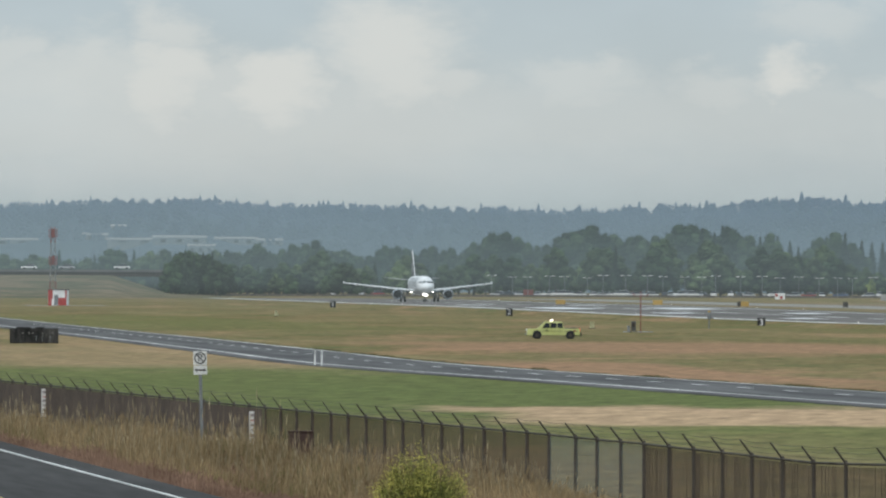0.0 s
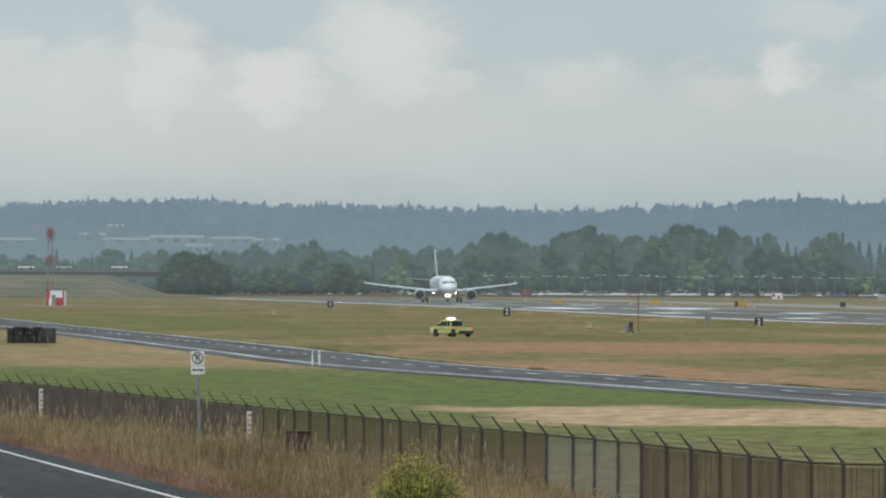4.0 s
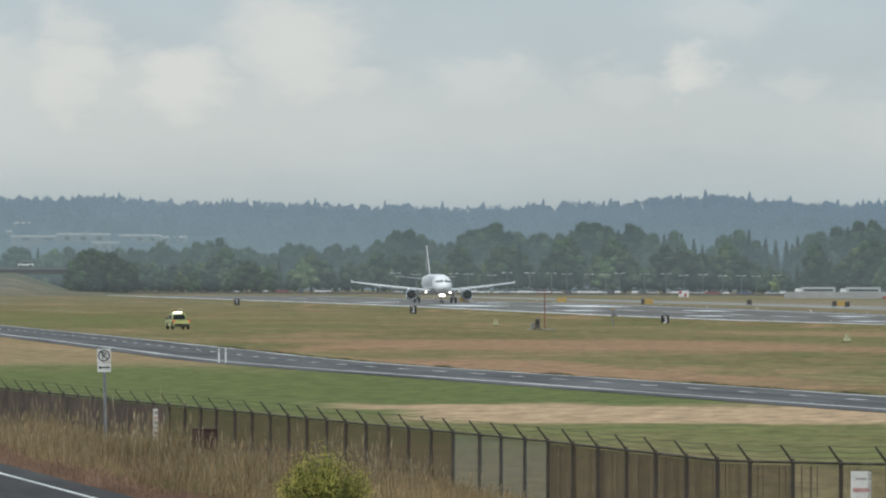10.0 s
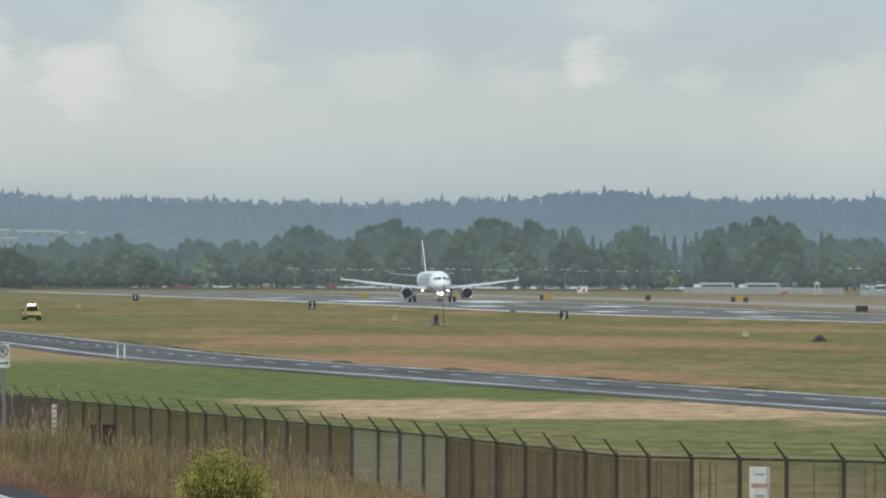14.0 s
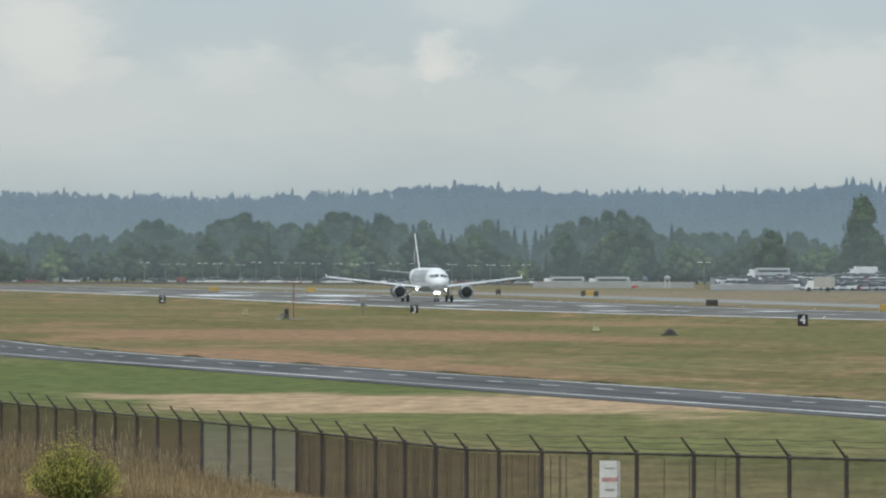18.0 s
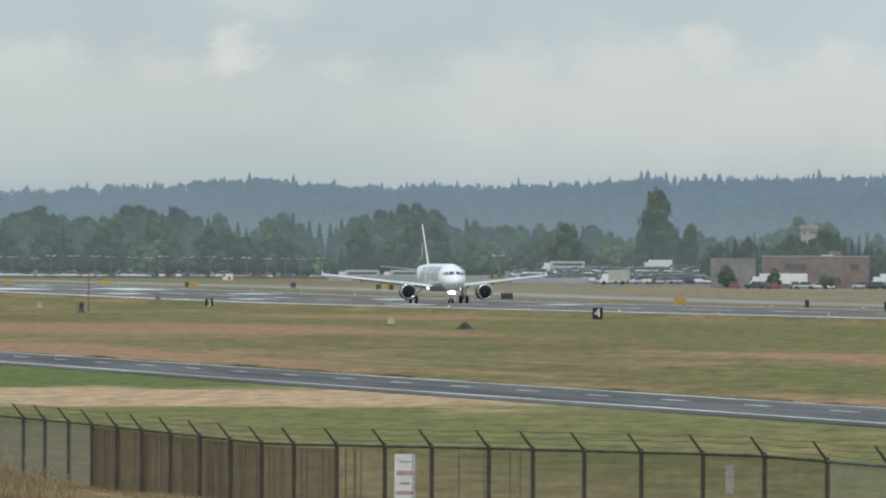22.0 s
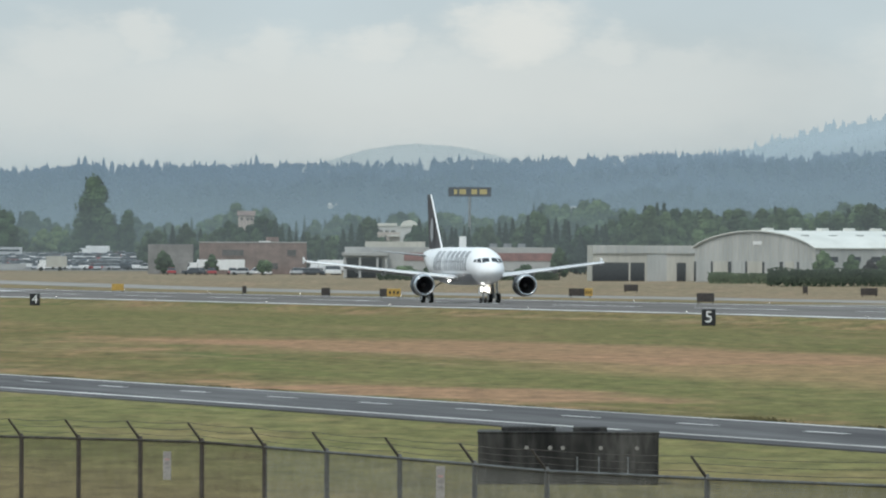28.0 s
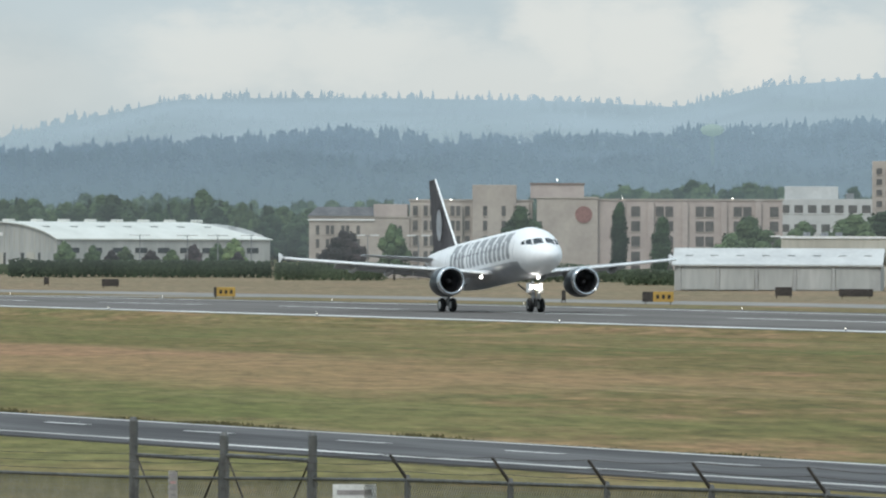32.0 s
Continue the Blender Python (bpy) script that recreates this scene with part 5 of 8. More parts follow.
for u, (x, y, a, zt, d) in zip(POST_U, POSTS):
    if u in (3869, 3712, 3552):
        continue  # gate posts stand here
    zt -= H_FAB
    share("post", post_grey if u > 2500 else post_dark, fence, x, y, zt, -math.degrees(a))
    share("barb_arm", arm_mesh if u > 640 else slim_arm, fence, x, y, zt, -math.degrees(a))
for u, (xa, ya, a, za, da), (xb, yb, b, zb, db) in zip(POST_U, POSTS, POSTS[1:]):
    bm = bmesh.new()
    bm_rod(bm, (xa, ya, za), (xb, yb, zb), 0.024, n=6)
    part("top_rail", bm, STEEL_MID if u > 2500 else STEEL_DARK, fence)
    ca, sa = math.cos(a), math.sin(a)
    for k in (0.35, 0.68, 1.0):
        ox, oy, oz = -0.22 * k * ca, 0.22 * k * sa, 0.29 * k
        bm = bmesh.new()
        bm_tube(bm, [ring((xa + (xb - xa) * q + ox, ya + (yb - ya) * q + oy, za + (zb - za) * q + oz - sag), (xb - xa, yb - ya, 0), 0.0045, 3) for q, sag in ((0, 0), (0.3, 0.02), (0.6, 0.022), (1, 0))])
        part("barbed_wire", bm, STEEL_DARK, fence)
    L = math.hypot(xb - xa, yb - ya)
    if u <= 1141:  # slatted or screened bay
        bm = bmesh.new()
        q = Matrix.Translation((xa, ya, 0)) @ Matrix.Rotation(-a, 4, "Z")
        if u > 480:  # woven screen tied between the posts
            lift = (za + zb) / 2 - H_FAB / 2
            bm_tube(bm, [[(xa + (xb - xa) * k, ya + (yb - ya) * k, z0 + (zb - za) * (k - 0.5)) for k in (0.02, 0.98)] + [(xa + (xb - xa) * k + 0.004, ya + (yb - ya) * k, z0 + (zb - za) * (k - 0.5)) for k in (0.98, 0.02)] for z0 in (lift - H_FAB / 2 + 0.04, lift + H_FAB / 2 - 0.03)])
            part("privacy_screen", bm, SCREEN_GREEN if u > 973 else SCREEN_BROWN, fence, "pale green woven screen" if u > 973 else "brown woven screen")
            continue
        n = 26
        for j in range(n):
            k = (j + 0.5) / n
            x, y, z = xa + (xb - xa) * k, ya + (yb - ya) * k, za + (zb - za) * k
            q = Matrix.Translation((x, y, 0)) @ Matrix.Rotation(-a, 4, "Z")
            bm_box(bm, -0.06, 0, z - H_FAB / 2, 0.012, L / n * 0.94, H_FAB - 0.06, q)
        part("privacy_slats", bm, SLAT_BROWN, fence, "brown slats")
    else:  # chain-link of crossing wires
        verts, faces = [], []
        step, thick = 0.075, 0.0026 + 0.0014 * smooth(2500, 3000, u) - 0.0009 * min(1.0, max(0.0, (2250 - u) / 900))
        n = int((L + H_FAB) / step)
        dx, dy = (xb - xa) / L, (yb - ya) / L
        for sgn in (-1, 1):
            for j in range(n + 1):
                s0 = j * step if sgn < 0 else L - j * step
                lo_s, hi_s = s0, s0 + sgn * H_FAB
                t1, t2 = 0.0, H_FAB
                if sgn < 0:
                    if lo_s > L:
                        t1 = lo_s - L
                    if hi_s < 0:
                        t2 = min(t2, s0)
                else:
                    if lo_s < 0:
                        t1 = -lo_s
                    if hi_s > L:
                        t2 = L - s0
                if t2 - t1 < 0.03:
                    continue
                k0 = len(verts)
                for t in (t1, t2):
                    s = s0 + sgn * t
                    k = s / L
                    z = za + (zb - za) * k - H_FAB + t
                    for ox, oz in ((thick, 0), (-thick, thick * 0.8), (-thick, -thick * 0.8)):
                        verts.append((xa + dx * s - dy * ox + sgn * 0.002 * dy, ya + dy * s + dx * ox, z + oz))
                faces += [(k0, k0 + 1, k0 + 4, k0 + 3), (k0 + 1, k0 + 2, k0 + 5, k0 + 4), (k0 + 2, k0, k0 + 3, k0 + 5)]
        me = bpy.data.meshes.new("chain_link")
        me.from_pydata(verts, [], faces)
        me.materials.append(WIRE_GREY if u > 2500 else WIRE_BROWN)
        ob = new("chain_link", me)
        ob.parent = fence
        if u < 1600:  # thin torn screen behind the mesh
            bm = bmesh.new()
            lift = (za + zb) / 2 - H_FAB / 2
            bm_tube(bm, [[(xa + (xb - xa) * k + 0.02, ya + (yb - ya) * k, z0 + (zb - za) * (k - 0.5)) for k in (0.02, 0.98)] + [(xa + (xb - xa) * k + 0.024, ya + (yb - ya) * k, z0 + (zb - za) * (k - 0.5)) for k in (0.98, 0.02)] for z0 in (lift - H_FAB / 2 + 0.04, lift + H_FAB / 2 - 0.05)])
            part("privacy_screen", bm, SCREEN_THIN, fence, "thin worn brown screen")
        if u < 1930:  # the remains of brown slats
            r = random.Random(u)
            bm = bmesh.new()
            n = 34
            for j in range(n):
                if r.random() < 0.68 + 0.25 * smooth(1250, 1900, u):
                    continue
                k = (j + r.uniform(0.35, 0.65)) / n
                x, y, z = xa + (xb - xa) * k, ya + (yb - ya) * k, za + (zb - za) * k
                q = Matrix.Translation((x, y, 0)) @ Matrix.Rotation(-a, 4, "Z")
                bm_box(bm, 0, 0, z - H_FAB / 2 - 0.02, 0.003, L / n * 0.55, H_FAB - 0.08, q)
            part("privacy_slats", bm, SLAT_WORN, fence, "sparse worn brown slats")

# ---- distance-remaining boards ----


def number_board(text, x, y):
    top = empty("number_board", pose(x, y, 0), "black runway distance board with white numeral %s" % text, "sign", "runway distance boards")
    box_part("panel", (0, 0, 0.95), (1.15, 0.32, 1.35), BLACK, top, 0.03, "black panel")
    for s in (-1, 1):
        box_part("leg", (s * 0.4, 0, 0.1), (0.08, 0.1, 0.5), STEEL_DARK, top)
    digits("numeral", text, 1.35, 0.01, WHITE, top, pose(0, -0.175, 0.95, 90, 0, 0), "white numeral")
    top.matrix_world = pose(x, y, dip(x, y) - 0.25, 0, 0, -10)
    return top


for i, text in enumerate("12345"):
    number_board(text, 203.0, 2009.7 - 304.8 * i)

# ---- things on the airfield ----


def reach(u, v, z=0.0):
    """Distance at which a drop v meets level ground."""
    return 17500 * (EYE - z) / (v - 487 - (u - 742) * 0.00349)


def stand(u, v):
    d = reach(u, v)
    for _ in range(5):
        x, y = spot(u, d)
        d = reach(u, v, dip(x, y))
    x, y = spot(u, d)
    return x, y, d, -math.degrees((u + 1172.4) / 17500)


# hut with checkered panels, lattice mast
MAST_RED = surface("mast_red", (0.2, 0.07, 0.068), (0.27, 0.09, 0.085), 2, 0.6, 0.03)
x, y, d, rz = stand(104, 541)
hut = empty("equipment_hut", pose(x, y, dip(x, y), 0, 0, rz - 8), "small red and white checkered equipment hut", "hut")
box_part("wall", (0, 0, 1.45), (3.5, 3.0, 2.9), WHITE, hut, 0.03, "white walls")
box_part("roof", (0, 0, 2.98), (3.7, 3.2, 0.16), STEEL_DARK, hut, 0.03, "dark flat roof")
for px_, pz, w, h in ((-1.3, 2.1, 0.85, 1.6), (0.95, 0.75, 1.55, 1.45), (-1.4, 0.7, 0.6, 1.35), (1.6, 2.2, 0.28, 1.4)):
    box_part("red_panel", (px_, -1.515, pz), (w, 0.03, h), RED, hut, label="red painted panel")
box_part("door", (-0.2, -1.51, 1.05), (0.8, 0.04, 1.9), STEEL, hut)
tagged(strip("hut_pad", -6, 9, -12, 14, 0.03, CONCRETE_PAVE, "pale gravel pad round the hut", "pad"), kind="structure").matrix_world = pose(x, y, dip(x, y))
x, y, d, rz = stand(98, 540)
mast = empty("radio_mast", pose(x, y + 6, 0), "red and white lattice radio mast", "mast")
for k in range(10):
    z0, z1 = 1.5 * k, 1.5 * (k + 1)
    w0, w1 = 0.62 - 0.025 * k, 0.62 - 0.025 * (k + 1)
    bm = bmesh.new()
    c0 = [(w0 * a, w0 * b, z0) for a, b in ((-1, -1), (1, -1), (1, 1), (-1, 1))]
    c1 = [(w1 * a, w1 * b, z1) for a, b in ((-1, -1), (1, -1), (1, 1), (-1, 1))]
    for i in range(4):
        bm_rod(bm, c0[i], c1[i], 0.06, n=5)
        bm_rod(bm, c0[i], c1[(i + 1) % 4], 0.035, n=4)
        bm_rod(bm, c1[i], c1[(i + 1) % 4], 0.035, n=4)
    part("lattice_section", bm, MAST_RED if k in (2, 5, 8, 9) else STEEL, mast, "red lattice" if k in (2, 5, 8, 9) else "white lattice")
for k in (8.0, 13.2):
    bm = bmesh.new()
    for a in range(4):
        q = Matrix.Translation((0, 0, k)) @ Matrix.Rotation(a * math.pi / 2, 4, "Z")
        bm_box(bm, 0.75, 0, 0.6, 0.14, 0.5, 1.7, q)
    part("antenna", bm, MAST_RED, mast, "red panel antennas")


def block(u, v, w, h, dep, name="concrete_block"):
    """Weathered concrete bunker with lids on top and round fittings on its face."""
    x, y, d, rz = stand(u, v)
    top = empty(name, pose(x, y, ground_z(x, y), 0, 0, rz), "black-stained weathered concrete vault in the grass", "concrete vault", "concrete vaults")
    box_part("body", (0, dep / 2, h / 2), (w, dep, h), CONCRETE_DARK, top, 0.03)
    box_part("cap", (0, dep / 2, h + 0.02), (w * 1.01, dep * 1.01, 0.06), CONCRETE_DARK, top, 0.02)
    for k, ww in ((-0.22, 0.3), (0.12, 0.19)):
        box_part("lid", (k * w, dep * 0.4, h + 0.1), (ww * w, dep * 0.5, 0.13), CONCRETE_DARK, top, 0.03, "dark steel-edged lid")
    for k in (-0.23, -0.1, -0.03, 0.18, 0.38):
        bm = bmesh.new()
        bm_tube(bm, [ring((k * w, -0.02, h * 0.72), (0, 1, 0), 0.055, 10), ring((k * w, 0.02, h * 0.72), (0, 1, 0), 0.055, 10)])
        part("fitting", bm, CONCRETE_PAVE, top, "pale round fitting")
    for k in (0.05, 0.17, 0.33):
        bm = bmesh.new()
        bm_rod(bm, (k * w, -0.03, 0.2), (k * w, -0.03, h * 0.55), 0.02, n=5)
        part("conduit", bm, STEEL, top)
    return top


block(2979, 917, 4.55, 1.28, 2.6)
block(61, 608, 4.2, 1.25, 2.4)

# red pole with equipment cabinet
x, y, d, rz = stand(1134, 590)
pole = empty("red_pole", pose(x, y, dip(x, y)), "thin red obstruction pole with cross bar", "pole")
bm = bmesh.new()
bm_rod(bm, (0, 0, 0), (0, 0, 4.4), 0.055, 0.045, 8)
part("shaft", bm, RED_DULL, pole, "red shaft")
box_part("cross_bar", (0, 0, 3.9), (1.4, 0.05, 0.05), RED_DULL, pole)
for s in (-0.75, 0.75):
    box_part("lamp", (s, 0, 4.02), (0.12, 0.12, 0.16), RED_DULL, pole)
cab = empty("equipment_cabinet", pose(x - 0.75, y, dip(x, y), 0, 0, rz), "grey steel equipment cabinet beside the red pole", "cabinet")
box_part("body", (0, 0, 0.75), (0.5, 0.5, 1.0), STEEL_MID, cab, 0.03)
box_part("vent_panel", (0, -0.26, 0.9), (0.34, 0.02, 0.4), STEEL_DARK, cab)
box_part("meter_box", (-0.5, 0.1, 0.5), (0.3, 0.3, 0.6), STEEL, cab, 0.02)
for s in (-0.28, 0.28):
    box_part("leg", (s, 0, 0.12), (0.08, 0.3, 0.26), STEEL_DARK, cab)
bm = bmesh.new()
bm_rod(bm, (-1.1, 0, 0.15), (2.0, 0, 0.15), 0.05, n=6)
part("conduit", bm, STEEL, cab)

x, y, d, rz = stand(1255, 582)
weather = empty("weather_sensor", pose(x, y, dip(x, y), 0, 0, rz), "slim grey weather sensor with orange top on a post", "instrument")
bm = bmesh.new()
bm_rod(bm, (0, 0, 0), (0, 0, 1.9), 0.06, n=8)
part("post", bm, STEEL, weather)
box_part("sensor_head", (0, 0, 1.45), (0.42, 0.3, 0.7), STEEL, weather, 0.08)
box_part("sensor_cap", (0, 0, 1.95), (0.3, 0.3, 0.2), ORANGE, weather, 0.04)
box_part("sensor_arm", (0.3, 0, 1.2), (0.5, 0.08, 0.1), STEEL, weather)


def marker(u, v, w, h, material, label, name="marker_board", lean=20):
    """A small A-frame marker: two boards that lean together."""
    x, y, d, rz = stand(u, v)
    top = empty(name, pose(x, y, ground_z(x, y), 0, 0, rz), label, "marker", "small airfield markers")
    for s in (-1, 1):
        bm = bmesh.new()
        bm_box(bm, 0, 0, h / 2, w * 0.45, 0.06, h, Matrix.Translation((s * w * 0.25, 0, 0)) @ Matrix.Rotation(radians(-s * lean), 4, "Y"))
        part("board", bm, material, top)
    box_part("foot", (0, 0, 0.04), (w * 1.1, 0.3, 0.08), STEEL_DARK, top)
    return top


PALE_YELLOW = surface("pale_yellow", (0.5, 0.48, 0.28), (0.62, 0.6, 0.38), 2, 0.6, 0.0)
marker(489, 560, 0.7, 0.8, PALE_YELLOW, "small pale yellow wedge marker in the grass")
marker(1048, 582, 0.75, 0.85, PALE_YELLOW, "small pale yellow wedge marker in the grass")
marker(1669, 610, 0.8, 0.7, PALE_YELLOW, "small black and yellow wedge marker with a leaning rod")
x, y, d, rz = stand(1800, 617)
dome = empty("valve_cover", pose(x, y, dip(x, y), 0, 0, rz), "dark domed steel cover low in the grass", "cover")
bm = bmesh.new()
bm_tube(bm, [ring((0, 0, z), (0, 0, 1), r, 14) for z, r in ((0, 0.62), (0.18, 0.55), (0.42, 0.36), (0.58, 0.12))])
part("shell", bm, BRONZE, dome)
box_part("hatch", (0, -0.5, 0.26), (0.4, 0.1, 0.26), STEEL_DARK, dome)
box_part("rim", (0, 0, 0.03), (1.5, 1.2, 0.06), STEEL_DARK, dome)

for u in (558, 570):  # pair of white markers by the road
    x, y, d, rz = stand(u, 648)
    p = empty("road_marker", pose(x, y, dip(x, y) + 0.02), "white plastic marker post at the road edge", "post", "road marker posts")
    bm = bmesh.new()
    bm_rod(bm, (0, 0, 0), (0, 0, 0.95), 0.055, 0.05, 10)
    part("post", bm, WHITE, p)
    box_part("band", (0, 0, 0.8), (0.12, 0.12, 0.08), STEEL, p)


def taxi_sign(u, v, black, yellow, h=0.85, label="", dark=BRONZE):
    """A low lit guidance sign: dark and yellow panels (widths in metres) on a frame with feet."""
    x, y, d, rz = stand(u, v)
    w = black + yellow
    top = empty("guidance_sign", pose(x, y, dip(x, y) + 0.02, 0, 0, rz), label or "low airfield guidance sign with yellow and black panels", "sign", "airfield guidance signs")
    if black:
        box_part("dark_panel", (-w / 2 + black / 2, 0, 0.25 + h / 2), (black, 0.3, h), dark, top, 0.02)
    if yellow:
        box_part("yellow_panel", (w / 2 - yellow / 2, 0, 0.25 + h / 2), (yellow, 0.3, h), ORANGE, top, 0.02)
        for k in (-0.28, 0.0, 0.28) if d < 1300 else ():  # writing too small to read
            box_part("writing_bar", (w / 2 - yellow / 2 + k * yellow, -0.156, 0.25 + h / 2), (yellow * 0.14, 0.012, h * 0.4), BLACK, top)
    for k in (-0.4, 0.4):
        box_part("leg", (k * w, 0, 0.13), (0.1, 0.12, 0.26), STEEL_DARK, top)


DARK_BOARD = "low dark back of an airfield guidance sign"
for u, v, b, yl in ((992, 541, 0, 2.0), (1164, 542, 0, 2.0), (1315, 545, 0.7, 1.6), (1496, 546, 1.0, 0), (1655, 549, 0.9, 1.8), (1874, 567, 1.9, 0), (1669, 550, 0.9, 0), (2181, 577, 0, 1.7), (2405, 582, 0.55, 0),
                    (2549, 586, 1.1, 0), (2663, 588, 0.9, 1.7), (3000, 587, 2.0, 1.0), (3089, 578, 2.0, 0), (3221, 598, 1.9, 0), (3397, 582, 0.7, 0), (3510, 586, 2.2, 0), (3712, 605, 0.3, 1.9), (4312, 612, 0.4, 0),
                    (4479, 615, 1.0, 1.9), (4701, 604, 1.8, 0), (4829, 605, 3.6, 0)):
    taxi_sign(u, v, b, yl, 0.95 if b + yl < 3.4 else 0.8, DARK_BOARD if not yl else "")
x, y, d, rz = stand(1731, 551)
sock = empty("wind_sock", pose(x, y, dip(x, y), 0, 0, rz), "small red wind sock on a short pole", "wind sock")
bm = bmesh.new()
bm_rod(bm, (0, 0, 0), (0, 0, 2.2), 0.06, n=6)
part("pole", bm, STEEL, sock)
bm = bmesh.new()
bm_tube(bm, [ring((0.1, 0, 2.0), (1, 0, 0.3), 0.26, 10), ring((0.8, 0, 2.2), (1, 0, 0.2), 0.2, 10), ring((1.5, 0, 2.25), (1, 0, 0), 0.12, 10)])
part("sleeve", bm, RED, sock, "red sleeve")

EDGE_LAMP = glow("edge_lamp", (1.0, 0.93, 0.8), 1.5)
bm = bmesh.new()
bm_tube(bm, [ring((0, 0, z), (0, 0, 1), r, 8) for z, r in ((0, 0.07), (0.14, 0.05))])
lamp_base = mesh_of("base", bm, STEEL)
bm = bmesh.new()
bmesh.ops.create_uvsphere(bm, u_segments=8, v_segments=6, radius=0.042, matrix=Matrix.Translation((0, 0, 0.18)))
lamp_glass = mesh_of("globe", bm, EDGE_LAMP)
for i in range(34):
    for xx in (RW - 27.2, RW + 28.6):
        e = empty("runway_edge_light", pose(xx, 2320 - 61 * i, 0.03 + sag(2320 - 61 * i)), "small lit runway edge light", "light", "runway edge lights")
        share("base", lamp_base, e)
        share("globe", lamp_glass, e)

# ---- roadside sign, fence signs, gate ----
SIGN_WHITE = surface("sign_white", (0.62, 0.62, 0.6), (0.72, 0.72, 0.7), 4, 0.5, 0.0, dirt=0.15)
SIGN_DULL = surface("sign_dull", (0.3, 0.29, 0.27), (0.4, 0.37, 0.35), 4, 0.7, 0.0)
SIGN_GREY = surface("sign_grey_writing", (0.25, 0.23, 0.23), (0.35, 0.32, 0.32), 6, 0.6, 0.0)
SIGN_PINK = surface("sign_faded_red", (0.45, 0.25, 0.24), (0.55, 0.33, 0.32), 6, 0.6, 0.0)
px_, py_ = spot(359, 198)
pz = ground_z(px_, py_)
psign = empty("parking_sign", pose(px_, py_, pz, 0, -1.4, -5), "no-parking sign with arrow plate on a leaning steel post", "sign")
bm = bmesh.new()
bm_rod(bm, (0, 0.02, -0.2), (0, 0.02, 2.15), 0.032, n=8)
part("post", bm, STEEL, psign, "grey steel post")
plate = box_part("symbol_plate", (0, -0.02, 1.985), (0.27, 0.006, 0.27), SIGN_WHITE, psign, label="white plate")
low = box_part("arrow_plate", (0, -0.02, 1.745), (0.27, 0.006, 0.18), SIGN_WHITE, psign, label="white plate with a double arrow")
bm = bmesh.new()
outer, inner = ring((0, -0.026, 1.985), (0, 1, 0), 0.118, 24), ring((0, -0.026, 1.985), (0, 1, 0), 0.096, 24)
vo, vi = [bm.verts.new(p) for p in outer], [bm.verts.new(p) for p in inner]
for i in range(24):
    bm.faces.new((vo[i], vo[(i + 1) % 24], vi[(i + 1) % 24], vi[i]))
bmesh.ops.solidify(bm, geom=bm.faces[:], thickness=0.003)
part("ring", bm, BLACK, plate)
bm = bmesh.new()
bm_box(bm, 0, 0, 0, 0.018, 0.004, 0.2, Matrix.Translation((0, -0.03, 1.985)) @ Matrix.Rotation(radians(-45), 4, "Y"))
part("slash", bm, BLACK, plate)
digits("letter", "P", 0.2, 0.004, BLACK, plate, pose(0, -0.028, 1.983, 90, 0, 0))
box_part("arrow_shaft", (0, -0.026, 1.745), (0.17, 0.005, 0.025), BLACK, low)
for s in (-1, 1):
    bm = bmesh.new()
    bm.faces.new([bm.verts.new(p) for p in ((s * 0.115, -0.027, 1.745), (s * 0.068, -0.027, 1.782), (s * 0.068, -0.027, 1.708))])
    bmesh.ops.solidify(bm, geom=bm.faces[:], thickness=0.003)
    part("arrow_head", bm, BLACK, low)


def fence_sign(u, top_v, w, h, rows, label, dull=False):
    """A plate wired to the fence, turned towards the road; its small writing as bars."""
    x, y, a, zt, d = fence_place(u)
    z = level(u, top_v, d) - h
    turn = -math.degrees((u + 1172.4) / 17500)
    s = empty("fence_sign", pose(x - 0.09, y - 0.12, z, 0, 0, turn), label, "sign", "signs on the fence")
    box_part("plate", (0, 0, h / 2), (w, 0.006, h), SIGN_DULL if dull else SIGN_WHITE, s, label="white plate")
    for k, wide, tall, red in rows:
        box_part("writing_bar", (0, -0.006, h * k), (w * wide, 0.006, h * tall), SIGN_PINK if red else SIGN_GREY, s)


TALL_ROWS = [(0.88, 0.6, 0.09, 0), (0.72, 0.55, 0.06, 1), (0.58, 0.6, 0.09, 0), (0.42, 0.5, 0.06, 0), (0.26, 0.6, 0.09, 0), (0.12, 0.55, 0.05, 0)]
BOX_ROWS = [(0.84, 0.5, 0.03, 0), (0.6, 0.8, 0.09, 1), (0.38, 0.5, 0.04, 0), (0.18, 0.85, 0.08, 1)]
fence_sign(85, 688, 0.16, 0.78, TALL_ROWS, "narrow white vertical warning sign on the brown fence")
fence_sign(454, 728, 0.17, 0.78, TALL_ROWS, "narrow white vertical warning sign on the brown fence")
fence_sign(1702, 838, 0.34, 0.78, BOX_ROWS, "white notice board with faded red writing on the fence")
fence_sign(2277, 858, 0.12, 0.42, TALL_ROWS[:4], "narrow faded pink and white sign behind the fence mesh", True)
fence_sign(2761, 884, 0.12, 0.5, TALL_ROWS[:4], "narrow faded pink and white sign behind the fence mesh", True)
fence_sign(3630, 908, 0.11, 0.5, TALL_ROWS[:4], "narrow faded pink and white sign on the gate", True)
fence_sign(3951, 932, 0.5, 0.34, [(0.72, 0.8, 0.16, 0), (0.42, 0.7, 0.08, 0)], "white notice plate with one line of dark writing")

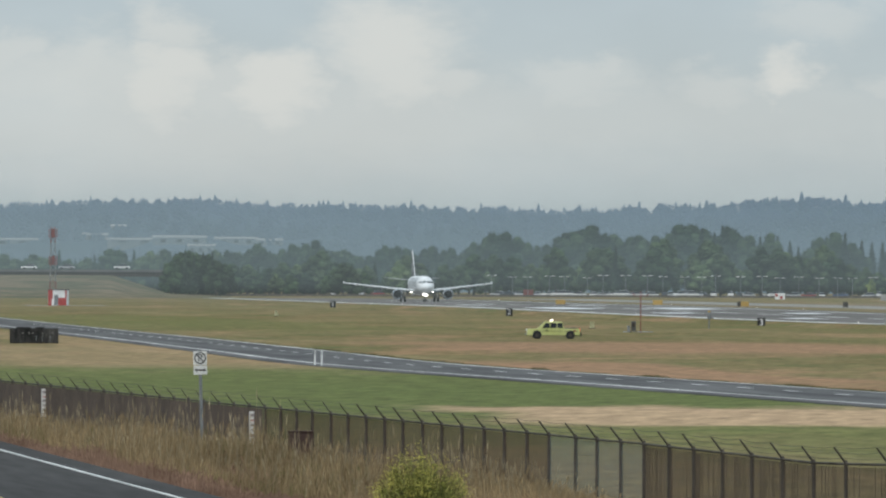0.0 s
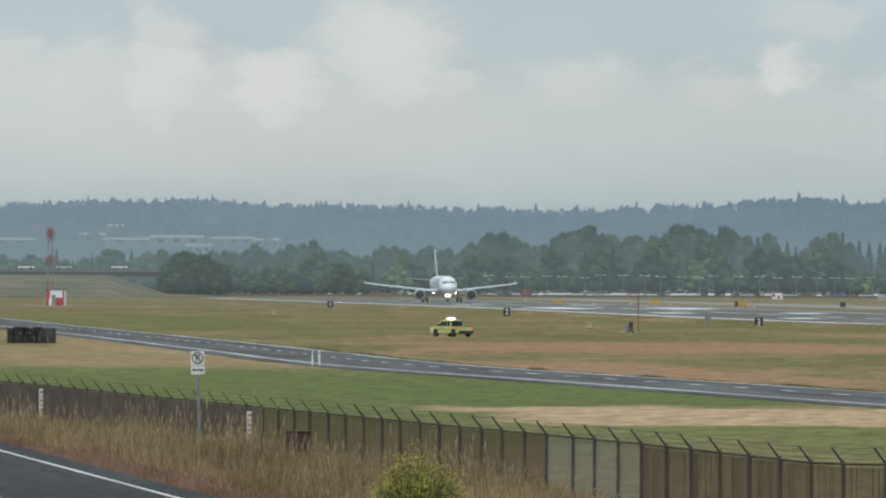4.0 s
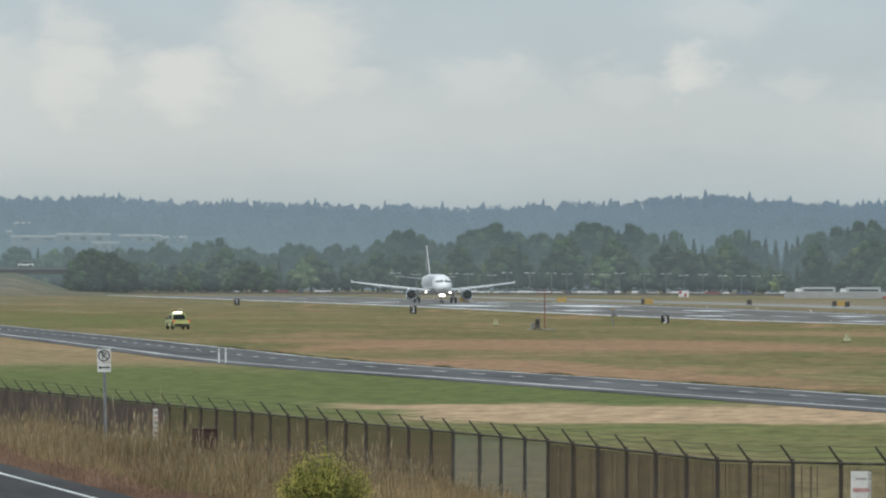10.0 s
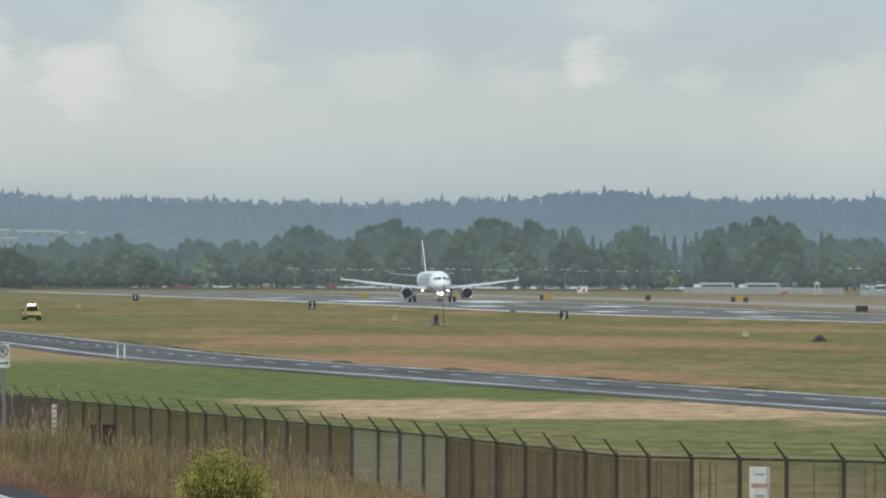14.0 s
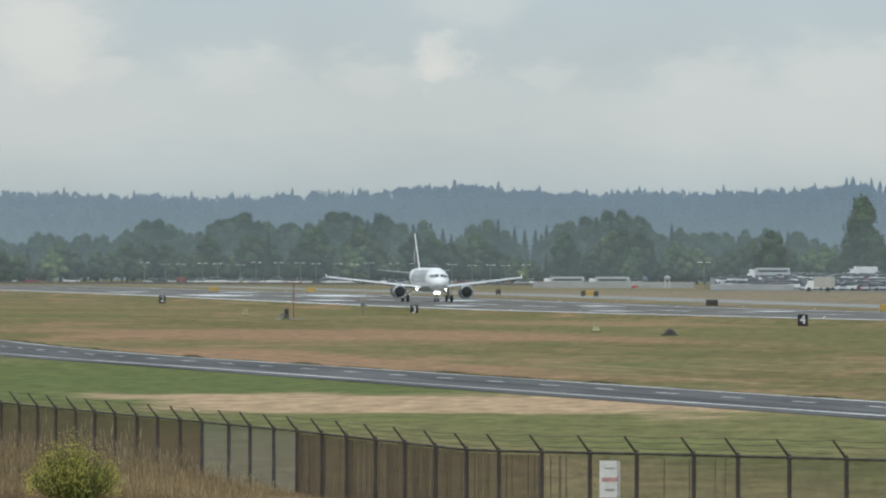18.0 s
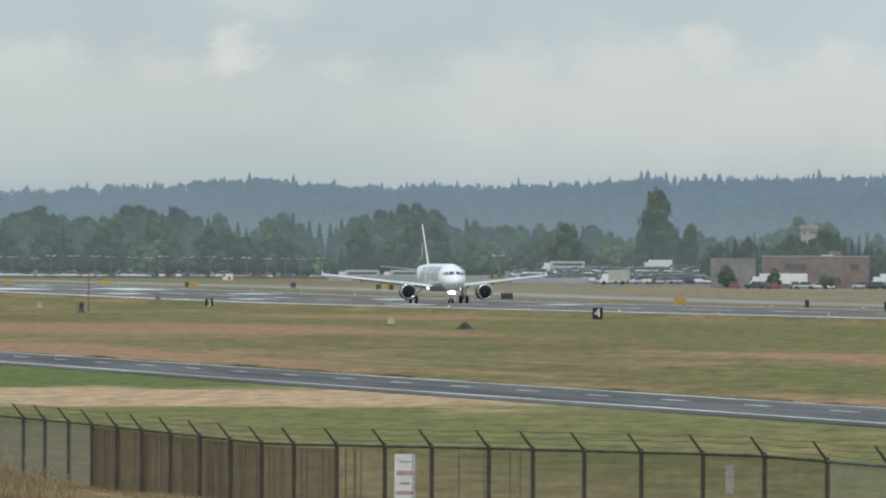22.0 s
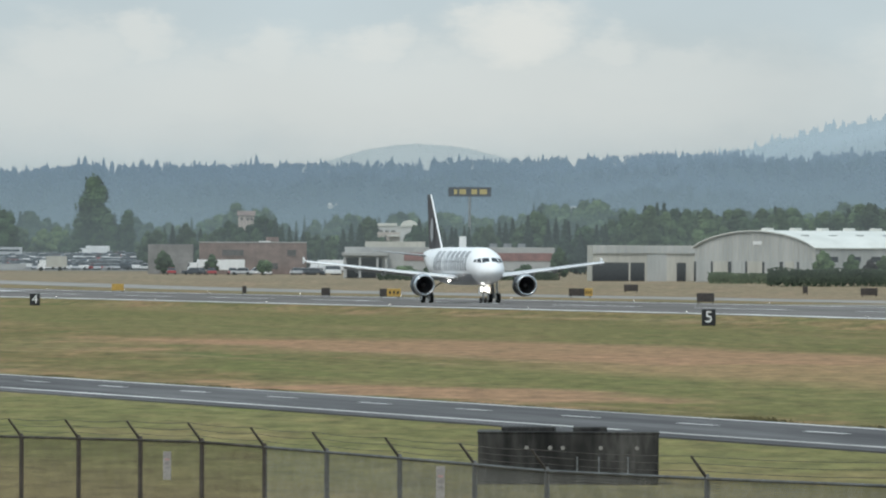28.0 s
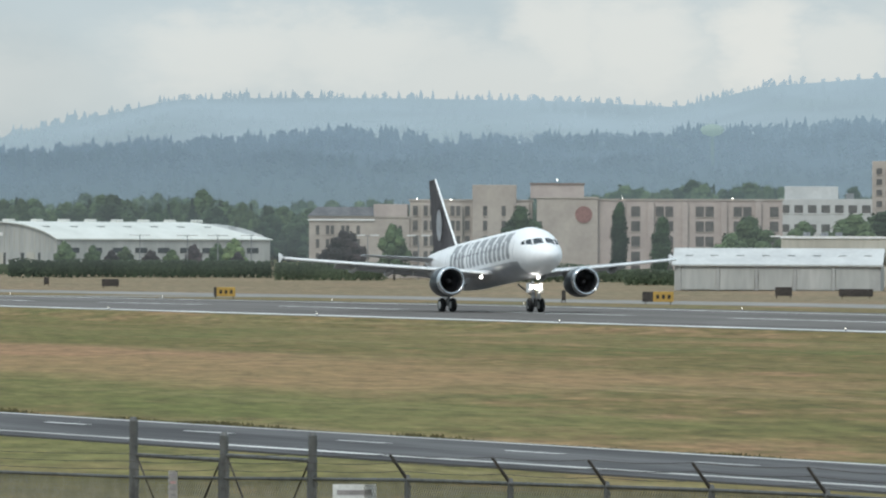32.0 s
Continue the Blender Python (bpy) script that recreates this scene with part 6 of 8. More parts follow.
GATE = []
for u in (3552, 3712, 3869):
    x, y, a, zt, d = fence_place(u)
    GATE.append((x, y, zt))
gate = tagged(new("gate"), "grey chain-link double gate between tall steel posts", "gate")
for i, (x, y, zt) in enumerate(GATE):
    bm = bmesh.new()
    zt -= 0.18 if i else 0.0
    bm_rod(bm, (x, y, zt - 2.6), (x, y, zt + 0.68), 0.052, n=12)
    bm_rod(bm, (x, y, zt + 0.68), (x, y, zt + 0.73), 0.058, 0.03, 12)
    for z in (zt + 0.1, zt + 0.36, zt + 0.58, zt - 0.4):
        bm_rod(bm, (x, y, z), (x, y, z + 0.04), 0.058, n=10)
    part("gate_post", bm, STEEL_MID, gate, "tall weathered steel post")
for (xa, ya, za), (xb, yb, zb) in zip(GATE, GATE[1:]):
    bm = bmesh.new()
    k1, k2 = 0.04, 0.96
    A = (xa + (xb - xa) * k1, ya + (yb - ya) * k1)
    B = (xa + (xb - xa) * k2, ya + (yb - ya) * k2)
    for z in (za + 0.27, za - 2.1):
        bm_rod(bm, (*A, z), (*B, z), 0.026, n=8)
    for P in (A, B):
        bm_rod(bm, (*P, za - 2.1), (*P, za + 0.27), 0.026, n=8)
    leaf = part("gate_leaf", bm, STEEL_MID, gate, "grey tube gate leaf")
    for p, q in ((A, B), (B, A)):
        bm = bmesh.new()
        bm_rod(bm, (*p, za + 0.25), ((p[0] * 0.6 + q[0] * 0.4), (p[1] * 0.6 + q[1] * 0.4), za - 0.7), 0.012, n=5)
        part("brace", bm, STEEL_DARK, leaf)

bx, by, ba, bt, bd = fence_place(560)
ebox = empty("junction_box", pose(bx - 0.5, by - 1.5, level(560, 806, bd - 2), 0, 0, -5), "brown steel junction box at the fence foot", "box")
BOX_BROWN = surface("dark_red_brown_paint", (0.05, 0.028, 0.024), (0.075, 0.042, 0.036), 2, 0.8, 0.05)
box_part("case", (0, 0, 0.2), (0.56, 0.3, 0.62), BOX_BROWN, ebox, 0.02)
box_part("lid", (0, 0, 0.53), (0.6, 0.34, 0.04), BOX_BROWN, ebox, 0.01)
box_part("foot", (0, 0, -0.15), (0.4, 0.25, 0.5), STEEL_DARK, ebox)

# ---- tall dry grass on the bank, yellow-flowered bush ----
DRY_GRASS = leaf_material("dry_grass", (0.18, 0.12, 0.068), (0.45, 0.32, 0.185), 0.9, 0.25, 0.7, 1.25)
GREEN_GRASS = leaf_material("green_grass", (0.11, 0.115, 0.045), (0.21, 0.2, 0.085), 0.9, 0.25, 0.7, 1.25)
RED_GRASS = leaf_material("reddish_grass", (0.15, 0.095, 0.066), (0.25, 0.165, 0.115), 0.9, 0.3, 0.65, 1.3)


def grass(name, count, seed, material, place, hmin, hmax, wide, label, heads=0.0):
    """Blades and seed heads as thin bent strips."""
    r = random.Random(seed)
    verts, faces = [], []
    for _ in range(count):
        x, y, k = place(r)
        if k <= 0:
            continue
        z = ground_z(x, y) - 0.03
        h = r.uniform(hmin, hmax) * k
        a = r.uniform(0, 6.283)
        bx, by = math.cos(a) * h * r.uniform(0.05, 0.35), math.sin(a) * h * r.uniform(0.05, 0.35)
        w = wide * r.uniform(0.6, 1.3)
        n = len(verts)
        verts += [(x - w, y, z), (x + w, y, z), (x - w * 0.8 + bx * 0.4, y + by * 0.4, z + h * 0.6), (x + w * 0.8 + bx * 0.4, y + by * 0.4, z + h * 0.6), (x + bx, y + by, z + h)]
        faces += [(n, n + 1, n + 3, n + 2), (n + 2, n + 3, n + 4)]
        if r.random() < heads:
            n = len(verts)
            hw, hh = w * 1.9, h * 0.13
            verts += [(x + bx - hw, y + by, z + h), (x + bx, y + by, z + h - hh), (x + bx + hw, y + by, z + h), (x + bx * 1.1, y + by * 1.1, z + h + hh)]
            faces += [(n, n + 1, n + 2, n + 3)]
    me = bpy.data.meshes.new(name)
    me.from_pydata(verts, [], faces)
    me.materials.append(material)
    return tagged(new(name, me), label, "grass", kind="stuff")


def clumpy(x, y, s=0.5):
    return noise.noise(Vector((x * s, y * s * 0.3, 3.3))) + 0.5 * noise.noise(Vector((x * s * 2.3, y * s * 0.7, 8.1)))


def bank_place(r):
    y = 143 + 215 * r.random() ** 1.4
    xf = fence_x(y)
    x = r.uniform(max(13.0, xf - 12.5), xf - 5.4)
    c = clumpy(x, y)
    u = math.atan2(x, y) * 17500 - 1172.4
    return x, y, max(0.25, 0.72 + 1.15 * c) * (1 - 0.85 * smooth(820, 1180, u))


def bank_green(r):
    x, y, k = bank_place(r)
    return x, y, k if noise.noise(Vector((x * 0.2, y * 0.06, 9.0))) > 0.05 else 0


def verge(r):
    y = 125 + 240 * r.random() ** 1.4
    x = 12.42 + abs(r.gauss(0, 2.3))
    return x, y, 0.6 + 0.5 * clumpy(x, y, 0.8)


def road_edge(r):
    y = r.uniform(190, 800)
    side = r.choice((5.0, 5.1, 5.3))
    x = road_bend(y) + side + r.gauss(0, 0.25)
    return x, y, max(0, noise.noise(Vector((y * 0.12, side, 0))) + 0.25)


grass("tall_dry_grass", 130000, 21, DRY_GRASS, bank_place, 0.15, 0.62, 0.0048, "tall dry straw-coloured grass with seed heads", 0.12)
grass("green_stems", 30000, 22, GREEN_GRASS, bank_green, 0.15, 0.5, 0.006, "greenish weeds among the dry grass", 0.05)
grass("pale_stalks", 6500, 25, leaf_material("pale_stalks", (0.3, 0.235, 0.15), (0.46, 0.38, 0.26), 0.9), bank_place, 0.4, 0.85, 0.004, "sparse tall pale grass stalks with seed heads", 0.8)
grass("verge_grass", 80000, 23, RED_GRASS, verge, 0.1, 0.4, 0.0055, "short reddish-brown grass along the road verge", 0.3)
grass("road_edge_tufts", 40000, 24, surface("dark_tufts", (0.07, 0.065, 0.03), (0.16, 0.14, 0.06), 0.4, 0.9, 0.0, world_space=True), road_edge, 0.08, 0.28, 0.03, "dark tufts along the perimeter road edge")


YELLOW_FLOWER = leaf_material("yellow_flowers", (0.42, 0.4, 0.08), (0.62, 0.57, 0.16), 0.7, 3.0, 0.8, 1.2)
bx, by = spot(746, 147)
bz = ground_z(bx, by)
bush = empty("flowering_bush", pose(bx, by, bz - 0.05), "bushy green weed covered in small yellow flowers", "bush")
r = random.Random(31)
stems, tips = bmesh.new(), []
leaf_pts, leaf_s = [], []
for i in range(330):
    a, q = r.uniform(0, 6.283), r.random() ** 0.6
    h = (0.95 - 0.42 * q * q) * (r.uniform(0.75, 1.08) if i % 6 else r.uniform(1.02, 1.3))
    tip = (0.74 * q * math.cos(a), 0.74 * q * math.sin(a), h)
    base = (0.2 * q * math.cos(a), 0.2 * q * math.sin(a), 0)
    bm_rod(stems, base, tip, 0.006, 0.003, 3)
    tips.append(tip)
    for _ in range(9):
        k = r.uniform(0.25, 0.92)
        leaf_pts.append(tuple(base[j] + (tip[j] - base[j]) * k + r.gauss(0, 0.035) for j in range(3)))
        leaf_s.append(r.uniform(0.01, 0.024))
part("stalk_clump", stems, GREEN_GRASS, bush)
ob = new("foliage", leaf_mesh("foliage", leaf_pts, leaf_s, leaf_material("weed_leaves", (0.17, 0.19, 0.045), (0.34, 0.35, 0.09), 0.7, 3.0, 0.7, 1.25), r))
ob.parent = bush
fl, fs = [], []
for t in tips:
    for _ in range(14):
        fl.append((t[0] + r.gauss(0, 0.05), t[1] + r.gauss(0, 0.05), t[2] + r.uniform(-0.3, 0.05)))
        fs.append(r.uniform(0.006, 0.013))
ob = new("blossom", leaf_mesh("blossom", fl, fs, YELLOW_FLOWER, r))
ob.parent = bush

# ---- buildings, car parks and trees beyond the airfield ----
BEIGE = surface("beige_render", (0.36, 0.315, 0.28), (0.44, 0.39, 0.345), 0.25, 0.85, 0.05, dirt=0.08)
PINKISH = surface("pinkish_render", (0.39, 0.33, 0.305), (0.46, 0.395, 0.365), 0.25, 0.85, 0.05, dirt=0.07)
ROOF_WHITE = surface("white_metal_roof", (0.60, 0.60, 0.55), (0.70, 0.70, 0.65), 0.15, 0.5, 0.0, dirt=0.06)
METAL_PALE = surface("pale_metal_cladding", (0.34, 0.345, 0.33), (0.45, 0.45, 0.43), 0.35, 0.6, 0.05, stretch=(1, 1, 0.2), dirt=0.1)
METAL_TAN = surface("tan_metal_cladding", (0.40, 0.38, 0.33), (0.50, 0.48, 0.42), 0.35, 0.6, 0.05, stretch=(1, 1, 0.2), dirt=0.1)
BRICK_BROWN = surface("brown_brick", (0.165, 0.12, 0.105), (0.24, 0.175, 0.155), 0.5, 0.9, 0.1, dirt=0.2)
BAND_RED = surface("faded_red_band", (0.21, 0.105, 0.095), (0.28, 0.14, 0.125), 0.5, 0.8, 0.0)
ROOF_SLATE = surface("slate_roof", (0.09, 0.09, 0.10), (0.15, 0.15, 0.16), 0.6, 0.8, 0.1)
OFF_WHITE = surface("off_white_render", (0.46, 0.465, 0.46), (0.54, 0.545, 0.535), 0.3, 0.85, 0.03, dirt=0.08)
GREY_WALL = surface("grey_wall", (0.33, 0.33, 0.32), (0.40, 0.40, 0.385), 0.3, 0.85, 0.05, dirt=0.1)
HEDGE_LEAF = leaf_material("hedge_leaves", (0.05, 0.07, 0.04), (0.085, 0.11, 0.06), 0.8, 0.3, 0.75, 1.2)


def site(name, u, d, label, category, turn=0.0, group=""):
    """A building site facing the eye, turned by some degrees."""
    x, y = spot(u, d)
    return empty(name, pose(x, y, 0, 0, 0, -math.degrees((u + 1172.4) / 17500) + turn), label, category, group)


# glass lightened to brown-grey, distance haze put into its colour
WIN_GLASS = surface("dusty_window_glass", (0.075, 0.07, 0.068), (0.125, 0.115, 0.11), 0.8, 0.25, 0.0, dirt=0.2)


def win(parent, x, z, w, h, y=-0.03, frame_mat=None, name="window"):
    """A window set in the wall's face: glass pane with a frame round it and a sill."""
    ob = box_part(name, (x, y, z), (w, 0.08, h), WIN_GLASS, parent)
    box_part("sill", (x, y - 0.06, z - h / 2 - 0.06), (w + 0.16, 0.12, 0.1), frame_mat or BEIGE, ob)
    return ob


# hotel: distances of its parts from the middle, in metres (1 count = 0.0857 m)
HD = 1500.0
Q = HD / 17500


def hz(v, u=4300):
    return level(u, v, HD)


hotel = site("hotel_block", 4347, HD, "beige five-storey hotel with stepped fronts and many dark windows", "building")
ROWS = [hz(449.5), hz(475.5), hz(502.5), hz(529.5), hz(553.5)]


def hotel_wing(u1, u2, top_v, dep, y0, material, name="wing"):
    w = (u2 - u1) * Q
    cx = ((u1 + u2) / 2 - 4347) * Q
    h = hz(top_v)
    ob = box_part(name, (cx, y0 + dep / 2, h / 2), (w, dep, h), material, hotel, 0.05)
    box_part("parapet", (cx, y0 + dep / 2, h + 0.12), (w + 0.3, dep + 0.3, 0.24), BEIGE, ob)
    return ob


right = hotel_wing(4372, 4699, 430, 14, 0.0, PINKISH)
for u, w, c in ((4439, 1.35, 1), (4490, 1.2, 2), (4561, 1.25, 2), (4628, 1.25, 2), (4684, 1.3, 1)):
    for z in ROWS:
        for k in range(c):
            win(right, (u - 4347) * Q + (k - (c - 1) / 2) * (w + 0.22), z, w, 1.55)
for u in (4415, 4466, 4526, 4595, 4656):  # projecting bays
    box_part("bay_pier", ((u - 4347) * Q, -0.35, hz(432) / 2), (0.9, 0.7, hz(432)), PINKISH, right, 0.03)
tower = hotel_wing(4264, 4372, 427, 12, -1.2, BEIGE, "stair_tower")
box_part("lift_house", ((4300 - 4347) * Q, 5, (hz(427) + hz(402)) / 2), (95 * Q, 9, hz(402) - hz(427)), PINKISH, tower, 0.04)
box_part("lift_house_cornice", ((4300 - 4347) * Q, 5, hz(402) + 0.1), (97 * Q, 9.3, 0.25), BRICK_BROWN, tower)
bm = bmesh.new()
bm_tube(bm, [ring((0, -1.32, hz(455.5)), (0, 1, 0), 1.3, 28), ring((0, -1.2, hz(455.5)), (0, 1, 0), 1.3, 28)])
part("round_emblem", bm, BAND_RED, tower, "plain dull red disc")
for z in ROWS[1:]:
    win(tower, (4268 - 4347) * Q, z, 0.9, 1.4, -1.23)
mid_wing = hotel_wing(4039, 4256, 432, 13, 0.6, BEIGE)
for u1, u2, tv in ((4060, 4086, 438), (4108, 4132, 440), (4150, 4228, 403), (4222, 4250, 436)):
    pier = box_part("projecting_bay", (((u1 + u2) / 2 - 4347) * Q, 0.2, hz(tv) / 2), ((u2 - u1) * Q, 1.8, hz(tv)), BEIGE, mid_wing, 0.04)
    for z in ROWS:
        for k in (-0.35, 0.35):
            win(pier, ((u1 + u2) / 2 - 4347) * Q + k * (u2 - u1) * Q * 0.6, z, 0.62, 1.5, -0.73)
for u in (4049, 4097, 4141, 4214):
    for z in ROWS:
        win(mid_wing, (u - 4347) * Q, z, 0.75, 1.5, 0.57)
left = hotel_wing(3861, 4039, 462, 14, 0.2, BEIGE)
lw = (3975 - 3861) * Q
bm = bmesh.new()
cx = ((3861 + 3975) / 2 - 4347) * Q
z0, z1 = hz(462) + 0.25, hz(443)
bm_tube(bm, [[(cx - lw / 2 - 0.3, -0.1, z0), (cx + lw / 2, -0.1, z0), (cx + lw / 2, 14, z0), (cx - lw / 2 - 0.3, 14, z0)], [(cx - lw / 2 + 1.2, 1.6, z1), (cx + lw / 2, 1.6, z1), (cx + lw / 2, 12, z1), (cx - lw / 2 + 1.2, 12, z1)]])
part("mansard_roof", bm, ROOF_SLATE, left, "dark slate mansard roof")
box_part("end_block", (((3975 + 4035) / 2 - 4347) * Q, 6, (z0 + hz(438)) / 2), (60 * Q, 11, hz(438) - z0), PINKISH, left, 0.04)
for u, pair in ((3876, 0), (3898, 1), (3925, 1), (3948, 0), (4018, 1)):
    for z in (hz(484), hz(508), hz(533)):
        for k in ((-0.36, 0.36) if pair else (0,)):
            win(left, (u - 4347) * Q + k, z, 0.52, 1.35, 0.17)
box_part("cornice", (((3861 + 3975) / 2 - 4347) * Q, 0.1, hz(466)), (lw + 0.4, 0.3, 0.25), WHITE, left)
for u, v in ((4052, 431), (4112, 433), (4300, 398), (4415, 429), (4610, 429)):
    box_part("roof_lamp", ((u - 4347) * Q, -0.3, hz(v) + 0.3), (0.16, 0.12, 0.08), LAMP_ON, hotel, label="small lit roof lamp")

# white office behind, tower at its side
office = site("office_building", 4775, 1720, "white flat-roofed office building with square dark windows", "building")
q2 = 1720 / 17500
zt = level(4775, 428, 1720)
box_part("wall", (0, 6, zt / 2), (165 * q2, 12, zt), OFF_WHITE, office, 0.05)
box_part("upper_storey", (-2.5, 7, zt + 1.1), (95 * q2, 8, 2.2), OFF_WHITE, office, 0.05)
for v in (446, 480):
    for k in range(-3, 4):
        win(office, k * 2.35, level(4775, v, 1720), 1.5, 1.4, -0.03, WHITE)
for k in (-4, 1.5, 4.2):
    box_part("roof_unit", (k, 5, zt + 0.5), (1.4, 1.4, 1.0), STEEL, office)
tow = site("tower_block", 4895, 1650, "pale tall block with rows of dark windows", "building")
zt = level(4895, 361, 1650)
box_part("wall", (0, 6, zt / 2), (7.2, 12, zt), BEIGE, tow, 0.05)
for v in (379, 398, 417, 437, 456, 476):
    for k in (-2.4, -0.8, 0.8, 2.4):
        win(tow, k, level(4895, v, 1650), 0.95, 1.0)

# row of sheds with roller doors
shed = site("storage_shed", 4690, 1175, "long low pale shed with five wide doors and a shallow roof", "shed", -3)
sw = 365 * 1175 / 17500
ze, zr = level(4690, 546, 1175), level(4690, 518, 1175)
box_part("wall", (0, 5.0, ze / 2), (sw, 10, ze), GREY_WALL, shed, 0.03)
bm = bmesh.new()
bm_tube(bm, [[(x, -0.4, ze - 0.05), (x, 5.0, zr), (x, 10.4, ze - 0.05), (x, 10.4, ze + 0.15), (x, 5.0, zr + 0.2), (x, -0.4, ze + 0.15)] for x in (-sw / 2 - 0.3, sw / 2 + 0.3)])
roof = part("roof", bm, OFF_WHITE, shed, "pale metal roof")
for k in range(5):
    x = (k - 2) * sw / 5.35 - 0.2
    box_part("roller_door", (x, -0.03, ze * 0.47), (sw / 5.35 - 0.45, 0.1, ze * 0.86), METAL_PALE, shed, 0.02, "pale grey roller door")
    box_part("door_post", (x - sw / 10.7, -0.1, ze * 0.48), (0.35, 0.2, ze * 0.96), GREY_WALL, shed)
for k in range(8):
    x = -sw / 2 + 1.6 + k * 3.05
    bm = bmesh.new()
    bm_box(bm, x, 2.6, (ze + zr) / 2 + 0.27, 0.9, 0.5, 0.06, None)
    part("roof_vent", bm, STEEL, roof)
side_house = site("flat_building", 4790, 1260, "pale low flat-roofed building behind the sheds", "building")
zt = level(4790, 498, 1260)
box_part("wall", (0, 5, zt / 2), (13.5, 10, zt), METAL_TAN, side_house, 0.05)
box_part("parapet", (0, 5, zt + 0.15), (13.8, 10.3, 0.3), WHITE, side_house)
for k in (-3.5, -1.2, 0.6):
    box_part("roof_unit", (k, 3, zt + 0.5), (0.9, 0.9, 0.6), STEEL, side_house)

# arched hangar: nearest corner, front to its left, long side to its right
cxy = spot(3416, 1660)
hangar = empty("arched_hangar", pose(*cxy, 0, 0, 0, -15.0 - 50.0), "grey arched hangar with a white curved roof", "hangar")
# local: x runs away along the front, y along the side
W, LEN, EAVE, APEX = 32.0, 47.5, 5.55, 8.45


def arch(k):
    """Roof line across the front, k from 0 to 1."""
    return EAVE + (APEX - EAVE) * (1 - (2 * k - 1) ** 2) ** 0.8


bm = bmesh.new()
N = 18
prof = [(-W * i / N, arch(i / N)) for i in range(N + 1)]
bm_tube(bm, [[(x, y, z) for x, z in prof] + [(-W, y, 0), (0, y, 0)] for y in (0.0, LEN)])
body = part("wall", bm, METAL_PALE, hangar, "grey corrugated cladding")
for j in range(8):  # roof in courses, hipped down at the far end
    ya, yb = LEN * j / 8 - (0.5 if j == 0 else 0), LEN * (j + 1) / 8 + (0.3 if j == 7 else 0)
    bm = bmesh.new()
    drop = 0.6 if j == 7 else 0.0
    bm_tube(bm, [[(x * 1.02 + 0.3, y, z + 0.12 - dz * (z - EAVE)) for x, z in prof] + [(x * 1.02 + 0.3, y, z + 0.3 - dz * (z - EAVE)) for x, z in prof[::-1]] for y, dz in ((ya, 0), (yb, drop))])
    part("roof_course", bm, ROOF_WHITE, hangar, "white metal roof course")
    bm = bmesh.new()
    bm_box(bm, -W * 0.5, (ya + yb) / 2, APEX + 0.45, 1.6, 1.6, 0.5, bevel=0.1)
    part("roof_vent", bm, ROOF_WHITE, hangar)
    bm = bmesh.new()
    bm_box(bm, -W * 0.2, (ya + yb) / 2, arch(0.2) + 0.33, 1.0, 1.3, 0.14)
    part("skylight", bm, STEEL, hangar)
for i in range(7):
    x = -2.3 - i * 4.55
    box_part("hangar_door", (x, -0.08, 1.75), (3.9 if i not in (1, 4) else 2.2, 0.16, 3.5), METAL_TAN if i % 2 else METAL_PALE, hangar, 0.03)
    # black slab on the wall for the shade in the gap
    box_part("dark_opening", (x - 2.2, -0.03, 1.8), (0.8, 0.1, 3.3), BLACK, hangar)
for i in range(24):
    box_part("wall_rib", (-0.6 - i * 1.33, -0.03, (3.6 + arch((0.6 + i * 1.33) / W)) / 2), (0.12, 0.06, arch((0.6 + i * 1.33) / W) - 3.7), METAL_TAN, body)
box_part("front_vent", (-W * 0.48, -0.06, 6.6), (2.2, 0.12, 0.6), WHITE, hangar)
for i in range(9):
    box_part("side_window", (0.03, 3.5 + i * 5.0, 3.9), (0.08, 2.6, 0.9), GLASS_DARK, hangar)
annex = site("hangar_annex", 3112, 1694, "low tan metal annex with dark open bays beside the hangar", "hangar", 6)
aq = 1694 / 17500
zt = level(3112, 494, 1694)
box_part("wall", (0.5, 5, zt / 2), (192 * aq, 10, zt), METAL_TAN, annex, 0.04)
# shade inside the open bay, as a black slab on the wall
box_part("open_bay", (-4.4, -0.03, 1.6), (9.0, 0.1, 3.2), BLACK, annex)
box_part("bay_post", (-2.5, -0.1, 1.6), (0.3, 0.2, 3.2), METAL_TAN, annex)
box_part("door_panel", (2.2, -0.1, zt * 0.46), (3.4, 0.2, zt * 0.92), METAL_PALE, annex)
# shade of the doorway, again a black slab
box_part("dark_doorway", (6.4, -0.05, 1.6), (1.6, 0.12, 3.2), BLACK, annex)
box_part("fascia", (0.5, -0.2, zt - 0.7), (193 * aq, 0.4, 1.3), METAL_PALE, annex)
for i in range(16):
    box_part("wall_rib", (-8.4 + i * 1.15, -0.42, zt - 0.7), (0.1, 0.06, 1.25), METAL_TAN, annex)

# grey depot with a red band
depot = site("depot_building", 2768, 1810, "low grey depot with a faded red band and white entrance", "building")
dq = 1810 / 17500
zt, zb1, zb0 = level(2768, 497, 1810), level(2768, 507, 1810), level(2768, 521, 1810)
box_part("wall", (0, 6, zt / 2), (372 * dq, 12, zt), GREY_WALL, depot, 0.04)
box_part("red_band", (5.2, -0.06, (zb0 + zb1) / 2), (262 * dq, 0.14, zb1 - zb0), BAND_RED, depot, label="faded red band")
box_part("roof_block", (-10, 5, zt + 0.5), (11, 8, 1.0), METAL_TAN, depot, 0.03)
box_part("chimney", (2.4, 4, zt + 1.0), (1.3, 1.3, 2.0), WHITE, depot)
box_part("portal_roof", (-15.5, -1.5, 4.4), (8.4, 3.4, 0.6), GREY_WALL, depot, 0.03)
